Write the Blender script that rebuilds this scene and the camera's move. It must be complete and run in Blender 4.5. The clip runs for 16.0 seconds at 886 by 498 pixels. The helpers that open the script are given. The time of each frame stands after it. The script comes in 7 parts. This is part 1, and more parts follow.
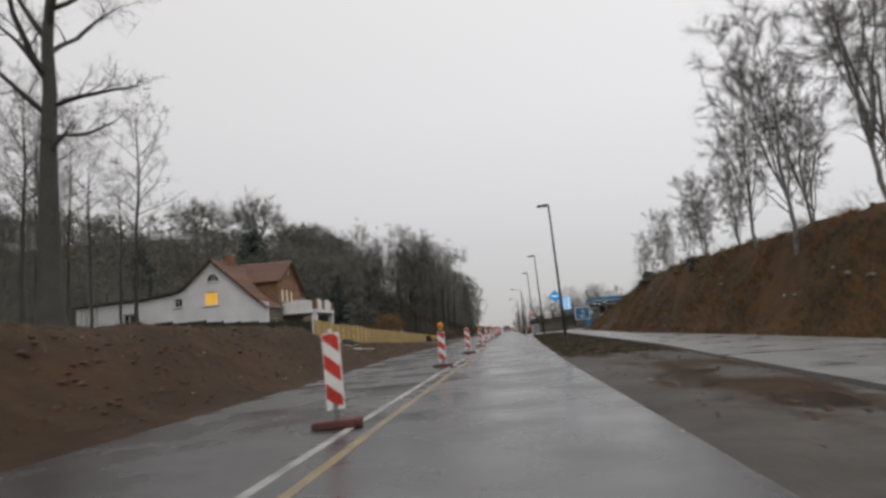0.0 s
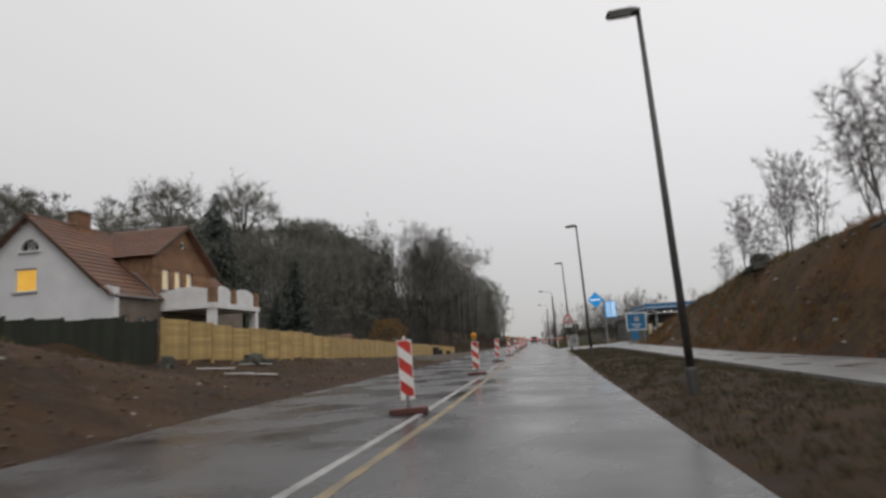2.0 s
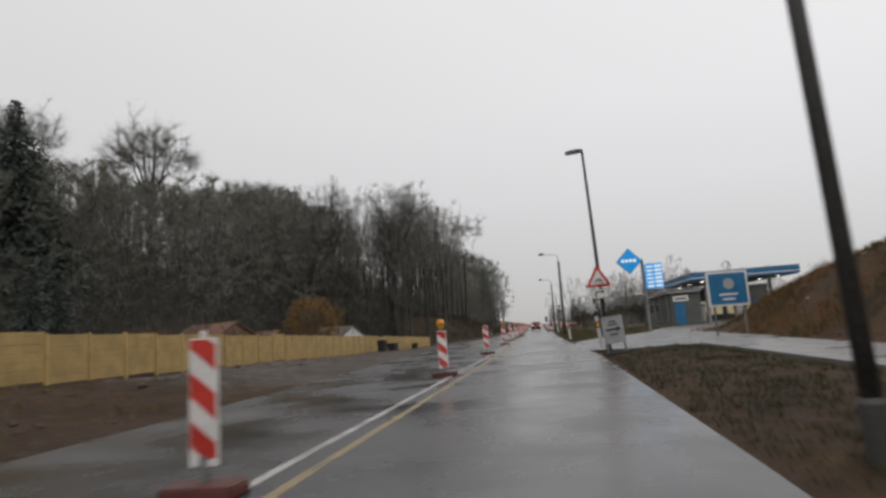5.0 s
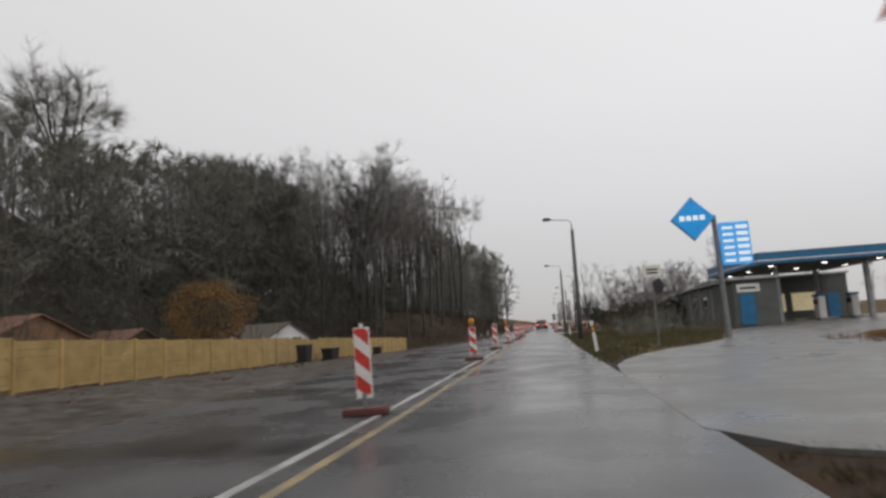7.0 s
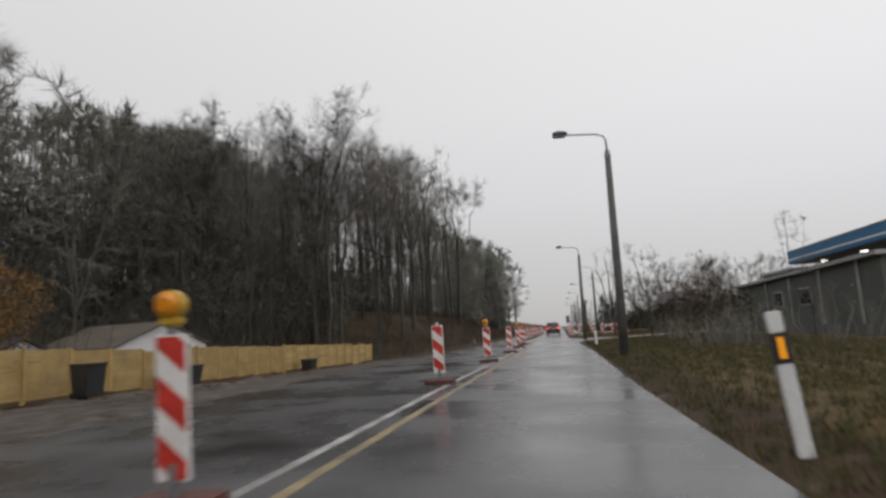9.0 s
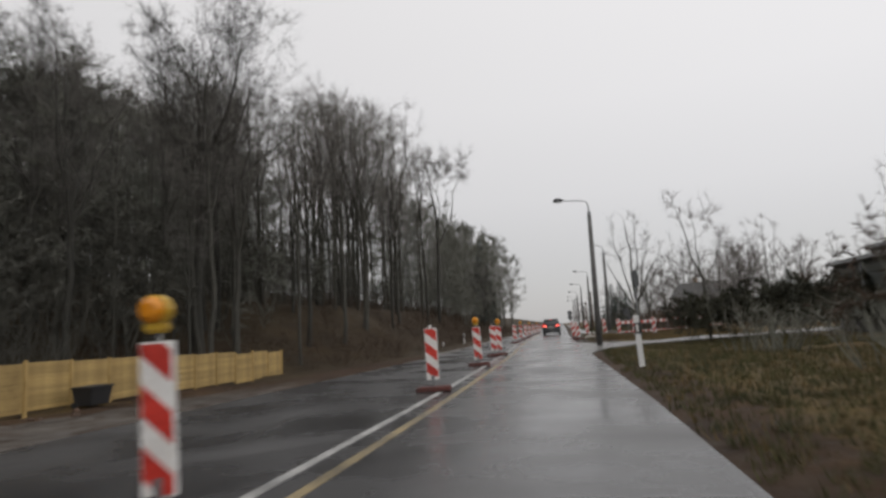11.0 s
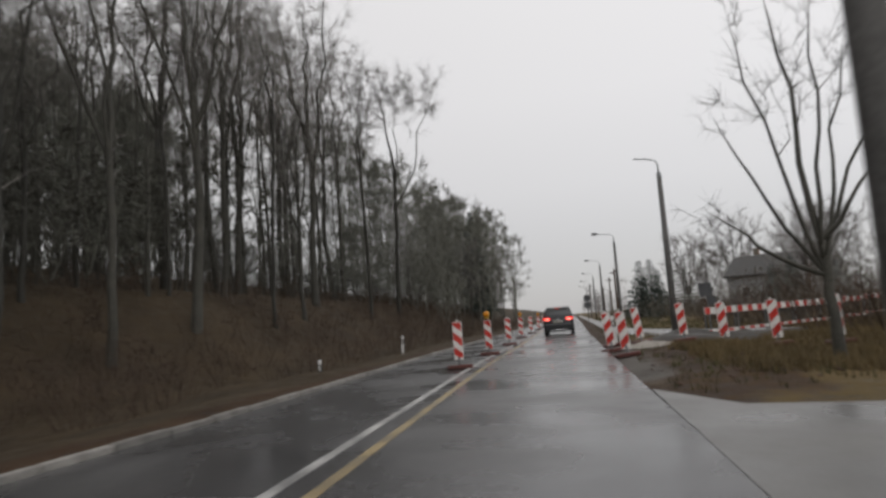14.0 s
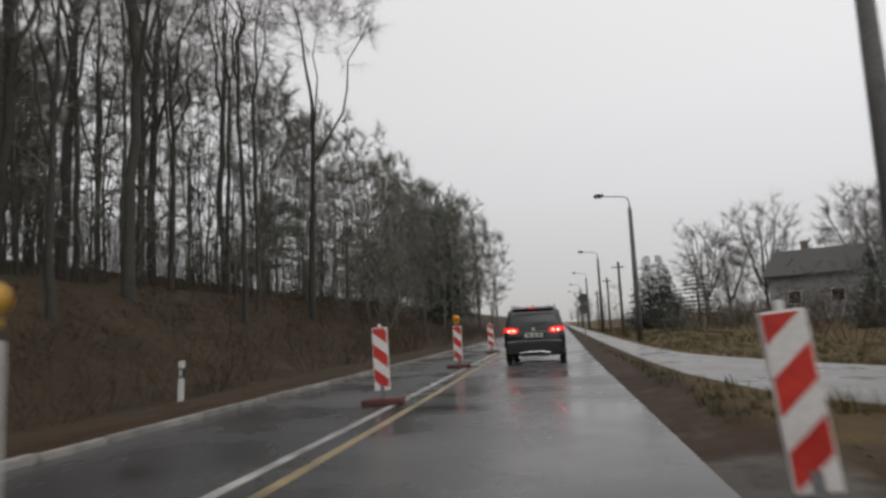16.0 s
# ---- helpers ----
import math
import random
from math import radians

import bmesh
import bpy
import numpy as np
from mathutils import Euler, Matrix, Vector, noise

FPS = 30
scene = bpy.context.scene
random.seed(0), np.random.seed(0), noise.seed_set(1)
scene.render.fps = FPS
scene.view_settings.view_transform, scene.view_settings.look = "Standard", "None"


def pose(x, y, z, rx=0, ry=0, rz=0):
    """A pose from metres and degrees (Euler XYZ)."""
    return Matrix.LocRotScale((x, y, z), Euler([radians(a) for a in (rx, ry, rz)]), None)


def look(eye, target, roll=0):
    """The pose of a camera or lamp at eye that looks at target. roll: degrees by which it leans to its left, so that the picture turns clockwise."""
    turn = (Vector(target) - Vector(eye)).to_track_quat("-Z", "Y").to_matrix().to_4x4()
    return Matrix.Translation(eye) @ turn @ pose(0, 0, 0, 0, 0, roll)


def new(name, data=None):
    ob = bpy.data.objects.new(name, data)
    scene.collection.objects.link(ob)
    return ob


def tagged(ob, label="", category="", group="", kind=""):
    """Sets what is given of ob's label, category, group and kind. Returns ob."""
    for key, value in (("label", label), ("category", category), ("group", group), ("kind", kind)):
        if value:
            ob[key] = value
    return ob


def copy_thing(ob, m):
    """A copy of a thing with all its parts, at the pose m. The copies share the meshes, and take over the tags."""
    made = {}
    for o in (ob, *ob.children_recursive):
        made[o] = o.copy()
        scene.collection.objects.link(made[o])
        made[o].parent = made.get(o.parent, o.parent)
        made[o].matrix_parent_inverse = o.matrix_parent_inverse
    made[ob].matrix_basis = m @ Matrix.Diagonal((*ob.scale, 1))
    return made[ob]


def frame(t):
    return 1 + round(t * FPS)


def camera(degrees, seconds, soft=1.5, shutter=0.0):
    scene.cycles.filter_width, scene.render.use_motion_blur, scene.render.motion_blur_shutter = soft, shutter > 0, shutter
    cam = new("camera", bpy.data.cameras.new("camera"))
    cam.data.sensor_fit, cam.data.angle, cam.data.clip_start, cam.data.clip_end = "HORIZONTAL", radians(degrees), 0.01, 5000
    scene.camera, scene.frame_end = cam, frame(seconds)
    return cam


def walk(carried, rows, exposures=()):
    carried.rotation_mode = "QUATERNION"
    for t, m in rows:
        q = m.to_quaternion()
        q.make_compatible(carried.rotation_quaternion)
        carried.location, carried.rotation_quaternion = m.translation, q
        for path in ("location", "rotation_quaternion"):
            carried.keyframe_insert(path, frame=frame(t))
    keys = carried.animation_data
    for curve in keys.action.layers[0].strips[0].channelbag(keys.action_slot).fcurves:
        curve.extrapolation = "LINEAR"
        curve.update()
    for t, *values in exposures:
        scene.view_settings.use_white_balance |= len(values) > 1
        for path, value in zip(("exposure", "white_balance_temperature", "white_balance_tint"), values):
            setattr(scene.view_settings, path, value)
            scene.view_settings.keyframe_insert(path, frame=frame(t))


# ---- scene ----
# ---- camera ----
cam = camera(71.64, 16.0, 2.9, 0.35)
PATH = [
    (0.0, pose(0.013, -0.000, 1.159, 97.759, 4.557, 5.936)),
    (0.5, pose(0.097, 5.072, 1.110, 98.815, 4.183, 7.333)),
    (0.8, pose(0.143, 8.208, 1.157, 98.543, 4.352, 8.079)),
    (1.0, pose(0.167, 10.332, 1.164, 98.429, 4.436, 8.257)),
    (1.5, pose(0.206, 15.757, 1.163, 98.024, 3.403, 8.649)),
    (2.0, pose(0.272, 20.624, 1.161, 98.820, 3.437, 8.526)),
    (2.5, pose(0.323, 25.732, 1.118, 99.156, 3.432, 9.808)),
    (2.8, pose(0.357, 28.735, 1.092, 98.776, 3.454, 8.594)),
    (3.0, pose(0.384, 30.731, 1.170, 98.553, 3.189, 8.203)),
    (3.5, pose(0.477, 35.746, 1.152, 98.481, 3.366, 8.140)),
    (4.0, pose(0.604, 40.762, 1.163, 98.122, 3.761, 8.521)),
    (6.5, pose(1.201, 65.348, 1.198, 97.479, 3.897, 9.597)),
    (6.6, pose(1.193, 66.314, 1.188, 97.726, 3.495, 9.504)),
    (7.0, pose(1.155, 70.153, 1.170, 97.472, 3.660, 9.795)),
    (7.5, pose(1.126, 74.890, 1.107, 97.190, 4.107, 9.576)),
    (8.0, pose(1.143, 79.605, 1.156, 97.171, 2.183, 6.702)),
    (8.5, pose(1.118, 84.133, 1.156, 97.829, 4.281, 7.932)),
    (9.0, pose(1.055, 88.604, 1.102, 97.803, 3.232, 10.889)),
    (11.5, pose(1.090, 111.179, 1.173, 97.305, 3.291, 11.048)),
    (11.6, pose(1.073, 112.077, 1.173, 96.997, 3.592, 11.422)),
    (12.0, pose(0.998, 115.666, 1.133, 97.240, 3.352, 10.658)),
    (12.5, pose(0.963, 119.985, 1.150, 96.897, 3.456, 12.192)),
    (13.0, pose(0.898, 124.402, 1.141, 97.206, 3.916, 12.149)),
    (13.5, pose(0.829, 128.906, 1.075, 97.160, 4.243, 11.496)),
    (14.0, pose(0.812, 133.567, 1.209, 96.897, 4.199, 11.982)),
    (14.5, pose(0.799, 138.312, 1.170, 96.220, 4.151, 11.254)),
    (15.0, pose(0.755, 143.004, 1.142, 96.273, 3.497, 10.030)),
    (15.5, pose(0.722, 147.765, 1.136, 96.805, 3.048, 9.948)),
    (16.0, pose(0.666, 152.404, 1.152, 97.359, 2.893, 10.769)),
]
walk(cam, PATH)

# ---- world, sun ----
world = bpy.data.worlds.new("overcast_sky")
scene.world = world
world.use_nodes = True
wn, wl = world.node_tree.nodes, world.node_tree.links
sky = wn.new("ShaderNodeTexSky")
sky.sky_type, sky.sun_disc = "NISHITA", False
sky.sun_elevation, sky.sun_rotation = radians(35), radians(-160)
thin = wn.new("ShaderNodeMixRGB")
thin.blend_type = "MULTIPLY"
thin.inputs[0].default_value = 1.0
thin.inputs[2].default_value = (0.09, 0.09, 0.09, 1)
wl.new(sky.outputs[0], thin.inputs[1])
# an overcast sky: dull and misty low down, brighter overhead
place, split, dome = wn.new("ShaderNodeTexCoord"), wn.new("ShaderNodeSeparateXYZ"), wn.new("ShaderNodeValToRGB")
wl.new(place.outputs["Generated"], split.inputs[0])
wl.new(split.outputs["Z"], dome.inputs[0])
dome.color_ramp.elements[0].position, dome.color_ramp.elements[0].color = 0.0, (0.505, 0.495, 0.497, 1)
dome.color_ramp.elements[1].position, dome.color_ramp.elements[1].color = 1.0, (0.985, 0.97, 0.973, 1)
for at, v in ((0.09, 0.59), (0.20, 0.71), (0.34, 0.80), (0.6, 0.88)):
    e = dome.color_ramp.elements.new(at)
    e.color = (v * 1.02, v, v * 1.003, 1)
cloud = wn.new("ShaderNodeMixRGB")
cloud.inputs[0].default_value = 0.93
wl.new(thin.outputs[0], cloud.inputs[1]), wl.new(dome.outputs[0], cloud.inputs[2])
# sky brighter to the east, darker to the west: windscreen shading put into it
east = wn.new("ShaderNodeMath")
east.operation = "MULTIPLY_ADD"
east.inputs[1].default_value, east.inputs[2].default_value = 0.16, 1.0
wl.new(split.outputs["X"], east.inputs[0])
lit_sky = wn.new("ShaderNodeVectorMath")
lit_sky.operation = "SCALE"
wl.new(cloud.outputs[0], lit_sky.inputs[0]), wl.new(east.outputs[0], lit_sky.inputs["Scale"])
wl.new(lit_sky.outputs[0], wn["Background"].inputs[0])
wn["Background"].inputs[1].default_value = 1.0

sun_data = bpy.data.lights.new("sun", "SUN")
sun_data.energy, sun_data.angle, sun_data.color = 0.5, radians(40), (1.0, 0.97, 0.93)
sun = new("sun", sun_data)
sun.matrix_world = look((0, 0, 60), (-14, 40, 0))


# ---- materials ----
def surf(name, dark, light, scale=4.0, rough=(0.6, 0.9), bump=0.3, fine=40.0, metal=0.0, spread=0.0, emit=None, power=0.0, detail=6.0):
    """A surface of two colours mixed at a coarse and a fine scale, with uneven gloss and relief."""
    m = bpy.data.materials.new(name)
    m.use_nodes = True
    n, l = m.node_tree.nodes, m.node_tree.links
    b = n["Principled BSDF"]
    co = n.new("ShaderNodeTexCoord")
    big, small = n.new("ShaderNodeTexNoise"), n.new("ShaderNodeTexNoise")
    big.inputs["Scale"].default_value, big.inputs["Detail"].default_value = scale, detail
    small.inputs["Scale"].default_value, small.inputs["Detail"].default_value = fine, 4.0
    l.new(co.outputs["Object"], big.inputs["Vector"])
    l.new(co.outputs["Object"], small.inputs["Vector"])
    mixf = n.new("ShaderNodeMath")
    mixf.operation = "MULTIPLY_ADD"
    mixf.inputs[1].default_value = 0.45
    l.new(small.outputs["Fac"], mixf.inputs[0])
    half = n.new("ShaderNodeMath")
    half.operation = "MULTIPLY"
    half.inputs[1].default_value = 0.6
    l.new(big.outputs["Fac"], half.inputs[0])
    l.new(half.outputs[0], mixf.inputs[2])
    ramp = n.new("ShaderNodeValToRGB")
    ramp.color_ramp.elements[0].position, ramp.color_ramp.elements[1].position = 0.36, 0.70
    ramp.color_ramp.elements[0].color, ramp.color_ramp.elements[1].color = (*dark, 1), (*light, 1)
    l.new(mixf.outputs[0], ramp.inputs[0])
    colour = ramp.outputs[0]
    if spread:
        info = n.new("ShaderNodeObjectInfo")
        vary = n.new("ShaderNodeMapRange")
        vary.inputs["To Min"].default_value, vary.inputs["To Max"].default_value = 1 - spread, 1 + spread
        l.new(info.outputs["Random"], vary.inputs["Value"])
        hsv = n.new("ShaderNodeHueSaturation")
        l.new(vary.outputs[0], hsv.inputs["Value"])
        l.new(colour, hsv.inputs["Color"])
        colour = hsv.outputs[0]
    l.new(colour, b.inputs["Base Color"])
    gloss = n.new("ShaderNodeMapRange")
    gloss.inputs["From Min"].default_value, gloss.inputs["From Max"].default_value = 0.3, 0.7
    gloss.inputs["To Min"].default_value, gloss.inputs["To Max"].default_value = rough
    l.new(big.outputs["Fac"], gloss.inputs["Value"])
    l.new(gloss.outputs[0], b.inputs["Roughness"])
    if bump:
        rel = n.new("ShaderNodeBump")
        rel.inputs["Strength"].default_value, rel.inputs["Distance"].default_value = bump, 0.02
        l.new(mixf.outputs[0], rel.inputs["Height"])
        l.new(rel.outputs[0], b.inputs["Normal"])
    b.inputs["Metallic"].default_value = metal
    if emit:
        b.inputs["Emission Color"].default_value = (*emit, 1)
        b.inputs["Emission Strength"].default_value = power
    return m


def glass_like(name, tint, rough=0.05):
    m = bpy.data.materials.new(name)
    m.use_nodes = True
    b = m.node_tree.nodes["Principled BSDF"]
    b.inputs["Base Color"].default_value, b.inputs["Roughness"].default_value = (*tint, 1), rough
    b.inputs["IOR"].default_value = 1.5
    return m


def ground_material():
    """Wet soil, with turf, leaf litter and gravel where the sheet's own cover says so."""
    m = bpy.data.materials.new("ground_cover")
    m.use_nodes = True
    n, l = m.node_tree.nodes, m.node_tree.links
    b = n["Principled BSDF"]
    co, cover, sep = n.new("ShaderNodeTexCoord"), n.new("ShaderNodeVertexColor"), n.new("ShaderNodeSeparateColor")
    cover.layer_name = "cover"
    l.new(cover.outputs["Color"], sep.inputs[0])

    def noise_tex(scale, detail=7.0):
        t = n.new("ShaderNodeTexNoise")
        t.inputs["Scale"].default_value, t.inputs["Detail"].default_value, t.inputs["Roughness"].default_value = scale, detail, 0.65
        l.new(co.outputs["Object"], t.inputs["Vector"])
        return t.outputs["Fac"]

    coarse, mid, fine = noise_tex(0.35), noise_tex(2.2), noise_tex(14.0)

    def two(c1, c2, f, lo=0.35, hi=0.68):
        r = n.new("ShaderNodeValToRGB")
        r.color_ramp.elements[0].position, r.color_ramp.elements[1].position = lo, hi
        r.color_ramp.elements[0].color, r.color_ramp.elements[1].color = (*c1, 1), (*c2, 1)
        l.new(f, r.inputs[0])
        return r.outputs[0]

    def over(fac, low, high):
        x = n.new("ShaderNodeMixRGB")
        l.new(fac, x.inputs[0]), l.new(low, x.inputs[1]), l.new(high, x.inputs[2])
        return x.outputs[0]

    def ragged(channel):
        """The cover's edge, broken up by noise."""
        s = n.new("ShaderNodeMath")
        s.operation = "ADD"
        l.new(sep.outputs[channel], s.inputs[0]), l.new(mid, s.inputs[1])
        r = n.new("ShaderNodeMapRange")
        r.inputs["From Min"].default_value, r.inputs["From Max"].default_value = 0.85, 1.15
        l.new(s.outputs[0], r.inputs["Value"])
        return r.outputs[0]

    soil = over(fine, two((0.016, 0.010, 0.006), (0.066, 0.039, 0.021), mid), two((0.022, 0.013, 0.008), (0.084, 0.050, 0.027), coarse))
    turf = over(coarse, two((0.05, 0.045, 0.018), (0.11, 0.085, 0.035), mid), two((0.075, 0.045, 0.018), (0.16, 0.10, 0.040), fine))
    litter = over(mid, two((0.022, 0.017, 0.011), (0.062, 0.045, 0.027), fine), two((0.033, 0.025, 0.016), (0.090, 0.065, 0.038), coarse))
    gravel = over(fine, two((0.05, 0.047, 0.042), (0.12, 0.11, 0.10), mid), two((0.07, 0.06, 0.05), (0.18, 0.165, 0.15), coarse))
    c = over(ragged(0), soil, turf)
    c = over(ragged(1), c, litter)
    c = over(ragged(2), c, gravel)
    clay = over(mid, two((0.036, 0.020, 0.012), (0.120, 0.062, 0.030), coarse), two((0.062, 0.033, 0.017), (0.170, 0.088, 0.042), fine))
    bare = n.new("ShaderNodeMath")
    bare.operation = "MULTIPLY"
    patch = n.new("ShaderNodeMapRange")
    patch.inputs["From Min"].default_value, patch.inputs["From Max"].default_value = 0.42, 0.60
    l.new(coarse, patch.inputs["Value"])
    l.new(cover.outputs["Alpha"], bare.inputs[0]), l.new(patch.outputs[0], bare.inputs[1])
    c = over(bare.outputs[0], c, clay)
    l.new(c, b.inputs["Base Color"])
    wet = n.new("ShaderNodeMapRange")
    wet.inputs["From Min"].default_value, wet.inputs["From Max"].default_value = 0.35, 0.65
    wet.inputs["To Min"].default_value, wet.inputs["To Max"].default_value = 0.66, 0.97
    l.new(mid, wet.inputs["Value"]), l.new(wet.outputs[0], b.inputs["Roughness"])
    b.inputs["Specular IOR Level"].default_value = 0.16
    rel = n.new("ShaderNodeBump")
    rel.inputs["Strength"].default_value, rel.inputs["Distance"].default_value = 0.7, 0.12
    hgt = n.new("ShaderNodeMath")
    hgt.operation = "MULTIPLY_ADD"
    hgt.inputs[1].default_value = 0.4
    l.new(fine, hgt.inputs[0]), l.new(mid, hgt.inputs[2])
    l.new(hgt.outputs[0], rel.inputs["Height"]), l.new(rel.outputs[0], b.inputs["Normal"])
    return m


def brick_material(name, c1, c2, mortar):
    m = bpy.data.materials.new(name)
    m.use_nodes = True
    n, l = m.node_tree.nodes, m.node_tree.links
    b = n["Principled BSDF"]
    co, br = n.new("ShaderNodeTexCoord"), n.new("ShaderNodeTexBrick")
    mp = n.new("ShaderNodeMapping")
    mp.inputs["Rotation"].default_value = (radians(90), 0, radians(90))
    br.inputs["Scale"].default_value = 1.0
    br.inputs["Brick Width"].default_value, br.inputs["Row Height"].default_value = 0.25, 0.083
    br.inputs["Mortar Size"].default_value = 0.008
    br.inputs["Color1"].default_value, br.inputs["Color2"].default_value, br.inputs["Mortar"].default_value = (*c1, 1), (*c2, 1), (*mortar, 1)
    l.new(co.outputs["Object"], mp.inputs[0]), l.new(mp.outputs[0], br.inputs["Vector"])
    st = n.new("ShaderNodeTexNoise")
    st.inputs["Scale"].default_value, st.inputs["Detail"].default_value = 1.4, 5.0
    l.new(co.outputs["Object"], st.inputs["Vector"])
    mx = n.new("ShaderNodeMixRGB")
    mx.blend_type = "OVERLAY"
    mx.inputs[0].default_value = 0.5
    l.new(br.outputs["Color"], mx.inputs[1]), l.new(st.outputs["Fac"], mx.inputs[2])
    l.new(mx.outputs[0], b.inputs["Base Color"])
    b.inputs["Roughness"].default_value = 0.8
    rel = n.new("ShaderNodeBump")
    rel.inputs["Strength"].default_value, rel.inputs["Distance"].default_value = 0.4, 0.01
    l.new(br.outputs["Fac"], rel.inputs["Height"])
    rel.invert = True
    l.new(rel.outputs[0], b.inputs["Normal"])
    return m


GROUND = ground_material()
ASPHALT = surf("wet_asphalt", (0.030, 0.030, 0.032), (0.075, 0.073, 0.072), 0.5, (0.12, 0.42), 0.12, 60.0)
PAVING = surf("wet_paving", (0.12, 0.12, 0.118), (0.24, 0.235, 0.225), 0.7, (0.2, 0.55), 0.15, 30.0)
APRON = surf("worn_tarmac", (0.07, 0.068, 0.065), (0.15, 0.145, 0.135), 0.6, (0.2, 0.55), 0.15, 40.0)
KERB = surf("kerb_concrete", (0.12, 0.115, 0.105), (0.33, 0.315, 0.29), 3.0, (0.5, 0.8), 0.3, 40.0, spread=0.25)
LINE_WHITE = surf("white_marking", (0.10, 0.10, 0.098), (0.50, 0.49, 0.47), 1.6, (0.35, 0.6), 0.1, 30.0)
LINE_YELLOW = surf("yellow_marking", (0.08, 0.07, 0.05), (0.36, 0.27, 0.13), 1.6, (0.35, 0.6), 0.1, 30.0)
BARK = surf("wet_bark", (0.027, 0.026, 0.021), (0.074, 0.071, 0.058), 1.5, (0.7, 0.95), 0.5, 18.0, spread=0.3)
# step between bark and hill wood: haze graded into the colour
BRUSH = surf("haze_graded_brushwood", (0.044, 0.043, 0.035), (0.100, 0.097, 0.080), 0.8, (0.8, 0.95), 0.0, 10.0)
# lightened well past the bark; some of the haze sits in this colour
TWIG = surf("bare_twig", (0.100, 0.093, 0.084), (0.212, 0.197, 0.179), 1.0, (0.8, 0.95), 0.0, 10.0, spread=0.3)
BIRCH = surf("birch_bark", (0.06, 0.055, 0.05), (0.24, 0.23, 0.22), 3.0, (0.7, 0.9), 0.4, 9.0, spread=0.2)
# twigs of trees standing in haze: the paleness is painted in
PALE_TWIG = surf("haze_paled_twig", (0.11, 0.10, 0.096), (0.23, 0.21, 0.20), 1.0, (0.8, 0.95), 0.0, 10.0, spread=0.2)
# haze over the hill and far trees is put into this paler colour
HILL_WOOD = surf("hazed_winter_wood", (0.100, 0.100, 0.082), (0.176, 0.174, 0.146), 0.12, (0.85, 0.95), 0.0, 2.0)
HEDGE = surf("wet_hedge", (0.020, 0.021, 0.014), (0.056, 0.055, 0.034), 0.8, (0.8, 0.95), 0.0, 10.0)
NEEDLE = surf("spruce_needle", (0.038, 0.050, 0.043), (0.070, 0.086, 0.072), 0.8, (0.7, 0.9), 0.0, 12.0, spread=0.25)
RUST_LEAF = surf("rusty_leaf", (0.080, 0.044, 0.016), (0.29, 0.160, 0.042), 1.2, (0.7, 0.9), 0.0, 15.0)
DRY_GRASS = surf("dry_grass", (0.07, 0.052, 0.022), (0.19, 0.135, 0.06), 0.5, (0.8, 0.95), 0.0, 9.0)
WET_GRASS = surf("sodden_grass", (0.028, 0.027, 0.013), (0.085, 0.074, 0.034), 0.5, (0.7, 0.95), 0.0, 9.0)
RUSTY_GRASS = surf("rusty_dead_grass", (0.085, 0.040, 0.016), (0.27, 0.135, 0.052), 0.5, (0.8, 0.95), 0.0, 9.0)
GREEN_GRASS = surf("winter_grass", (0.032, 0.036, 0.012), (0.096, 0.090, 0.032), 0.4, (0.8, 0.95), 0.0, 9.0)
SAND = surf("wet_sand", (0.17, 0.155, 0.13), (0.34, 0.31, 0.27), 1.6, (0.6, 0.9), 0.4, 22.0)
MUD = surf("dug_mud", (0.014, 0.012, 0.010), (0.048, 0.041, 0.033), 2.0, (0.5, 0.9), 0.6, 20.0)
CLOD = surf("soil_clod", (0.03, 0.018, 0.012), (0.11, 0.065, 0.042), 2.0, (0.7, 0.95), 0.6, 22.0)
BRAMBLE = surf("bramble_stem", (0.030, 0.020, 0.014), (0.088, 0.056, 0.036), 0.6, (0.8, 0.95), 0.0, 8.0)
TIMBER = surf("fresh_timber", (0.32, 0.21, 0.072), (0.58, 0.41, 0.165), 1.8, (0.6, 0.85), 0.25, 26.0, spread=0.16)
DARK_TIMBER = surf("stained_timber", (0.012, 0.015, 0.010), (0.034, 0.040, 0.026), 2.0, (0.7, 0.9), 0.3, 24.0, spread=0.2)
RENDER_WHITE = surf("white_render", (0.58, 0.585, 0.59), (0.76, 0.765, 0.77), 0.8, (0.75, 0.9), 0.1, 30.0)
WHITE_PAINT = surf("white_paint", (0.58, 0.58, 0.57), (0.78, 0.78, 0.77), 2.0, (0.4, 0.6), 0.05, 30.0)
BRICK = brick_material("weathered_brick", (0.17, 0.080, 0.040), (0.26, 0.140, 0.068), (0.17, 0.14, 0.11))
FELT_ROOF = surf("felt_roof", (0.05, 0.042, 0.034), (0.13, 0.105, 0.08), 1.0, (0.6, 0.9), 0.2, 14.0)
ROOF_TILE = surf("clay_roof_tile", (0.095, 0.048, 0.032), (0.205, 0.105, 0.068), 1.2, (0.5, 0.8), 0.3, 12.0, spread=0.15)
DARK_ROOF = surf("dark_roofing", (0.03, 0.03, 0.03), (0.07, 0.065, 0.06), 1.0, (0.6, 0.85), 0.3, 15.0)
DARK_WOOD = surf("dark_wood", (0.035, 0.02, 0.012), (0.10, 0.06, 0.035), 2.0, (0.6, 0.85), 0.2, 18.0)
PANE = glass_like("window_pane", (0.02, 0.022, 0.025), 0.04)
LIT_PANE = surf("lit_blind", (0.50, 0.26, 0.03), (0.72, 0.42, 0.06), 2.0, (0.5, 0.7), 0.0, 8.0, emit=(1.0, 0.56, 0.09), power=0.42)
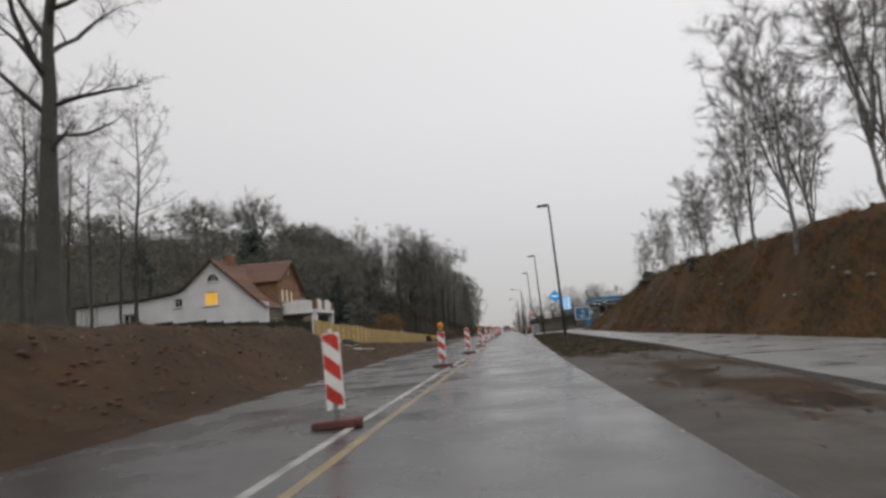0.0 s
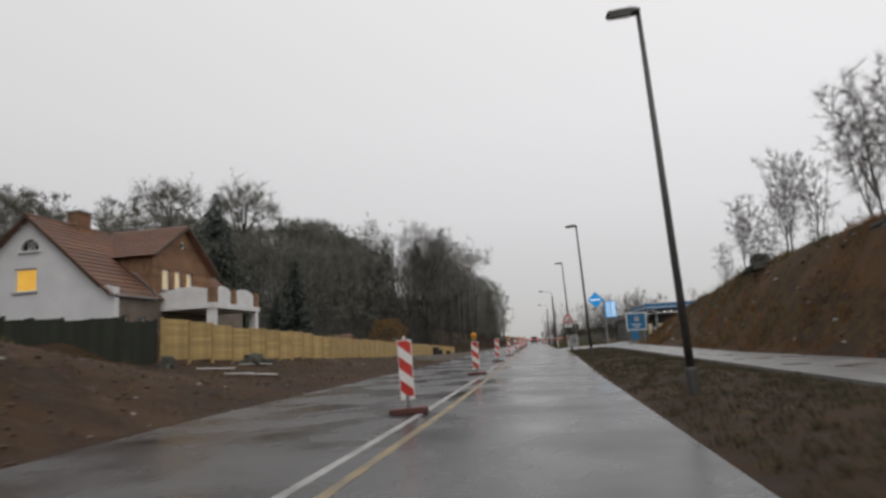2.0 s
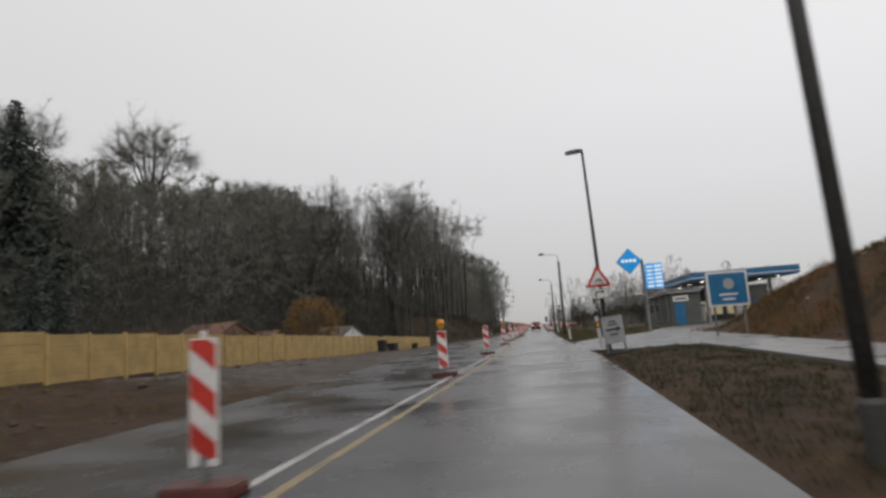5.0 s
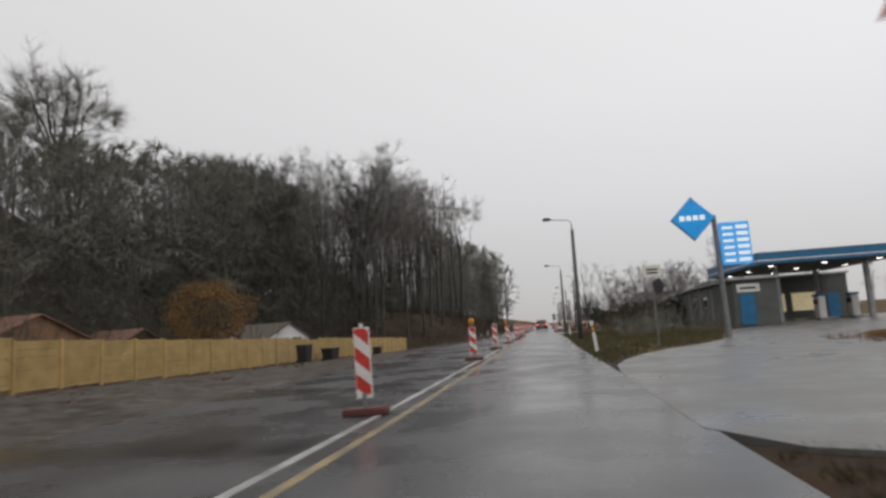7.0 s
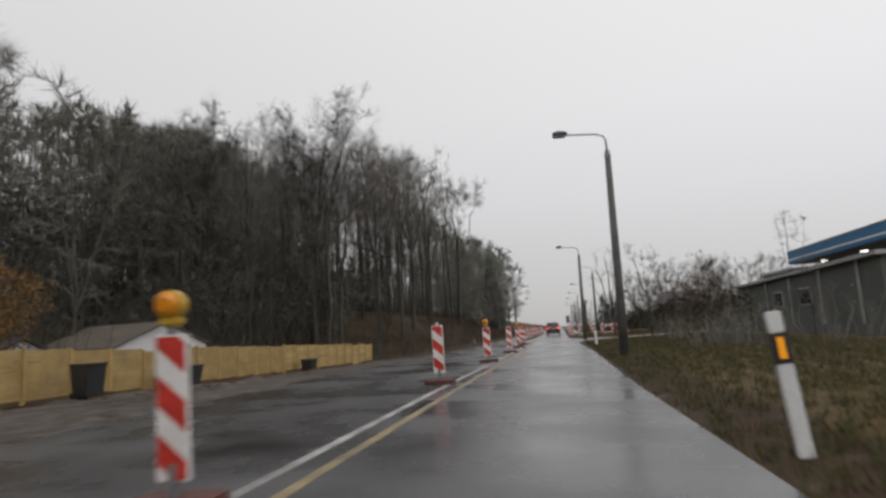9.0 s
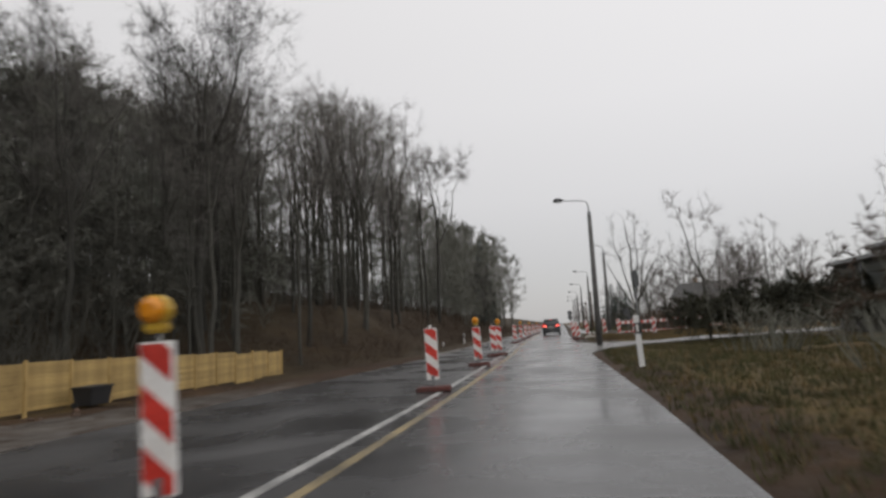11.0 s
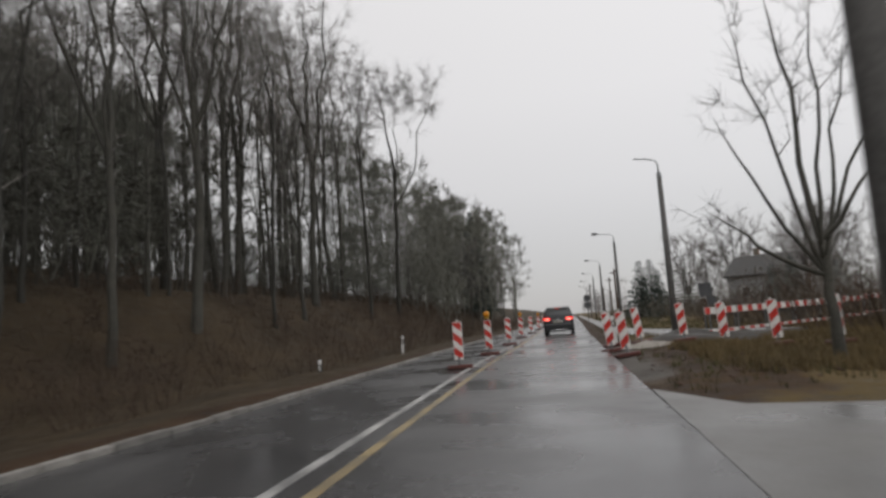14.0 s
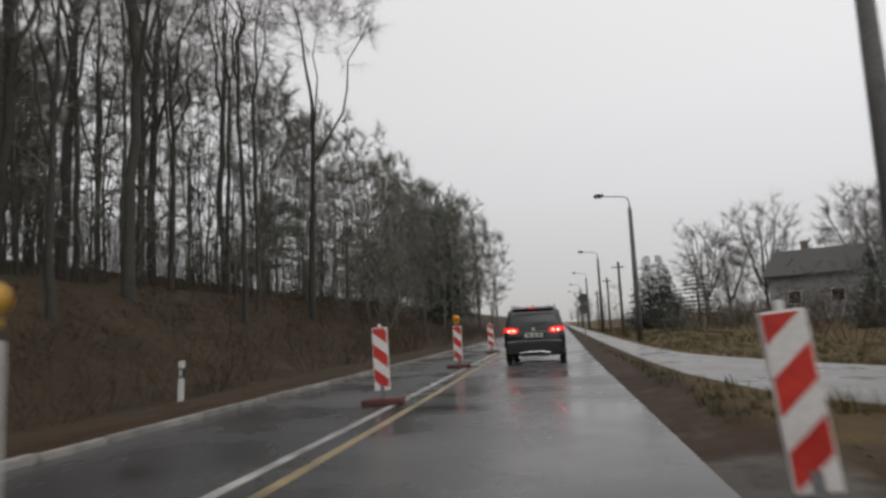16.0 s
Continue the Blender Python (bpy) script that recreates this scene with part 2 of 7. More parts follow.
WARM_PANE = surf("lit_curtain", (0.42, 0.33, 0.18), (0.62, 0.52, 0.32), 3.0, (0.5, 0.7), 0.0, 8.0, emit=(1.0, 0.82, 0.5), power=0.25)
SIGN_WHITE = surf("sheeting_white", (0.60, 0.58, 0.55), (0.80, 0.79, 0.77), 3.0, (0.3, 0.5), 0.03, 20.0, spread=0.06)
SIGN_RED = surf("sheeting_red", (0.36, 0.020, 0.014), (0.60, 0.045, 0.028), 3.0, (0.3, 0.5), 0.03, 20.0, spread=0.1)
RUBBER_RED = surf("red_foot", (0.05, 0.022, 0.018), (0.14, 0.040, 0.032), 4.0, (0.5, 0.8), 0.2, 25.0)
AMBER = surf("amber_lens", (0.55, 0.19, 0.008), (0.80, 0.31, 0.015), 6.0, (0.15, 0.3), 0.05, 30.0)
YELLOW_BODY = surf("yellow_housing", (0.45, 0.27, 0.02), (0.62, 0.40, 0.04), 5.0, (0.35, 0.55), 0.05, 30.0)
STEEL = surf("galvanised_steel", (0.13, 0.135, 0.14), (0.27, 0.275, 0.28), 3.0, (0.4, 0.65), 0.08, 25.0, metal=0.4, spread=0.1)
CONCRETE_POST = surf("mast_concrete", (0.06, 0.058, 0.055), (0.15, 0.145, 0.14), 2.0, (0.7, 0.9), 0.3, 20.0, spread=0.1)
POLE_STEEL = surf("weathered_pole_steel", (0.050, 0.049, 0.047), (0.105, 0.102, 0.098), 2.0, (0.45, 0.7), 0.05, 20.0, metal=0.3, spread=0.1)
BLACK = surf("black_plastic", (0.010, 0.010, 0.011), (0.030, 0.030, 0.032), 4.0, (0.4, 0.65), 0.05, 30.0)
GREY_BOARD = surf("grey_sheet", (0.24, 0.245, 0.25), (0.40, 0.405, 0.41), 2.0, (0.45, 0.7), 0.05, 20.0)
SHOP_GREY = surf("grey_green_cladding", (0.060, 0.066, 0.060), (0.115, 0.122, 0.110), 1.2, (0.55, 0.8), 0.05, 20.0)
DARK_BOARD = surf("dark_sheet", (0.035, 0.037, 0.04), (0.085, 0.087, 0.09), 2.0, (0.5, 0.75), 0.05, 20.0)
SIGN_BLUE = surf("sign_blue", (0.004, 0.16, 0.42), (0.008, 0.23, 0.55), 2.0, (0.25, 0.4), 0.0, 20.0, emit=(0.01, 0.36, 0.85), power=0.35)
SIGN_PALE_BLUE = surf("sign_light_blue", (0.05, 0.28, 0.60), (0.09, 0.36, 0.70), 2.0, (0.25, 0.4), 0.0, 20.0, emit=(0.08, 0.42, 0.9), power=0.4)
SIGN_GLOW = surf("sign_white_glow", (0.72, 0.76, 0.80), (0.82, 0.86, 0.90), 3.0, (0.3, 0.5), 0.0, 20.0, emit=(0.85, 0.95, 1.0), power=0.45)
BOARD_BLUE = surf("board_blue", (0.012, 0.10, 0.22), (0.022, 0.17, 0.34), 2.0, (0.3, 0.5), 0.0, 20.0)
LAMP_GLOW = surf("canopy_lamp", (0.8, 0.8, 0.75), (0.9, 0.9, 0.85), 3.0, (0.3, 0.5), 0.0, 20.0, emit=(1.0, 0.95, 0.85), power=4.0)
CAR_PAINT = surf("grey_metallic_paint", (0.030, 0.032, 0.034), (0.055, 0.057, 0.060), 1.0, (0.16, 0.32), 0.0, 300.0, metal=0.55)
CAR_GLASS = glass_like("tinted_glass", (0.008, 0.009, 0.010), 0.03)
TAIL_RED = surf("tail_lamp_red", (0.30, 0.006, 0.006), (0.45, 0.010, 0.010), 8.0, (0.1, 0.2), 0.0, 60.0, emit=(1.0, 0.03, 0.02), power=0.8)
TAIL_HOT = surf("tail_lamp_lit", (0.8, 0.25, 0.22), (0.9, 0.35, 0.3), 8.0, (0.1, 0.2), 0.0, 60.0, emit=(1.0, 0.22, 0.16), power=5.0)
CHROME = surf("chrome", (0.55, 0.55, 0.56), (0.7, 0.7, 0.71), 4.0, (0.08, 0.2), 0.0, 30.0, metal=1.0)
TYRE = surf("tyre_rubber", (0.010, 0.010, 0.010), (0.028, 0.027, 0.026), 6.0, (0.7, 0.9), 0.2, 40.0)
PLATE = surf("plate_white", (0.60, 0.58, 0.50), (0.75, 0.73, 0.66), 4.0, (0.35, 0.5), 0.0, 30.0)
# no lamp: a faint glow is added for the light a reflector returns
AMBER_REFLEX = surf("glowing_amber_reflector", (0.75, 0.28, 0.01), (0.9, 0.4, 0.02), 8.0, (0.1, 0.25), 0.0, 60.0, emit=(1.0, 0.35, 0.02), power=0.3)


# ---- mesh helpers ----
class Form:
    """Points and faces gathered for one mesh."""

    def __init__(self):
        self.v, self.f = [], []

    def add(self, verts, faces):
        o = len(self.v)
        self.v += [tuple(p) for p in verts]
        self.f += [tuple(o + i for i in f) for f in faces]
        return self

    def box(self, x0, x1, y0, y1, z0, z1, m=None):
        p = [(x, y, z) for z in (z0, z1) for y in (y0, y1) for x in (x0, x1)]
        if m is not None:
            p = [m @ Vector(q) for q in p]
        return self.add(p, [(0, 2, 3, 1), (4, 5, 7, 6), (0, 1, 5, 4), (2, 6, 7, 3), (0, 4, 6, 2), (1, 3, 7, 5)])

    def prism(self, poly, axis, a, b):
        """A polygon, given in the two other axes in their order, drawn out along an axis from a to b."""
        def place(u, w, t):
            return {"x": (t, u, w), "y": (u, t, w), "z": (u, w, t)}[axis]
        n = len(poly)
        p = [place(u, w, a) for u, w in poly] + [place(u, w, b) for u, w in poly]
        return self.add(p, [tuple(range(n))[::-1], tuple(range(n, 2 * n))] + [(i, (i + 1) % n, n + (i + 1) % n, n + i) for i in range(n)])

    def tube(self, pts, radii, sides=8, caps=True):
        pts = [Vector(p) for p in pts]
        rings = []
        for i, p in enumerate(pts):
            d = (pts[min(i + 1, len(pts) - 1)] - pts[max(i - 1, 0)]).normalized()
            a = Vector((1, 0, 0)) if abs(d.x) < 0.8 else Vector((0, 1, 0))
            u = d.cross(a).normalized()
            w = d.cross(u)
            rings.append([p + radii[i] * (math.cos(2 * math.pi * k / sides) * u + math.sin(2 * math.pi * k / sides) * w) for k in range(sides)])
        faces = [(i * sides + k, i * sides + (k + 1) % sides, (i + 1) * sides + (k + 1) % sides, (i + 1) * sides + k)
                 for i in range(len(pts) - 1) for k in range(sides)]
        if caps:
            faces += [tuple(range(sides))[::-1], tuple(range((len(pts) - 1) * sides, len(pts) * sides))]
        return self.add([q for r in rings for q in r], faces)

    def loft(self, rings, close=True, caps=True):
        n = len(rings[0])
        faces = [(i * n + k, i * n + (k + 1) % n, (i + 1) * n + (k + 1) % n, (i + 1) * n + k)
                 for i in range(len(rings) - 1) for k in range(n if close else n - 1)]
        if caps:
            faces += [tuple(range(n))[::-1], tuple(range((len(rings) - 1) * n, len(rings) * n))]
        return self.add([q for r in rings for q in r], faces)

    def mesh(self, name, material, bevel=0.0, smooth=False, segments=2):
        bm = bmesh.new()
        vs = [bm.verts.new(p) for p in self.v]
        for f in self.f:
            try:
                bm.faces.new([vs[i] for i in f])
            except ValueError:
                pass
        bmesh.ops.recalc_face_normals(bm, faces=bm.faces)
        if bevel:
            sharp = [e for e in bm.edges if len(e.link_faces) == 2 and e.calc_face_angle(0) > 0.5]
            bmesh.ops.bevel(bm, geom=sharp, offset=bevel, segments=segments, affect="EDGES", clamp_overlap=True)
        me = bpy.data.meshes.new(name)
        bm.to_mesh(me)
        bm.free()
        me.materials.append(material)
        if smooth:
            me.shade_smooth()
        return me


def part(name, form, material, parent=None, label="", bevel=0.0, smooth=False, at=None):
    """One mesh object under a thing or part."""
    ob = new(name, form.mesh(name, material, bevel, smooth) if isinstance(form, Form) else form)
    if parent is not None:
        ob.parent = parent
    if at is not None:
        ob.matrix_basis = at
    if label:
        ob["label"] = label
    return ob


def thing(name, label, category, at=None, group=""):
    ob = new(name)
    ob.empty_display_size = 0.3
    if at is not None:
        ob.matrix_basis = at
    return tagged(ob, label, category, group)


def array_mesh(name, verts, faces, material, smooth=False):
    """A mesh straight from arrays; faces all have the same number of corners."""
    verts, faces = np.asarray(verts, float), np.asarray(faces, int)
    me = bpy.data.meshes.new(name)
    me.from_pydata(verts.tolist(), [], faces.tolist())
    me.materials.append(material)
    if smooth:
        me.shade_smooth()
    me.update()
    return me


def step(a, b, x):
    t = np.clip((np.asarray(x, float) - a) / (b - a), 0, 1)
    return t * t * (3 - 2 * t)


def along(y, table):
    return np.interp(y, [r[0] for r in table], [r[1] for r in table])


# ---- plan of the road: lines along y ----
LEFT_EDGE = [(-60, -5.6), (20, -5.8), (32, -6.4), (45, -6.2), (58, -5.6), (80, -6.0), (105, -6.2), (130, -4.9), (142, -4.6), (160, -4.75), (175, -4.6), (320, -4.8), (900, -4.8)]
RIGHT_EDGE = [(-60, 1.6), (18, 1.7), (40, 2.05), (56, 2.5), (72, 2.8), (100, 2.3), (116, 2.3), (141, 1.85), (150, 1.75), (172, 1.6), (240, 1.7), (900, 1.7)]
GUIDE = [(-60, -2.5), (8, -2.4), (21, -2.25), (31, -2.0), (43, -1.9), (56, -1.9), (79, -1.6), (93, -1.64), (102, -1.66), (118, -1.5), (126, -1.57), (132, -1.65), (150, -2.2), (162, -2.2), (170, -2.3), (900, -2.3)]
PATH_NEAR = [(-40, 4.6), (8, 4.8), (14, 5.2), (25, 6.0), (42, 6.4), (70, 6.9), (76, 6.9)]
PATH_FAR = [(-40, 10.5), (30, 10.3), (44, 9.6), (50, 9.3), (60, 9.6), (70, 9.8), (76, 9.9)]


def fence_base(y):
    return 1.05 - 0.0205 * (y - 41)


def fence_x(y):
    return along(y, [(41, -13.05), (58, -13.6), (142, -15.74)])


def height(x, y):
    """The ground's height."""
    x, y = np.asarray(x, float), np.asarray(y, float)
    left = along(y, LEFT_EDGE) - x
    right = x - along(y, RIGHT_EDGE)
    # spoil heap and the strip before the fence
    heap = 2.05 * (1 - step(29, 41, y)) * step(-40, -10, y)
    strip = np.where(y < 142, fence_base(np.clip(y, 41, 142)), -1.1)
    strip = strip * step(28, 42, y) * (1 - 0.55 * step(136, 152, y))
    near = step(0.4, 4.6, left) * heap + step(0.8, 7.5, left) * strip
    terrace = 1.55 * step(13.6, 17.5, -x) * step(38, 43, y) * (1 - step(64, 82, y))
    terrace = terrace + 1.0 * step(14, 24, -x) * step(-20, 0, y) * (1 - step(36, 42, y))
    swell = along(y, [(-100, 2.0), (40, 3.0), (66, 4.0), (80, 7.0), (100, 13.0), (150, 19.0), (190, 21.0), (260, 19.0), (400, 12.0), (900, 8.0)])
    ramp = np.clip((-24 - x) / 30, 0, 1.5)
    hill = swell * ramp ** 1.25
    start = along(y, [(138, 16.8), (146, 15.5), (160, 9.5)])
    bank = 4.6 * step(start, start + 11.5, -x) + 2.2 * step(21, 36, -x)
    wood = step(124, 150, y)
    lz = near + (1 - wood) * (terrace + hill) + wood * (bank + hill * 0.14)
    # right: verge, then the cut bank
    foot = along(y, [(-60, 11.0), (30, 11.0), (49, 9.7), (60, 10.0), (88, 10.4), (99, 12.5)])
    top = along(y, [(-60, 4.6), (20, 4.8), (34, 5.0), (50, 5.0), (60, 4.8), (68, 4.1), (76, 3.4), (84, 2.6), (90, 1.7), (96, 0.5), (99, 0.0)])
    open_ground = step(20, 27, y) * (1 - step(73.5, 75.5, y) * (1 - step(88, 97, y))) * (1 - step(129.5, 131.5, y) * (1 - step(143, 145, y)))
    rz = 0.10 * step(0.2, 1.4, right) * (1 - step(2.5, 4.0, right)) * open_ground + top * step(0, 4.2, x - foot) + 0.5 * step(4, 12, x - foot) * (top > 0.3)
    rz = rz + 1.5 * step(12, 40, x) * step(150, 200, y)
    return np.where(left > 0, lz, np.where(right > 0, rz, 0.0))


def bumpy(x, y):
    """Small unevenness, none on the road."""
    off = np.maximum(along(y, LEFT_EDGE) - x, x - along(y, RIGHT_EDGE))
    a = step(0.3, 2.5, off)
    paved = (x > along(y, PATH_NEAR) - 0.6) & (x < along(y, PATH_FAR) + 0.3) & (y < 78)
    paved = paved | ((x > 1.5) & (x < 34) & (y > 75) & (y < 128)) | ((x > 1.5) & (x < 24) & (y > 130) & (y < 147)) | ((x > 2.2) & (x < 4.6) & (y > 156))
    paved = paved | ((x > 2.2) & (x < 11.5) & (y > 155) & (y < 190))
    a = np.where(paved, 0.0, a)
    a = np.where((x > 0) & (x < along(y, PATH_NEAR) - 0.5) & (y < 24), a * 0.9, a)
    lump = np.array([noise.noise((px * 0.55, py * 0.55, 1.7)) * 0.16 + noise.noise((px * 1.7, py * 1.7, 8.1)) * 0.07 for px, py in zip(np.ravel(x), np.ravel(y))])
    return a * lump.reshape(np.shape(x)) * np.where(np.abs(x) > 60, 3.0, 1.0) * np.where((x > 11.5) & (y < 90), 2.4, 1.0)


def ground_z(x, y):
    return float(height(x, y)) + float(bumpy(np.array([x]), np.array([y]))[0]) - 0.05


def spaced(lo, hi, near_lo, near_hi, fine, grow=1.22):
    """Coordinates that are close between near_lo and near_hi and spread out towards lo and hi."""
    mid = list(np.arange(near_lo, near_hi + 1e-6, fine))
    a, d, out = near_hi, fine, []
    while a < hi:
        d *= grow
        a += d
        out.append(min(a, hi))
    b, d, low = near_lo, fine, []
    while b > lo:
        d *= grow
        b -= d
        low.append(max(b, lo))
    return np.array(low[::-1] + mid + out)


def build_ground():
    xs = spaced(-2500, 2500, -22, 17, 0.45, 1.12)
    ys = spaced(-600, 4000, -12, 178, 0.8, 1.10)
    X, Y = np.meshgrid(xs, ys)
    fade = 1 - step(500, 1500, np.hypot(X, Y - 100))
    Z = (height(X, Y) + bumpy(X, Y)) * fade - 0.05
    on_road = (X > along(Y, LEFT_EDGE) - 0.2) & (X < along(Y, RIGHT_EDGE) + 0.2)
    Z = np.where(on_road, -0.09, Z)
    nx, ny = len(xs), len(ys)
    idx = np.arange(nx * ny).reshape(ny, nx)
    faces = np.stack([idx[:-1, :-1], idx[:-1, 1:], idx[1:, 1:], idx[1:, :-1]], -1).reshape(-1, 4)
    me = array_mesh("ground", np.stack([X, Y, Z], -1).reshape(-1, 3), faces, GROUND, True)
    right = X - along(Y, RIGHT_EDGE)
    left = along(Y, LEFT_EDGE) - X
    turf = np.where(right > 0.5, 0.62 * step(0.5, 1.3, right) * (1 - step(9.6, 10.6, X) * (Y < 92)), 0)
    turf = np.where((right > 0) & (Y < 24) & (X < 11), 0.15, turf)
    turf = np.where((X > 10.4) & (Y < 92), 0.46, turf)
    turf = np.where((right > 0) & (Y > 143) & (Y < 157) & (X < 4.2), 0.34, turf)
    turf = np.where((X > 4.2) & (Y > 140) & (Y < 166), 0.85, turf)
    turf = np.where((left > 9) & (Y > 62) & (Y < 128), 0.5, turf)
    # more turf, less litter on the hill: paler ground standing for haze
    turf = np.where(left > 26, np.maximum(turf, 0.56 * (1 - step(84, 130, Y))), turf)
    litter = np.where(left > 1.5, step(126, 142, Y) * 0.9, 0) + np.where(left > 16, 0.8 - 0.42 * step(24, 36, left) * (1 - step(84, 126, Y)), 0) + np.where((X > 10.3) & (Y < 92), 0.30, 0)
    gravel = np.where((left > 0) & (left < 8), 0.55 * step(60, 72, Y) * (1 - step(118, 132, Y)), 0) + np.where((right > -0.3) & (right < 0.8), np.where((Y > 24) & (Y < 76), 0.08, 0.35), 0)
    gravel = gravel + np.where((right > 0) & (Y > 145) & (Y < 158) & (X < 4.4), 0.34, 0)
    churned = np.array([noise.noise((px * 1.1, py * 0.42, 3.3)) for px, py in zip(np.ravel(X), np.ravel(Y))]).reshape(X.shape)
    gravel = gravel + np.where((right > 0) & (Y < 24) & (X < 11), np.clip(0.56 + 0.75 * churned, 0.1, 1.0), 0)
    gravel = gravel + np.where((left > 0) & (left < 6.5) & (Y > 30) & (Y < 62), 0.30, 0)
    turf = np.where((right > 0) & (Y >= 22) & (Y < 76) & (X < 7), 0.30, turf)
    clay = np.where((X > 10.2) & (X < 22) & (Y < 92), 0.66, 0) + np.where((left > 0.4) & (X > -16) & (Y < 46), 0.20, 0)
    col = np.stack([turf, litter, gravel, clay], -1).clip(0, 1)
    layer = me.color_attributes.new("cover", "FLOAT_COLOR", "POINT")
    layer.data.foreach_set("color", col.reshape(-1).astype(np.float32))
    tagged(new("ground", me), "wet brown soil, rough turf and leaf litter", "ground", kind="structure")


build_ground()


def ribbon(name, left, right, y0, y1, z, material, label, category, gap=2.0, thick=0.12):
    """A slab between two lines along y."""
    ys = np.arange(y0, y1 + gap * 0.5, gap)
    f = Form()
    f.loft([[(float(along(y, left)), y, z), (float(along(y, right)), y, z), (float(along(y, right)), y, z - thick), (float(along(y, left)), y, z - thick)] for y in ys])
    ob = part(name, f, material)
    return tagged(ob, label, category, kind="structure")


ribbon("road", LEFT_EDGE, RIGHT_EDGE, -60, 900, 0.0, ASPHALT, "wet dark grey asphalt road with worn lanes", "road", 4.0)
ribbon("pavement", PATH_NEAR, PATH_FAR, -40, 76, 0.03, PAVING, "pale wet asphalt footpath below the bank", "footpath")
FAR_PATH_NEAR = [(159.6, 4.6), (160.5, 3.75), (162, 3.4), (165, 2.95), (170, 2.75), (183, 2.67), (900, 2.6)]
FAR_PATH_FAR = [(159.6, 9.5), (163, 7.6), (165, 6.6), (167, 5.6), (169.5, 4.8), (172, 4.2), (176, 3.95), (186, 3.85), (900, 3.9)]
ribbon("pavement", FAR_PATH_NEAR, FAR_PATH_FAR, 159.6, 420, 0.06, PAVING, "pale wet footpath swinging away from the road", "footpath", 1.4, 0.2)
WATER = glass_like("standing_water", (0.035, 0.032, 0.028), 0.10)
pool = []
for i in range(40):
    a = 6.2832 * i / 40
    pool.append((3.6 + math.cos(a) * (1.05 + 0.2 * math.sin(3 * a + 1)), 12.5 + math.sin(a) * (8.0 + 0.6 * math.sin(5 * a))))
tagged(part("water", Form().prism(pool, "z", -0.14, -0.075), WATER), "shallow rain water standing in the churned verge", "puddle", kind="structure")
apron = Form().prism([(2.62, 77.0), (2.58, 84.0), (2.75, 86.4), (3.2, 88.4), (4.0, 90.6), (5.3, 93.0), (7.2, 95.8), (8.7, 99.0), (9.8, 103.0), (11.2, 108.0), (12.6, 112.0), (14.0, 115.2), (17.2, 116.4), (17.2, 139), (34, 139), (34, 84), (14, 80.5), (10.0, 77.4), (9.9, 75.9), (6.9, 75.9), (5.4, 75.5), (4.2, 75.4), (3.2, 75.9)], "z", -0.09, 0.005)
tagged(part("forecourt_drive", apron, APRON), "worn grey tarmac drive to the filling station", "driveway", kind="structure")
drive = Form().prism([(1.95, 128.2), (2.05, 130.4), (2.35, 132.4), (3.0, 134.4), (4.1, 136.2), (6.2, 138.2), (9, 140.0), (22, 146), (22, 152), (9, 145.2), (6, 141.0), (2.7, 141.6), (1.85, 143.4)], "z", -0.09, 0.005)
tagged(part("side_drive", drive, APRON), "pale worn tarmac side drive joining the road", "driveway", kind="structure")


def marking(name, shift, width, material, label, spans):
    f = Form()
    for y0, y1 in spans:
        ys = np.linspace(y0, y1, max(2, int((y1 - y0) / 4) + 1))
        f.loft([[(float(along(y, GUIDE)) + shift - width / 2, y, 0.004), (float(along(y, GUIDE)) + shift + width / 2, y, 0.004),
                 (float(along(y, GUIDE)) + shift + width / 2, y, -0.01), (float(along(y, GUIDE)) + shift - width / 2, y, -0.01)] for y in ys])
    tagged(part(name, f, material), label, "road marking", kind="structure")


marking("trim_white_line", 0.22, 0.12, LINE_WHITE, "worn white centre line on wet asphalt", [(-40, 320)])
marking("trim_yellow_line", 0.60, 0.12, LINE_YELLOW, "worn yellow roadworks line on wet asphalt", [(-40, 320)])


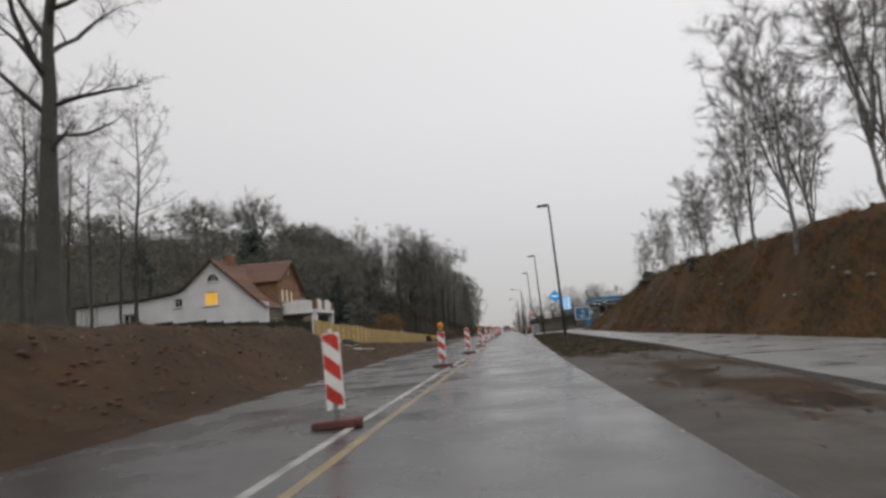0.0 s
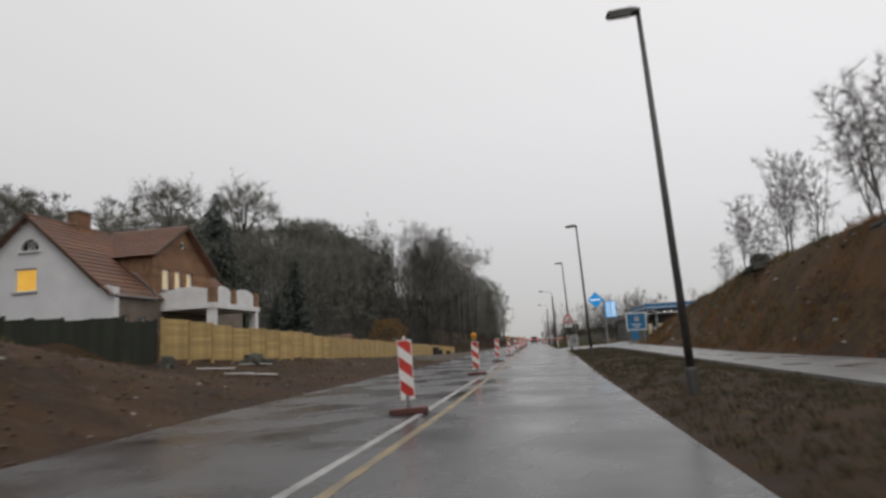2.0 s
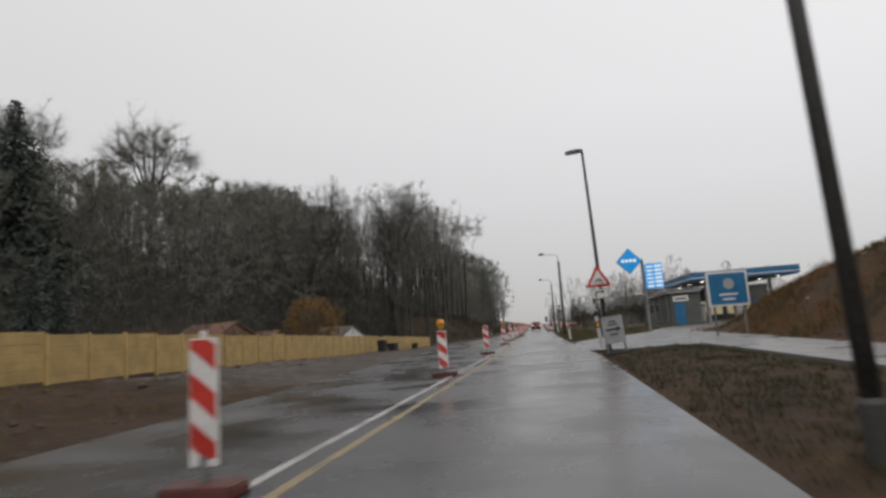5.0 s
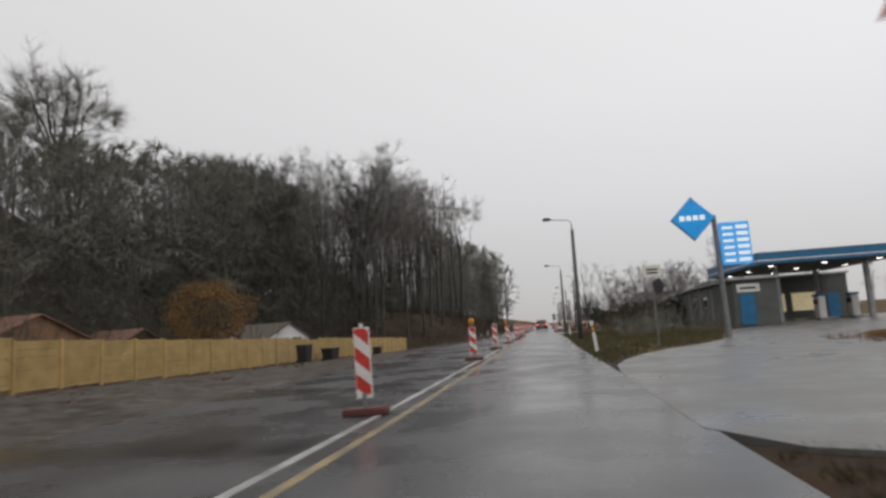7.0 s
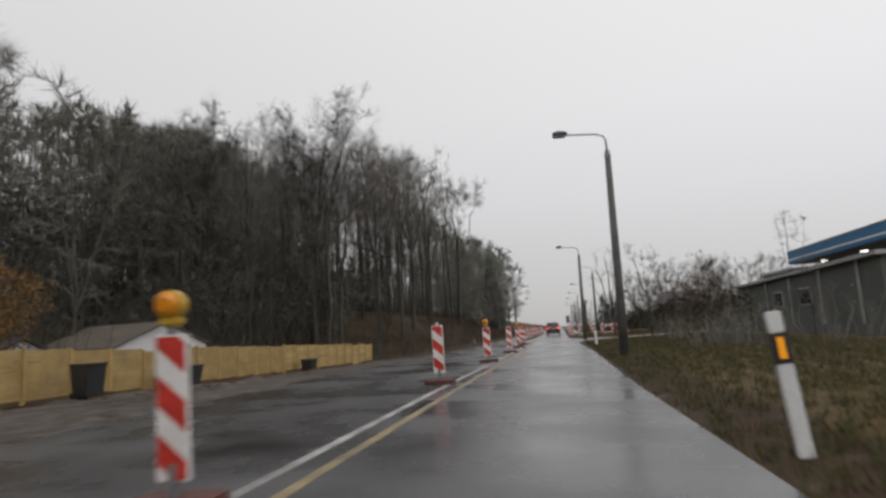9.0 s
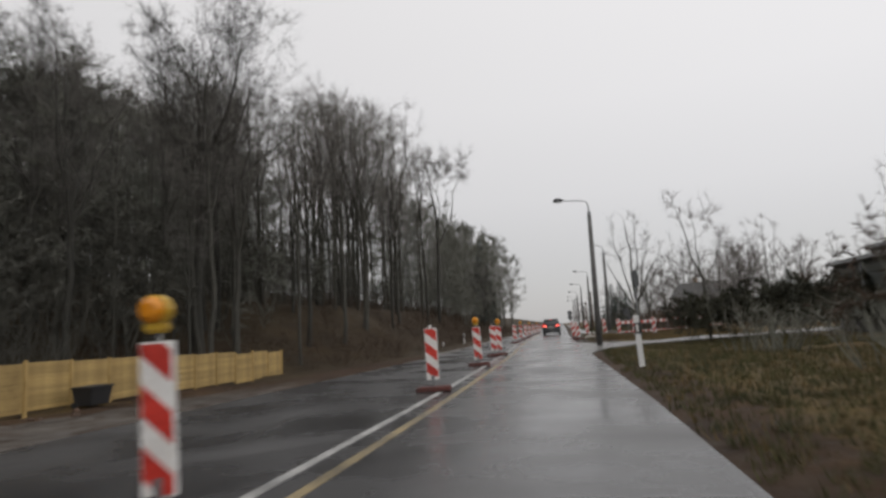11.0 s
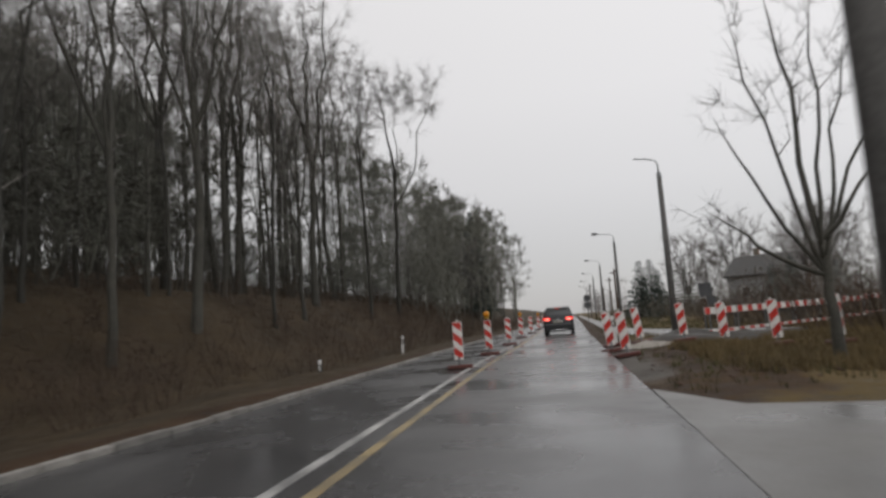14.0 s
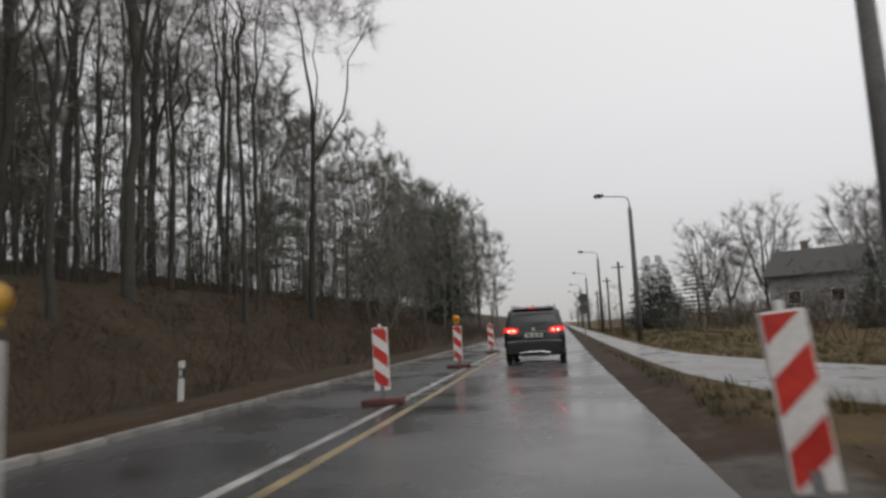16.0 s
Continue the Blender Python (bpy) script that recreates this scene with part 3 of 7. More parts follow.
# ---- vegetation ----
class Limbs:
    """Tapered branches gathered as triangles."""

    def __init__(self):
        self.v, self.f, self.n = [], [], 0

    def tube(self, pts, radii, sides):
        """A branch along pts; a last radius of 0 ends in a point."""
        pts, k = np.asarray(pts, float), len(pts)
        d = np.gradient(pts, axis=0)
        d /= np.linalg.norm(d, axis=1, keepdims=True) + 1e-9
        a = np.where(np.abs(d[:, :1]) < 0.8, [[1.0, 0, 0]], [[0, 1.0, 0]])
        u = np.cross(d, a)
        u /= np.linalg.norm(u, axis=1, keepdims=True) + 1e-9
        w = np.cross(d, u)
        ang = 2 * np.pi * np.arange(sides) / sides
        ring = np.cos(ang)[None, :, None] * u[:, None] + np.sin(ang)[None, :, None] * w[:, None]
        point = radii[-1] <= 0
        m = k - 1 if point else k
        v = (pts[:m, None] + np.asarray(radii)[:m, None, None] * ring[:m]).reshape(-1, 3)
        f = []
        for i in range(m - 1):
            for j in range(sides):
                p, q = i * sides + j, i * sides + (j + 1) % sides
                f += [(p, q, q + sides), (p, q + sides, p + sides)]
        if point:
            v = np.vstack([v, pts[-1]])
            f += [((m - 1) * sides + j, (m - 1) * sides + (j + 1) % sides, m * sides) for j in range(sides)]
        self.v.append(v)
        self.f.append(np.array(f) + self.n)
        self.n += len(v)

    def blades(self, base, tip, wide, seed):
        """Fine twigs, each one slender tapering sliver from base to tip."""
        base, tip = np.asarray(base, float), np.asarray(tip, float)
        g = np.random.default_rng(seed)
        side = np.cross(tip - base, g.normal(0, 1, base.shape))
        side *= wide / (np.linalg.norm(side, axis=1, keepdims=True) + 1e-9)
        k = len(base)
        self.v.append(np.stack([base - side, base + side, tip], 1).reshape(-1, 3))
        self.f.append(np.arange(3 * k).reshape(-1, 3) + self.n)
        self.n += 3 * k

    def arrays(self):
        return np.vstack(self.v), np.vstack(self.f)


def unit(v):
    return v / (np.linalg.norm(v) + 1e-9)


def grow_tree(seed, tall, thick, bare, reach, limbs, seconds, thirds, fines, rise=0.9, twig=0.010, fork=0, lean=0.0, rough=False, crook=0.011, fork_rise=(1.15, 1.3), root=0.4):
    """A bare broad-leaved tree: the trunk, and the crown of limbs, branches and twigs. bare: the share of the trunk without limbs."""
    rng = np.random.default_rng(seed)
    trunk, crown = Limbs(), Limbs()
    t = np.linspace(0, 1, 11)
    sway = np.cumsum(rng.normal(0, crook * tall / 10, (11, 2)), axis=0)
    axis = np.stack([sway[:, 0] + lean * tall * t, sway[:, 1], tall * t], 1)
    axis[0, :2] = 0
    rad = thick * (1 - t) ** 0.75 * (1 - 0.15 * t) + 0.008
    rad[0] *= 1.35
    if fork:
        rad[t > bare] *= 0.72
    rad[-1] = 0
    fine_from, fine_to = [], []
    trunk.tube(np.vstack([axis[:1] - [[0, 0, root]], axis]), np.concatenate([rad[:1] * 1.1, rad]), 5 if rough else 8)

    def at(s):
        return np.array([np.interp(s, t, axis[:, k]) for k in range(3)])

    def bend(start, way, length, kinks, up, wild):
        pts, d = [start], unit(way)
        for _ in range(kinks):
            d = unit(d + np.array([0, 0, up]) + rng.normal(0, wild, 3))
            pts.append(pts[-1] + d * length / kinks)
        return np.array(pts)

    az = rng.uniform(0, 6.28)
    for i in range(limbs):
        s = bare + (0.97 - bare) * (i + rng.uniform(0, 0.8)) / limbs
        az += 2.4 + rng.normal(0, 0.5)
        strong = i < fork
        if strong:
            s = bare + rng.uniform(-0.06, 0.12)
        shape = math.sin(math.pi * min(1, 0.22 + 0.78 * (1 - (s - bare) / (1 - bare)))) ** 0.7
        length = reach * tall * (0.45 + 0.65 * shape) * rng.uniform(0.75, 1.2) * (1 if not strong else 2.0 / (0.45 + 0.65 * shape))
        el = rise * rng.uniform(0.75, 1.25) if not strong else rng.uniform(*fork_rise)
        way = np.array([math.cos(az) * math.cos(el), math.sin(az) * math.cos(el), math.sin(el)])
        base = at(s)
        pts = bend(base, way, length, 6, 0.06, 0.13)
        r0 = (min(0.62 * np.interp(s, t, rad), 0.05 + 0.02 * length) if not strong else 0.62 * np.interp(bare - 0.05, t, rad))
        r = r0 * np.linspace(1, 0.12, 7) ** 0.9
        r[-1] = 0
        crown.tube(pts[::2] if rough else pts, r[::2] if rough else r, 3 if rough else 4)
        for j in range(seconds):
            u = 0.22 + 0.76 * (j + rng.uniform(0, 0.9)) / seconds
            k = u * 6
            p = pts[int(k)] + (k - int(k)) * (pts[min(int(k) + 1, 6)] - pts[int(k)])
            d = unit(pts[min(int(k) + 1, 6)] - pts[max(int(k) - 1, 0)])
            way2 = unit(d * 0.75 + unit(rng.normal(0, 1, 3)) * 0.75 + [0, 0, 0.2])
            len2 = length * 0.42 * (1.15 - 0.6 * u) * rng.uniform(0.7, 1.25)
            q = bend(p, way2, len2, 3, 0.05, 0.18)
            r2 = max(0.35 * np.interp(u, np.linspace(0, 1, 7), r), twig * 1.3)
            crown.tube(q[::3] if rough else q, np.array([r2, 0]) if rough else np.array([r2, r2 * 0.7, r2 * 0.45, 0]), 3)
            for g in range(thirds):
                c = rng.uniform(0.2, 1.0) * 3
                p3 = q[int(min(c, 2.99))] + (c - int(min(c, 2.99))) * (q[min(int(c) + 1, 3)] - q[min(int(c), 3)])
                way3 = unit(unit(q[-1] - q[0]) * 0.7 + unit(rng.normal(0, 1, 3)) * 0.8 + [0, 0, 0.15])
                len3 = len2 * rng.uniform(0.3, 0.6)
                e = bend(p3, way3, len3, 2, 0.05, 0.2)
                crown.tube(e[::2], np.array([twig, 0]), 3)
                for _ in range(fines):
                    w = rng.uniform(0.15, 1)
                    p4 = e[0] + (e[-1] - e[0]) * w
                    way4 = unit(unit(e[-1] - e[0]) * 0.6 + unit(rng.normal(0, 1, 3)) * 0.8)
                    fine_from.append(p4)
                    fine_to.append(p4 + way4 * len3 * rng.uniform(0.5, 1.1))
    if fine_from:
        crown.blades(fine_from, fine_to, twig * 0.75, seed)
    return trunk.arrays(), crown.arrays()


def domed_tree(seed, tall, thick, wide, base, limbs, ends, fines, twig, fine=0.018, lobes=5):
    """A bare tree with a rounded crown: limbs that divide towards the ends of a lobed dome, each end a spray of fine twigs."""
    g = np.random.default_rng(seed)
    trunk, crown = Limbs(), Limbs()
    t = np.linspace(0, 1, 7)
    axis = np.stack([np.cumsum(g.normal(0, 0.012 * tall, 7)) * (t > 0), np.cumsum(g.normal(0, 0.012 * tall, 7)) * (t > 0), 0.86 * tall * t], 1)
    rad = thick * (1 - 0.92 * t) ** 0.8
    rad[-1] = 0
    trunk.tube(np.vstack([axis[:1] - [[0, 0, 0.5]], axis]), np.concatenate([rad[:1] * 1.2, rad]), 5)
    high = tall * (1 - base)
    lob = g.normal(0, 1, (lobes, 3))
    lob[:, 2] = np.abs(lob[:, 2])
    lob /= np.linalg.norm(lob, axis=1, keepdims=True)
    d = g.normal(0, 1, (ends, 3))
    d[:, 2] = np.abs(d[:, 2]) - 0.35
    d /= np.linalg.norm(d, axis=1, keepdims=True)
    near = np.max(d @ lob.T, axis=1)
    r = (0.84 + 0.16 * np.clip(near, 0, 1) ** 3) * g.uniform(0.12, 1.0, ends) ** 0.4
    mid = np.array([axis[4, 0], axis[4, 1], tall * base + 0.45 * high])
    tips = mid + d * r[:, None] * [wide, wide, 0.55 * high]
    hubs = []
    for i in range(limbs):
        a = 6.283 * i / limbs + g.uniform(-0.4, 0.4)
        s = g.uniform(base * 0.75, base + 0.3 * (1 - base))
        p0 = np.array([np.interp(s / 0.86, t, axis[:, k]) for k in range(3)])
        out = np.array([math.cos(a) * wide * g.uniform(0.25, 0.5), math.sin(a) * wide * g.uniform(0.25, 0.5), high * g.uniform(0.2, 0.5)])
        p1, p2 = p0 + out * [0.55, 0.55, 0.4] + g.normal(0, 0.03 * wide, 3), p0 + out
        crown.tube([p0, p1, p2], np.array([0.5, 0.36, 0.2]) * thick, 4)
        hubs += [(p1, 0.30 * thick), (p2, 0.22 * thick)]
    hubs += [(axis[4], 0.3 * thick), (axis[5], 0.2 * thick)]
    tips = tips[np.argsort(np.linalg.norm(tips - mid, axis=1))]
    froms, tos = [], []
    for q in tips:
        where = np.array([h[0] for h in hubs])
        k = int(np.argmin(np.linalg.norm(where - q, axis=1) + 0.6 * np.maximum(0, where[:, 2] - q[2])))
        h, hr = hubs[k]
        m = h + 0.5 * (q - h) + np.array([0, 0, -0.08 * np.linalg.norm(q - h)]) + g.normal(0, 0.08, 3) * np.linalg.norm(q - h)
        crown.tube([h, m, q], np.array([hr * 0.5, max(hr * 0.3, twig), 0]), 3)
        hubs += [(m, max(hr * 0.6, twig * 0.8)), (m + 0.6 * (q - m), max(hr * 0.4, twig * 0.7))]
        n = unit(q - mid)
        u = g.uniform(0.2, 1.0, fines)[:, None]
        b = np.where(u > 0.5, m + (q - m) * (2 * u - 1), h + (m - h) * 2 * u)
        way = unit(q - m) * 0.35 + n * 0.35 + g.normal(0, 0.6, (fines, 3))
        way /= np.linalg.norm(way, axis=1, keepdims=True)
        froms.append(b), tos.append(b + way * g.uniform(0.08, 0.22, (fines, 1)) * wide)
    crown.blades(np.vstack(froms), np.vstack(tos), fine, seed)
    return trunk.arrays(), crown.arrays()


def stand_tree(seed, tall, thick, fork, wide, ends, fines, fine, leaders=4, leads=None, twig=0.014, shell=0.42, deep=0.0, sides=7):
    """A tall wood-grown tree: a bare bole that forks into steep leaders under a dense domed crown. leads: the leaders' ends, where they are known.
    deep: how far the crown reaches down the bole, as a share of the height."""
    g = np.random.default_rng(seed)
    trunk, crown = Limbs(), Limbs()
    t = np.linspace(0, 1, 8)
    low = fork * tall
    axis = np.stack([np.cumsum(g.normal(0, 0.0035 * tall, 8)) * (t > 0), np.cumsum(g.normal(0, 0.0035 * tall, 8)) * (t > 0), low * t], 1)
    rad = thick * (1 - 0.38 * t)
    trunk.tube(np.vstack([axis[:1] - [[0, 0, 0.5]], axis]), np.concatenate([rad[:1] * 1.4, rad[:1] * 1.15, rad[1:]]), sides)
    top = axis[-1]
    if leads is None:
        turn = g.uniform(0, 6.28)
        leads = []
        for i in range(leaders):
            a, out = turn + 6.283 * i / leaders + g.uniform(-0.5, 0.5), wide * (0.12 if i == 0 else g.uniform(0.35, 0.85))
            leads.append((math.cos(a) * out, math.sin(a) * out, tall * g.uniform(0.86, 0.96)))
    hubs = []
    for i, q in enumerate(leads):
        drop = 0 if i == 0 else int(g.integers(0, 3))
        p0, q = axis[7 - drop], np.array(q, float)
        u = np.linspace(0, 1, 8)[:, None]
        pts = p0 + (q - p0) * np.hstack([u ** 0.85, u ** 0.85, u]) + g.normal(0, 0.010 * tall, (8, 3)) * np.sin(np.pi * u) * [1, 1, 0.2]
        r = thick * 0.62 * (0.72 if i else 1.0) * (1 - 0.9 * u[:, 0]) ** 0.85
        trunk.tube(pts, np.append(r[:-1], 0), min(5, sides - 1))
        hubs += [(pts[k], r[k]) for k in (2, 3, 4, 5, 6)]
    for i in range(5):
        k = g.uniform(0.62, 0.98)
        p0, a = top * k + axis[0] * (1 - k), g.uniform(0, 6.28)
        way = np.array([math.cos(a), math.sin(a), g.uniform(0.3, 1.0)]) * wide * g.uniform(0.22, 0.5)
        crown.tube([p0, p0 + way * 0.5 + [0, 0, 0.2], p0 + way], np.array([0.1 * thick + 0.02, 0.05 * thick + 0.012, 0]), 3)
        hubs.append((p0 + way * 0.6, 0.05))
    mid = np.array([np.mean([q[0] for q in leads]) * 0.8, np.mean([q[1] for q in leads]) * 0.8, low + 0.52 * (tall - low)])
    lob = g.normal(0, 1, (7, 3))
    lob[:, 2] = np.abs(lob[:, 2]) * 0.7
    lob /= np.linalg.norm(lob, axis=1, keepdims=True)
    d = g.normal(0, 1, (ends, 3))
    d[:, 2] = np.abs(d[:, 2]) - 0.30 if not deep else d[:, 2]
    d /= np.linalg.norm(d, axis=1, keepdims=True)
    r = (0.78 + 0.22 * np.clip(np.max(d @ lob.T, axis=1), 0, 1) ** 4) * g.uniform(0.10, 1.0, ends) ** shell
    if deep:
        mid[2] = (1 - 0.5 * deep) * tall
        hubs += [(axis[k], 0.12 * thick) for k in (3, 5, 6)]
    tips = mid + d * r[:, None] * [wide, wide, tall - mid[2]]
    tips = np.vstack([tips, [np.array(q) + g.normal(0, 0.12 * wide, 3) for q in leads for _ in range(6)]])
    tips = tips[np.argsort(np.linalg.norm(tips - mid, axis=1))]
    froms, tos = [], []
    for q in tips:
        where = np.array([h[0] for h in hubs])
        k = int(np.argmin(np.linalg.norm(where - q, axis=1) + 1.1 * np.maximum(0, where[:, 2] - q[2] + 0.3)))
        h, hr = hubs[k]
        ln = np.linalg.norm(q - h)
        m = h + 0.5 * (q - h) + np.array([0, 0, -0.06 * ln]) + g.normal(0, 0.09, 3) * ln
        crown.tube([h, m, q], np.array([hr * 0.5, max(hr * 0.3, twig * 0.8), 0]), 3)
        hubs += [(m, max(hr * 0.55, twig)), (m + 0.6 * (q - m), max(hr * 0.4, twig * 0.8))]
        u = g.uniform(0.15, 1.0, fines)[:, None]
        b = np.where(u > 0.5, m + (q - m) * (2 * u - 1), h + (m - h) * 2 * u)
        way = unit(q - m) * 0.45 + unit(q - mid) * 0.35 + g.normal(0, 0.45, (fines, 3))
        way /= np.linalg.norm(way, axis=1, keepdims=True)
        froms.append(b), tos.append(b + way * g.uniform(0.09, 0.33, (fines, 1)) * wide)
    crown.blades(np.vstack(froms), np.vstack(tos), fine, seed)
    return trunk.arrays(), crown.arrays()


def tree_model(name, label, arrays, bark, twigs, group):
    tree = thing(name, label, "tree", group=group)
    part("trunk", array_mesh("trunk", *arrays[0], bark, True), bark, tree)
    part("crown", array_mesh("crown", *arrays[1], twigs), twigs, tree, "bare winter branches and twigs")
    return tree


def plant(model, x, y, scale=1.0, turn=0.0, sink=0.15, tilt=0.0, z=None, label=""):
    at = Matrix.Translation((x, y, (ground_z(x, y) if z is None else z) - sink)) @ pose(0, 0, 0, tilt, 0, turn) @ Matrix.Diagonal((scale, scale, scale, 1))
    ob = copy_thing(model, at)
    if label:
        ob["label"] = label
    return ob


def set_first(model, x, y, scale=1.0, turn=0.0, sink=0.15):
    """Puts the model itself in its place."""
    model.matrix_basis = Matrix.Translation((x, y, ground_z(x, y) - sink)) @ pose(0, 0, 0, 0, 0, turn) @ Matrix.Diagonal((scale, scale, scale, 1))


rng = np.random.default_rng(7)


def wood_scale(x, y, tall=26.0):
    """The share of a model's height at a place in the roadside wood, whose top rises along the road."""
    if y > 196.5:
        top = min(31.0, float(along(y, [(197, 19.3), (215, 21.4), (235, 23.0), (260, 25.0), (300, 28.0)])) + 0.74 * (-14 - x))
        return max(0.3, (top - float(height(x, y))) / tall)
    top = float(along(y, [(125, 12.0), (140, 16.2), (151, 19.6), (160, 21.5), (172, 24.6), (190, 29.6), (196, 29.6)]))
    top *= 1 + 0.016 * max(0, -15 - x)
    return max(0.3, (top - float(height(x, y))) / tall)


WOOD_LABELS = "tall bare beech with a straight wet grey trunk"
EDGE_GROUP = "trees along the edge of the wood"
BEECH_TALL = (26, 27, 25, 28, 26)
beeches = [
    tree_model("beech_tree", WOOD_LABELS, stand_tree(11, 26, 0.25, 0.48, 4.6, 190, 30, 0.0052, 4, shell=0.34, deep=0.54), BARK, TWIG, EDGE_GROUP),
    tree_model("beech_tree", WOOD_LABELS, stand_tree(12, 27, 0.30, 0.50, 5.6, 230, 30, 0.0052, 5, shell=0.34, deep=0.56), BARK, TWIG, EDGE_GROUP),
    tree_model("beech_tree", "slender bare beech with a small high crown", stand_tree(13, 25, 0.16, 0.56, 3.2, 120, 24, 0.0058, 3, deep=0.46), BARK, TWIG, EDGE_GROUP),
    tree_model("beech_tree", "bare beech forking into two long leaders", stand_tree(14, 28, 0.27, 0.50, 5.0, 200, 30, 0.0052, 2, shell=0.34, deep=0.54), BARK, TWIG, EDGE_GROUP),
    tree_model("beech_tree", WOOD_LABELS, stand_tree(15, 26, 0.22, 0.52, 4.8, 190, 30, 0.0052, 4, shell=0.34, deep=0.52), BARK, TWIG, EDGE_GROUP),
]


def wood_beech(k, x, y, share=1.0, turn=0.0, first=False):
    s = wood_scale(x, y, BEECH_TALL[k]) * share
    if first:
        set_first(beeches[k], x, y, s, turn)
    else:
        plant(beeches[k], x, y, s, turn)


wood_beech(0, -17.5, 150, 1.0, 20, True)
wood_beech(1, -28.0, 192.0, 1.0, 140, True)
wood_beech(2, -17.0, 186.5, 0.88, 250, True)
wood_beech(3, -24.0, 195.0, 1.02, 10, True)
wood_beech(4, -24.5, 186.5, 0.98, 75, True)
# the last tall tree of the wood: one straight stem and one that sweeps out towards the road
swept = tree_model("beech_tree", "bare beech whose second stem sweeps out to one side", stand_tree(16, 27.2, 0.22, 0.56, 5.2, 190, 34, 0.0054, leads=[(-1.0, 0.4, 24.6), (4.9, 2.4, 24.8), (0.9, -0.6, 22.0)], shell=0.6), BARK, TWIG, EDGE_GROUP)
set_first(swept, -15.9, 192.2, 1.0, 0)
for k, x, y in [(3, -27.5, 183), (2, -20.6, 189.5), (0, -20.0, 182.5), (4, -32.0, 188.0), (2, -22.5, 178.5), (1, -17.6, 176.0), (2, -15.4, 182.0), (0, -15.8, 170.0), (4, -19.0, 166.0),
                (2, -15.0, 164.5), (3, -22.5, 171.0), (1, -15.8, 158.5), (2, -18.6, 160.5), (0, -20.5, 154.0), (4, -16.0, 153.5), (2, -16.4, 146.0), (0, -19.5, 138.0), (1, -22.5, 132.5), (4, -24.5, 143)]:
    wood_beech(k, x, y, rng.uniform(0.93, 1.03), rng.uniform(0, 360))
for i in range(20):
    y = 134 + 60 * rng.uniform(0, 1)
    x = -16.5 - rng.uniform(3, 26) - max(0, 150 - y) * 0.25
    wood_beech(i % 5, x, y, rng.uniform(0.84, 1.0), rng.uniform(0, 360))
for i in range(8):
    x, y = rng.uniform(-27, -16.5), rng.uniform(131, 148)
    x -= max(0, 146 - y) * 0.2
    wood_beech((1, 3, 4)[i % 3], x, y, rng.uniform(0.9, 1.0), rng.uniform(0, 360))

# near trees by the house, a group of slim trunks and one stout forked tree
stout = tree_model("oak_tree", "stout bare oak with a forked trunk on the spoil heap", grow_tree(21, 19, 0.44, 0.36, 0.25, 18, 7, 5, 8, 0.75, 0.009, crook=0.03), BARK, BARK, "")
set_first(stout, -16.4, 20.9, 1.0, 35)
slim = tree_model("alder_tree", "slim bare alder beside the white house", grow_tree(22, 15, 0.13, 0.30, 0.18, 24, 6, 5, 6, 0.7, 0.008, crook=0.03), BARK, TWIG, "slim trees beside the house")
set_first(slim, -21.6, 34.6, 0.95, 0)
for x, y, s, a in [(-27.5, 36.4, 0.95, 80), (-25.0, 35.0, 0.85, 190), (-30.5, 37.5, 1.0, 250), (-24.6, 37.6, 0.78, 300), (-33.0, 34.5, 1.0, 20), (-29.5, 30.5, 0.9, 120), (-36.5, 39.0, 1.05, 200), (-27.0, 27.0, 0.85, 40), (-24.2, 30.2, 0.9, 60), (-22.6, 27.0, 0.85, 310), (-31.5, 33.5, 1.0, 170), (-34.0, 29.0, 1.0, 100), (-26.4, 32.6, 1.0, 220)]:
    plant(slim, x, y, s, a)

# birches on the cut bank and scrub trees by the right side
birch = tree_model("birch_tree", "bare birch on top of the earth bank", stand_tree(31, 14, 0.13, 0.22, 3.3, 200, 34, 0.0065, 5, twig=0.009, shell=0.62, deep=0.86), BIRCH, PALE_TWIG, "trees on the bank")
set_first(birch, 14.2, 35.5, 0.85, 10)
for x, y, s, a, tl in [(15.8, 42.0, 0.72, 100, 0), (13.8, 30.0, 1.15, 200, 4), (16.5, 27.0, 1.2, 300, 0), (14.6, 24.0, 1.15, 40, -3), (18.5, 38.0, 1.0, 150, 0),
                       (16.0, 50.0, 0.66, 220, 6), (14.2, 55.5, 0.5, 320, 0), (15.4, 59.0, 0.52, 15, 0), (14.4, 63.5, 0.46, 75, 0), (16.2, 67.0, 0.5, 130, 0),
                       (18.5, 62.0, 0.6, 180, 0), (20.5, 55.0, 0.75, 260, 0), (22.0, 45.0, 0.9, 280, 0), (19.0, 71.5, 0.5, 30, 0), (15.0, 46.5, 0.56, 340, 0), (17.6, 54.0, 0.62, 140, 0), (16.8, 75.5, 0.42, 200, 0)]:
    plant(birch, x, y, s, a, tilt=tl)
street = tree_model("ash_tree", "young bare ash with spreading limbs on the grass verge", stand_tree(41, 8.2, 0.125, 0.30, 2.0, 60, 10, 0.0045, leads=[(-0.4, 0.3, 8.1), (-1.3, -0.2, 7.5), (0.3, -0.3, 7.7), (1.1, 0.4, 6.8), (1.7, 0.0, 5.8), (-2.1, 0.4, 3.4), (1.5, -0.5, 4.7), (-1.8, 0.0, 5.4)], twig=0.008, shell=0.5), BARK, BARK, "")
set_first(street, 5.80, 147.0, 1.0, 0)
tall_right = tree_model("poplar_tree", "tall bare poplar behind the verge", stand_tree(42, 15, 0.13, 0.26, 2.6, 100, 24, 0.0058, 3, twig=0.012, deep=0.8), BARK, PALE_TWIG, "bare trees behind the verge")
set_first(tall_right, 21.0, 146.0, 0.7, 0)
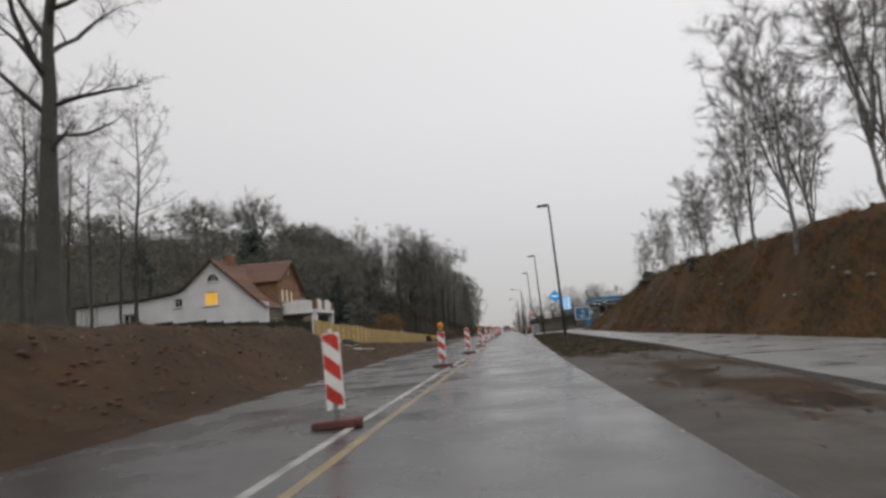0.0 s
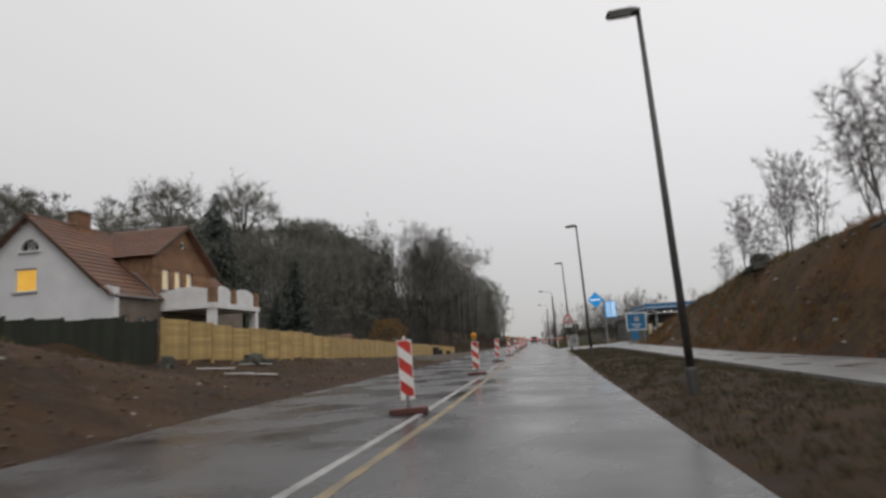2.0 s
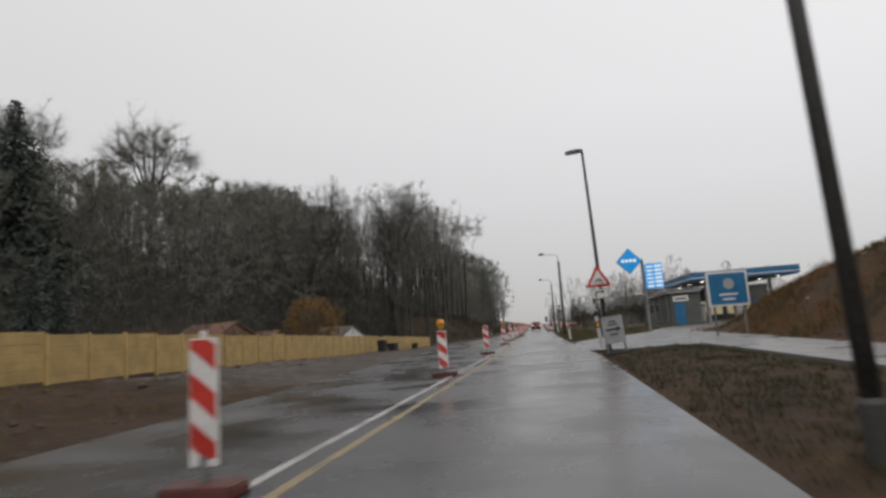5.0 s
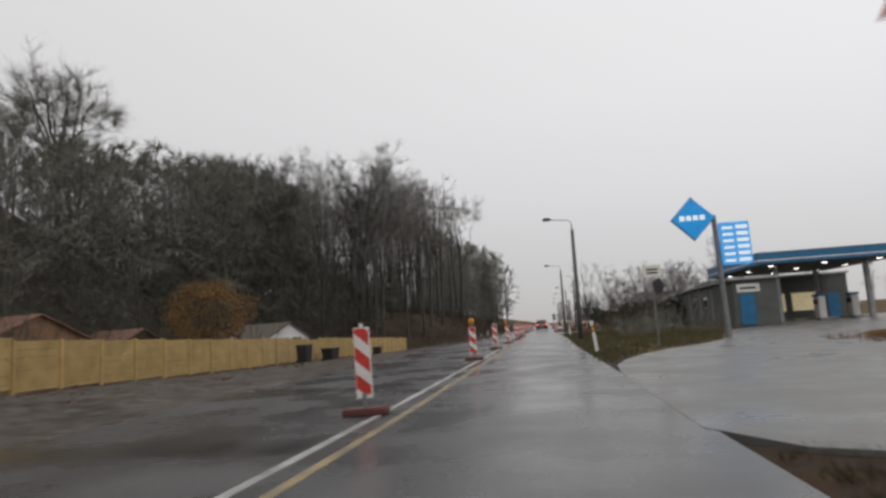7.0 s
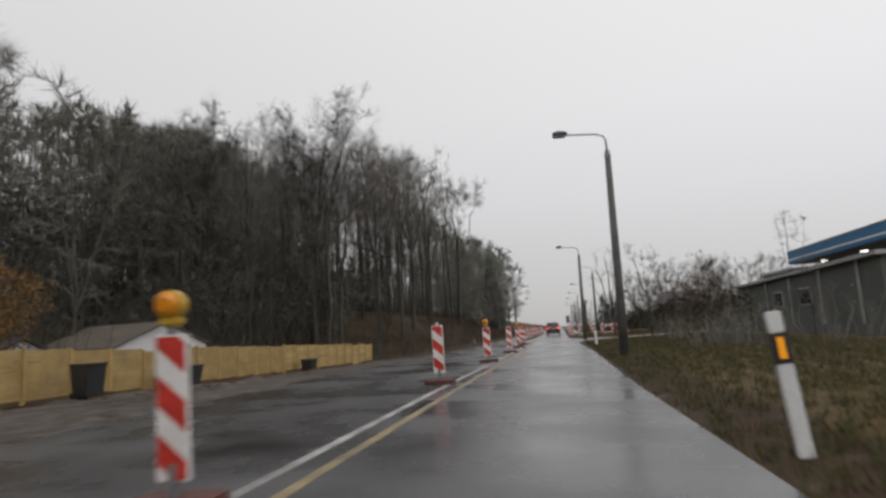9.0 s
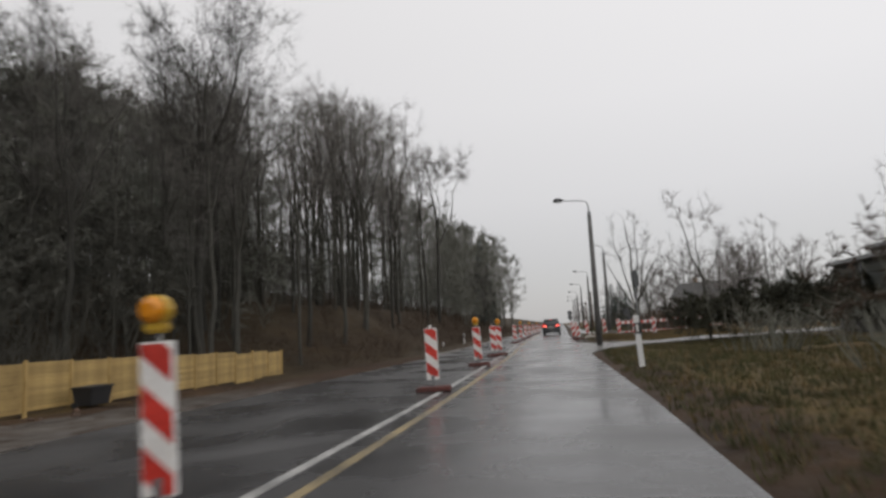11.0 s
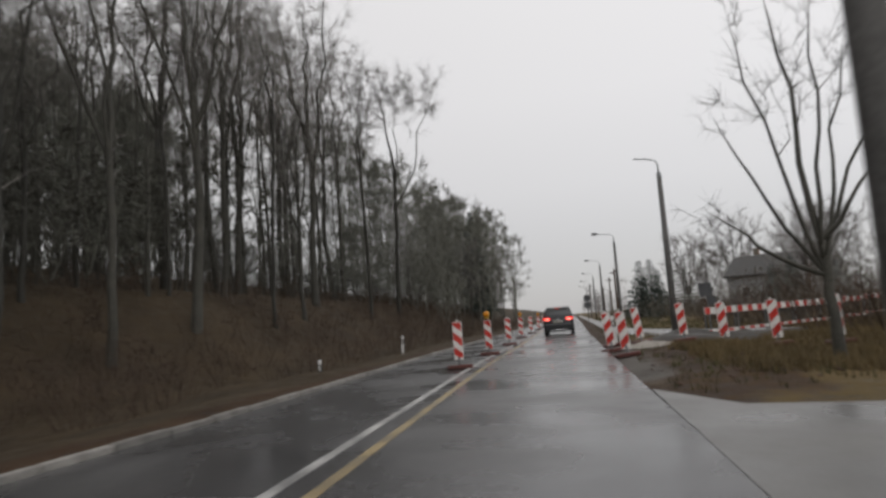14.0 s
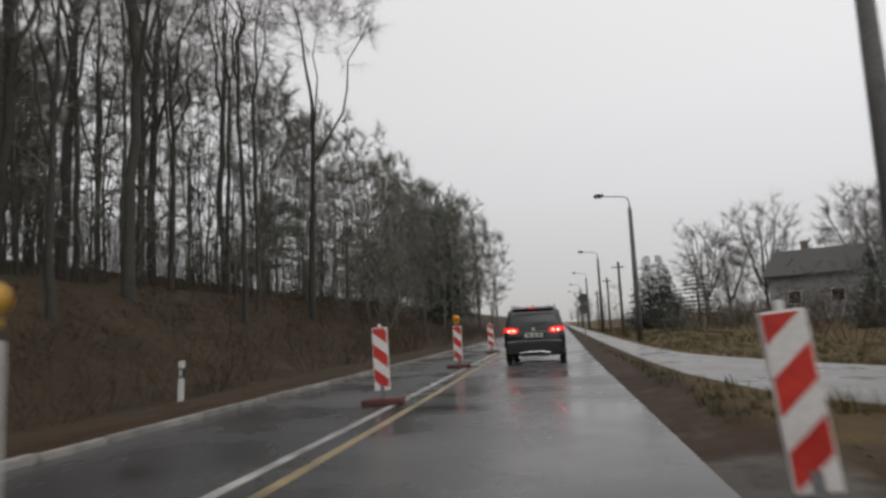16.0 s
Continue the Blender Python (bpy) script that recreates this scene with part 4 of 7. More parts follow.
# pale twigs stand for the mist in front of this ash
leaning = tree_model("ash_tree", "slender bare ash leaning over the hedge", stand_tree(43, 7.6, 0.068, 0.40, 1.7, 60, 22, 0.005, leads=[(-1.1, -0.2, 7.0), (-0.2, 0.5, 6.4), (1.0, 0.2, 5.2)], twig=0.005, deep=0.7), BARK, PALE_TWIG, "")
set_first(leaning, 7.6, 136.6, 1.0, 0)
for x, y, s, a in [(14.5, 150, 0.75, 60), (15.0, 160, 0.75, 130), (17.0, 163, 0.8, 200), (21, 192, 0.62, 70), (31, 201, 0.8, 150),
                   (30, 226, 0.95, 310), (24, 240, 0.8, 45), (13, 252, 0.6, 100), (34, 214, 0.95, 190), (24, 158, 0.7, 240), (29, 176, 0.85, 300), (8.5, 272, 0.5, 10), (10, 290, 0.55, 80), (9.5, 310, 0.6, 200),
                   (7.0, 330, 0.6, 250), (12.0, 118.5, 0.4, 280), (18, 133, 0.55, 330), (22, 140, 0.6, 50), (26, 132, 0.65, 140)]:
    plant(tall_right, x, y, s, a)
# far poplars: their pale twigs stand for haze along the road
for i in range(12):
    y = 199 + i * 8.2 + rng.uniform(-1.5, 1.5)
    plant(tall_right, -12.0 - rng.uniform(0, 7), y, wood_scale(-14, y, 15) * rng.uniform(0.82, 1.0), rng.uniform(0, 360), label="bare poplar with haze-paled twigs at the far end of the wood")
broad = tree_model("oak_tree", "broad bare oak spreading above the edge of the wood", grow_tree(53, 21, 0.40, 0.46, 0.26, 20, 8, 7, 13, 0.7, 0.011, fork=6, crook=0.04, fork_rise=(0.8, 1.3)), BARK, BARK, "")
set_first(broad, -20.6, 140.6, 0.96, 0)
plant(broad, -29.0, 137.0, 0.84, 130)
veteran = tree_model("lone_tree", "broad bare domed crown rising above the wooded hill", stand_tree(51, 21, 0.40, 0.50, 8.2, 330, 22, 0.014, 8, twig=0.03, shell=0.5), BARK, HILL_WOOD, "crowns above the hill")
veteran.matrix_basis = Matrix.Translation((-54.9, 133, 14.0)) @ pose(0, 0, 0)
plant(veteran, -56.7, 110, 0.74, 120, z=14.7)
plant(veteran, -47, 158, 0.6, 220, z=15.0)
plant(veteran, -50, 176, 0.66, 300, z=18.5)


def wood_stuff(name, label, models, places, material):
    """Many trees of a wood as one object."""
    vs, fs, n = [], [], 0
    for x, y, z, s, a, k in places:
        v, f = models[k]
        c, d = math.cos(a), math.sin(a)
        p = np.stack([(v[:, 0] * c - v[:, 1] * d) * s + x, (v[:, 0] * d + v[:, 1] * c) * s + y, v[:, 2] * s + z], 1)
        vs.append(p), fs.append(f + n)
        n += len(p)
    me = array_mesh(name, np.vstack(vs), np.vstack(fs), material)
    return tagged(new(name, me), label, "woodland", kind="stuff")


def merged(arrays):
    (v1, f1), (v2, f2) = arrays
    return np.vstack([v1, v2]), np.vstack([f1, f2 + len(v1)])


far_trees = [stand_tree(60 + i, 14 + i, 0.13, 0.30, 3.5 + 0.25 * i, 32, 20, 0.025, 3, twig=0.016, deep=0.84, sides=4) for i in range(4)]
end_trees = [stand_tree(80 + i, 14 + i, 0.12, 0.34, 3.3 + 0.25 * i, 38, 30, 0.0125, 3, twig=0.014, deep=0.86, sides=4) for i in range(4)]
end_models = [merged(q) for q in end_trees]
low_models = [domed_tree(66 + i, 6.0, 0.05, 2.4, 0.04, 5, 24, 16, 0.012, 0.021)[1] for i in range(3)]
inner_models = [merged(grow_tree(70 + i, 25, 0.15, 0.42, 0.11, 11, 5, 5, 3, 1.0, 0.015, rough=True, crook=0.05)) for i in range(3)]


def hill_top(x, y):
    """The height of the hillside wood's canopy, at 54 m from the road and nearer by."""
    return float(along(y, [(20, 19), (60, 19.5), (80, 20.6), (100, 25.0), (150, 31.0), (190, 36.5), (240, 34), (300, 30)])) * 0.94 * (0.40 + 0.60 * min(1.25, (-x - 10) / 44))


places = []
for i in range(85):
    x, y = -44 - 30 * rng.uniform(0, 1), rng.uniform(26, 80)
    k = int(rng.integers(0, 4))
    z = float(height(x, y)) - 0.3
    places.append((x, y, z, float(np.clip((hill_top(x, y) - z) / (14 + k), 0.35, 1.9)) * rng.uniform(0.85, 1.08), rng.uniform(0, 6.28), k))
for i in range(330):
    y = 64 + 150 * rng.uniform(0, 1) ** 1.1 if i < 285 else rng.uniform(20, 66)
    x = -25 - 46 * rng.uniform(0, 1) ** 1.1 - (5 if y < 95 else 0)
    if y < 66:
        x -= 20
    if y > 136 and x > -30:
        x -= 14
    if y > 156 and x > -46:
        x -= 16
    if 62 < y < 93 and abs(x + 25.8 + 0.59 * (y - 70)) < 5.5:
        continue
    k = int(rng.integers(0, 4))
    z = float(height(x, y)) - 0.3
    s = np.clip((hill_top(x, y) - z) / (14 + k), 0.35, 1.9) * rng.uniform(0.90, 1.12)
    if (abs(y - 131) < 16 or abs(y - 108) < 10) and -68 < x < -36:
        s *= 0.93
    places.append((x, y, z, s, rng.uniform(0, 6.28), k))
for i in range(60):
    x, y = rng.uniform(-58, -33), rng.uniform(80, 132)
    k = int(rng.integers(0, 4))
    z = float(height(x, y)) - 0.3
    places.append((x, y, z, float(np.clip((hill_top(x, y) - z) / (14 + k), 0.35, 1.9)) * rng.uniform(0.74, 0.96), rng.uniform(0, 6.28), k))
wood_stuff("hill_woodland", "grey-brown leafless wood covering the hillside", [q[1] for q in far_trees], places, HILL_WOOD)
# trunks lighter than bark, so that haze is painted into them
wood_stuff("hill_trunks", "trunks of the hillside wood, paled for haze", [q[0] for q in far_trees], places, BRUSH)
places = []
for i in range(200):
    y = 66 + 70 * rng.uniform(0, 1)
    x = -25 - 20 * rng.uniform(0, 1) ** 1.4
    places.append((x, y, float(height(x, y)) - 0.2, rng.uniform(0.7, 1.35), rng.uniform(0, 6.28), int(rng.integers(0, 3))))
# darker than the growth above it: a fog gradient laid into the colours
wood_stuff("hill_foot_thicket", "thicket at the foot of the wooded hill, darker than the haze-toned wood", low_models, places, BRUSH)
places = []
for i in range(120):
    y = 24 + 50 * rng.uniform(0, 1)
    x = -39 - 26 * rng.uniform(0, 1)
    places.append((x, y, float(height(x, y)) - 0.2, rng.uniform(1.0, 1.8), rng.uniform(0, 6.28), int(rng.integers(0, 3))))
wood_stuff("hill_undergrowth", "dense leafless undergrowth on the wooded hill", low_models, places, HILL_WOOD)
places = []
for i in range(64):
    y = 126 + 62 * rng.uniform(0, 1) ** 1.4
    x = -18 - rng.uniform(0, 32) - max(0, 150 - y) * 0.25
    places.append((x, y, float(height(x, y)) - 0.3, wood_scale(x, y, 25) * rng.uniform(0.78, 1.0), rng.uniform(0, 6.28), int(rng.integers(0, 3))))
under = []
for i in range(110):
    y = 127 + 78 * rng.uniform(0, 1)
    x = -19.0 - 24 * rng.uniform(0, 1) - max(0, 146 - y) * 0.25
    under.append((x, y, float(height(x, y)) - 0.3, rng.uniform(0.8, 1.6), rng.uniform(0, 6.28), int(rng.integers(0, 3))))
# undergrowth in the haze-pale colour; the thicket where the wood begins stays darker
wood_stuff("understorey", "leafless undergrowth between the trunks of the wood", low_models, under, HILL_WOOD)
under = []
for i in range(150):
    y = 124 + 42 * rng.uniform(0, 1)
    x = -19.0 - 20 * rng.uniform(0, 1) - max(0, 146 - y) * 0.2
    under.append((x, y, float(height(x, y)) - 0.3, rng.uniform(0.9, 1.8), rng.uniform(0, 6.28), int(rng.integers(0, 3))))
wood_stuff("wood_thicket", "dark thicket where the wood begins", low_models, under, BRUSH)
edge = []
for i in range(100):
    y = 141 + 70 * rng.uniform(0, 1)
    x = -11.5 - 8.0 * rng.uniform(0, 1) ** 0.7 - max(0, 148 - y) * 0.5
    edge.append((x, y, float(height(x, y)) - 0.2, rng.uniform(0.2, 0.42), rng.uniform(0, 6.28), int(rng.integers(0, 3))))
wood_stuff("bank_brambles", "reddish brown brambles at the feet of the trees", low_models, edge, BRAMBLE)
# brushwood colour instead of bark: haze between the trunks is painted in
wood_stuff("inner_woodland", "slender leafless trunks deep in the wood, paled for haze", inner_models, places, BRUSH)
places = []
for i in range(105):
    y = 197 + 120 * rng.uniform(0, 1) ** 1.3
    x = -12.0 - rng.uniform(0, 20) - (4 if y < 206 else 0)
    k = int(rng.integers(0, 4))
    places.append((x, y, float(height(x, y)) - 0.3, wood_scale(x, y, 14 + k) * rng.uniform(0.72, 0.98), rng.uniform(0, 6.28), k))
fill = []
for i in range(58):
    y = 136 + 66 * rng.uniform(0, 1)
    x = -29 - 26 * rng.uniform(0, 1) - max(0, 150 - y) * 0.2
    fill.append((x, y, float(height(x, y)) - 0.3, wood_scale(x, y, 15.5) * rng.uniform(0.38, 0.66), rng.uniform(0, 6.28), int(rng.integers(0, 4))))
# inner trees get the pale hill colour in place of haze
wood_stuff("wood_depths", "leafless trees deep inside the wood, paled for haze", end_models, fill, HILL_WOOD)
foot = []
for i in range(90):
    y = 193 + 60 * rng.uniform(0, 1)
    x = -12.5 - rng.uniform(0, 11) - (2.5 if y < 200 else 0)
    foot.append((x, y, float(height(x, y)) - 0.2, rng.uniform(0.8, 1.7), rng.uniform(0, 6.28), int(rng.integers(0, 3))))
wood_stuff("wood_end_bushes", "tall leafless bushes below the trees where the wood ends", low_models, foot, HILL_WOOD)
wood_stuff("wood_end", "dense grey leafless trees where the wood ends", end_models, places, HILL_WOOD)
places = []
for i in range(28):
    y = rng.uniform(190, 480)
    x = 16 + rng.uniform(0, 70) + (0 if y > 240 else 8)
    places.append((x, y, float(height(x, y)) - 0.3, rng.uniform(0.5, 0.8), rng.uniform(0, 6.28), int(rng.integers(0, 4))))
for i in range(24):
    y = rng.uniform(300, 520)
    places.append((rng.uniform(5, 14), y, -0.3, rng.uniform(0.4, 0.62), rng.uniform(0, 6.28), int(rng.integers(0, 4))))
# distance haze is painted on through the pale twig colour
wood_stuff("distant_woodland", "leafless trees along the distant road, greyed for haze", end_models, places, PALE_TWIG)


bushes = [(4.9, 109.0, 0.50), (5.9, 111.5, 0.58), (7.0, 113.5, 0.56), (5.2, 114.5, 0.48), (6.6, 117.5, 0.52), (8.2, 119.5, 0.6), (9.4, 122.0, 0.6), (7.4, 122.8, 0.5), (10.6, 124.5, 0.62)]
wood_stuff("verge_bushes", "dense dark leafless bushes on the grass beside the drive", low_models, [(x, y, ground_z(x, y) - 0.1, s, 2.1 * i, i % 3) for i, (x, y, s) in enumerate(bushes)], BRAMBLE)
hedge_models = [domed_tree(75 + i, 3.0, 0.04, 1.5, 0.03, 6, 60, 42, 0.010, 0.022)[1] for i in range(2)]
hedge = [(6.6 + 0.52 * i + rng.uniform(-0.3, 0.3), 134.8 + 0.24 * i + rng.uniform(-0.9, 1.4), rng.uniform(0.78, 0.98) + 0.014 * i) for i in range(34)]
wood_stuff("drive_hedge", "dark dense leafless hedge beside the side drive", hedge_models, [(x, y, ground_z(x, y) - 0.1, s, 1.7 * i, i % 2) for i, (x, y, s) in enumerate(hedge)], HEDGE)
screen = [(11.5 + rng.uniform(0, 18), rng.uniform(172, 203), rng.uniform(0.45, 0.85)) for i in range(46)]
wood_stuff("garden_hedge", "grey-brown leafless bushes in front of the pale house", low_models, [(x, y, float(height(x, y)) - 0.1, s, 1.3 * i, i % 3) for i, (x, y, s) in enumerate(screen)], TWIG)


def shrub_stuff(name, label, centres, stems, tall, spread, material, seed, thick=0.008):
    """Thickets of thin stems as one object."""
    g = np.random.default_rng(seed)
    lim = Limbs()
    for cx, cy, s in centres:
        z = ground_z(cx, cy) - 0.05
        for _ in range(stems):
            a, r = g.uniform(0, 6.28), spread * s * math.sqrt(g.uniform(0, 1))
            h = tall * s * g.uniform(0.5, 1.1)
            p0 = np.array([cx + math.cos(a) * r * 0.5, cy + math.sin(a) * r * 0.5, z])
            p1 = p0 + np.array([math.cos(a) * r * 0.5, math.sin(a) * r * 0.5, h * 0.6])
            p2 = p1 + np.array([g.normal(0, 0.3) * s, g.normal(0, 0.3) * s, h * 0.4])
            lim.tube([p0, p1, p2], np.array([thick, thick * 0.8, 0]), 3)
            for _ in range(3):
                q = p1 + (p2 - p1) * g.uniform(0, 0.8)
                lim.tube([q, q + np.array([g.normal(0, 0.35), g.normal(0, 0.35), g.uniform(0.1, 0.5)]) * s], np.array([thick * 0.7, 0]), 3)
    tagged(new(name, array_mesh(name, *lim.arrays(), material)), label, "undergrowth", kind="stuff")


centres = [(-9 - abs(rng.normal(0, 7)) - (8.5 if y < 143.5 else 0), y, rng.uniform(0.7, 1.6)) for y in rng.uniform(132, 250, 420)]
shrub_stuff("bramble_thicket", "reddish brown brambles and saplings on the wood's edge", centres, 12, 1.3, 1.1, BRAMBLE, 3, 0.009)
centres = [(-22 - rng.uniform(0, 24), y, rng.uniform(0.9, 1.7)) for y in 128 + 120 * rng.uniform(0, 1, 400) ** 1.5]
shrub_stuff("sapling_thicket", "dark saplings and brushwood between the trunks", centres, 10, 4.3, 2.0, BARK, 4, 0.022)
centres = [(-20 - rng.uniform(0, 30), y, rng.uniform(0.8, 1.5)) for y in rng.uniform(62, 132, 170)]
# takes the same darker step of the painted fog gradient
shrub_stuff("garden_scrub", "leafless garden scrub below the wooded hill", centres, 14, 3.0, 2.0, BRUSH, 5, 0.02)
centres = [(10.6 + rng.uniform(0.2, 7), y, rng.uniform(0.4, 0.9)) for y in rng.uniform(10, 92, 150)]
shrub_stuff("bank_scrub", "rusty dry stems on the earth bank", centres, 12, 0.9, 0.9, BRAMBLE, 6, 0.007)
centres = [(8 + rng.uniform(0, 26), y, rng.uniform(0.7, 1.5)) for y in rng.uniform(160, 300, 120)] + [(6.5 + rng.uniform(0, 5), y, rng.uniform(0.5, 1.0)) for y in rng.uniform(112, 130, 24)]
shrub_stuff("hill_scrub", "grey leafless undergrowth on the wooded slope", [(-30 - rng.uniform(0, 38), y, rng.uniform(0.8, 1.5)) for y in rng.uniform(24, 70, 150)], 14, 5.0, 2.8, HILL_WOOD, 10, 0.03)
shrub_stuff("hedge_scrub", "brown leafless hedge behind the verge", [(9 + rng.uniform(0, 16), y, rng.uniform(0.8, 1.4)) for y in rng.uniform(150, 232, 110)], 20, 2.2, 1.7, BRAMBLE, 9, 0.013)
shrub_stuff("roadside_scrub", "grey leafless bushes behind the verge", centres, 16, 2.4, 1.6, HILL_WOOD, 8, 0.014)


def conifer(name, label, tall, reach, whorls, per, seed, material, bare=0.06, droop=-0.25, narrow=1.0, group=""):
    """A conifer: a trunk and a crown of many small needle sprays on drooping boughs."""
    g = np.random.default_rng(seed)
    tree = thing(name, label, "tree", group=group)
    t = Limbs()
    t.tube([(0, 0, -0.3), (0, 0, tall * 0.5), (0.05, 0, tall)], np.array([0.018 * tall, 0.010 * tall, 0]), 7)
    part("trunk", array_mesh("trunk", *t.arrays(), BARK, True), BARK, tree)
    v, f = [], []
    for i in range(whorls):
        s = bare + (1 - bare) * i / whorls
        length = reach * (1 - s) ** narrow * g.uniform(0.75, 1.15) + 0.12
        for j in range(per):
            a = 6.28 * j / per + g.uniform(0, 6.28 / per) + i
            out = np.array([math.cos(a), math.sin(a), 0])
            side = np.array([-math.sin(a), math.cos(a), 0])
            reach_j = length * g.uniform(0.7, 1.15)
            sprays = max(4, int(reach_j * 7.5))
            for k in range(sprays):
                u = (k + g.uniform(0.2, 1)) / sprays
                p = np.array([0, 0, s * tall]) + out * reach_j * u + np.array([0, 0, droop * reach_j * u * (0.6 + 0.6 * u)]) + side * g.normal(0, 0.16 * reach_j * (0.4 + u * 0.4))
                w = g.uniform(0.10, 0.22) * (0.6 + 0.05 * tall) * (1.15 - 0.5 * s)
                d1 = unit(out + side * g.normal(0, 0.7) + [0, 0, g.uniform(-0.7, 0.2)]) * w * 1.5
                d2 = unit(np.cross(d1, g.normal(0, 1, 3))) * w * 0.5
                n = len(v)
                v += [p - d2, p + d2, p + d1 + d2 * 0.2, p + d1 * 0.6 - d2 * 1.1]
                f += [(n, n + 1, n + 2), (n, n + 2, n + 3)]
    part("crown", array_mesh("crown", v, f, material), material, tree, "dark green needle boughs")
    return tree


spruce = conifer("spruce_tree", "tall dark green spruce behind the house garden", 18.5, 6.6, 54, 12, 81, NEEDLE, 0.05, -0.26, 0.92)
spruce.matrix_basis = Matrix.Translation((-38.3, 91.5, 3.4))
plant(spruce, -43.4, 70, 0.62, 160)
cypress = conifer("cypress_tree", "narrow dark cypress in the garden", 6.8, 1.25, 50, 12, 82, NEEDLE, 0.02, 0.30, 0.60)
set_first(cypress, -18.5, 67.5, 1.0, 0)
plant(cypress, -19.6, 73.0, 0.62, 60)
plant(cypress, -21.0, 76.0, 0.7, 150)
plant(spruce, -22.0, 72.0, 0.30, 30)
plant(spruce, -25.0, 70.0, 0.36, 200)
fir = conifer("fir_tree", "slender fir standing among the bare trees", 18.0, 3.4, 46, 9, 84, NEEDLE, 0.10, -0.22, 0.85)
set_first(fir, -14.8, 234.6, 1.02, 20)
plant(fir, -15.5, 251, 0.85, 200)
pine = conifer("pine_tree", "tiered dark pine beyond the verge", 9.2, 3.4, 15, 10, 83, NEEDLE, 0.16, -0.04, 0.75)
set_first(pine, 17.7, 233.5, 1.0, 0)
yew = conifer("yew_tree", "dense dark green yew beyond the verge", 8.2, 2.7, 34, 11, 85, NEEDLE, 0.03, 0.05, 0.85, "evergreens beyond the verge")
set_first(yew, 9.8, 218.5, 0.95, 0)
plant(yew, 11.6, 222, 1.05, 70)
plant(yew, 13.2, 227, 0.9, 160)
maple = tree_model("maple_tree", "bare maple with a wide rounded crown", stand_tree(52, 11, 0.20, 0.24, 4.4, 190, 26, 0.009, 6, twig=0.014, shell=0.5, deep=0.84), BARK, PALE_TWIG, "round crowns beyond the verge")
set_first(maple, 17.0, 226, 1.05, 0)
for x, y, s, a in [(24.0, 228, 1.15, 80), (22.5, 197, 0.72, 210), (27.0, 203, 0.85, 40), (30.5, 213, 0.95, 300), (32, 222, 1.1, 150), (21, 232, 0.9, 30), (36, 205, 0.9, 220)]:
    plant(maple, x, y, s, a)
plant(yew, 17.2, 189, 0.55, 100)
plant(yew, 20.0, 193, 0.62, 190)
plant(yew, 22.8, 191, 0.5, 280)
plant(yew, 19.0, 160, 0.6, 240)
plant(yew, 23.5, 162, 0.66, 320)


def leafy_bush(name, label, wide, tall, count, seed, material, at):
    g = np.random.default_rng(seed)
    bush = thing(name, label, "bush", at=at)
    st = Limbs()
    for _ in range(26):
        a, r = g.uniform(0, 6.28), wide * 0.8 * g.uniform(0.1, 1)
        st.tube([(0, 0, -0.1), (math.cos(a) * r * 0.4, math.sin(a) * r * 0.4, tall * 0.5), (math.cos(a) * r, math.sin(a) * r, tall * g.uniform(0.7, 0.98))], np.array([0.03, 0.02, 0]), 4)
    part("branchwork", array_mesh("branchwork", *st.arrays(), BARK), BARK, bush)
    v, f = [], []
    for _ in range(count):
        d = unit(g.normal(0, 1, 3)) * g.uniform(0.35, 1.0) ** 0.5
        lump = (0.80 + 0.42 * noise.noise((d[0] * 2.2, d[1] * 2.2, d[2] * 2.2 + seed))) * (1.08 - 0.28 * max(d[2], 0))
        p = np.array([d[0] * wide * lump, d[1] * wide * lump, tall * 0.52 + d[2] * tall * 0.5 * lump])
        w = g.uniform(0.035, 0.085)
        d1, d2 = unit(g.normal(0, 1, 3)) * w, unit(g.normal(0, 1, 3)) * w
        n = len(v)
        v += [p - d1, p - d2 * 0.6, p + d1, p + d2 * 0.6]
        f.append((n, n + 1, n + 2, n + 3))
    part("foliage", array_mesh("foliage", v, f, material), material, bush, "rusty orange autumn leaves")
    return bush


leafy_bush("beech_bush", "round rusty orange bush behind the timber fence", 3.3, 6.2, 13000, 91, RUST_LEAF, Matrix.Translation((-20.6, 107, 0.0)))
leafy_bush("garden_bush", "small brownish bush behind the timber fence", 1.7, 2.6, 1800, 92, RUST_LEAF, Matrix.Translation((-22.0, 84, 0.4)))


def grass_stuff(name, label, count, area, tall, material, seed):
    """Blades of grass in tufts; area gives a place from two shares."""
    g = np.random.default_rng(seed)
    v = np.empty((count * 3, 3))
    tuft = None
    for i in range(count):
        if i % 9 == 0:
            x, y = area(g)
            tuft = (x, y, ground_z(x, y))
        a, h = g.uniform(0, 6.28), tall * g.uniform(0.4, 1.1)
        px, py = tuft[0] + g.normal(0, 0.07), tuft[1] + g.normal(0, 0.07)
        w = 0.012
        v[i * 3] = (px - math.cos(a) * w, py - math.sin(a) * w, tuft[2] - 0.03)
        v[i * 3 + 1] = (px + math.cos(a) * w, py + math.sin(a) * w, tuft[2] - 0.03)
        v[i * 3 + 2] = (px + g.normal(0, 0.35) * h, py + g.normal(0, 0.35) * h, tuft[2] + h)
    tagged(new(name, array_mesh(name, v, np.arange(count * 3).reshape(-1, 3), material)), label, "grass", kind="stuff")


def verge_spot(g):
    y = g.uniform(22, 76)
    lo = float(along(y, RIGHT_EDGE)) + 0.2
    return g.uniform(lo, float(along(y, PATH_NEAR)) - 0.15), y


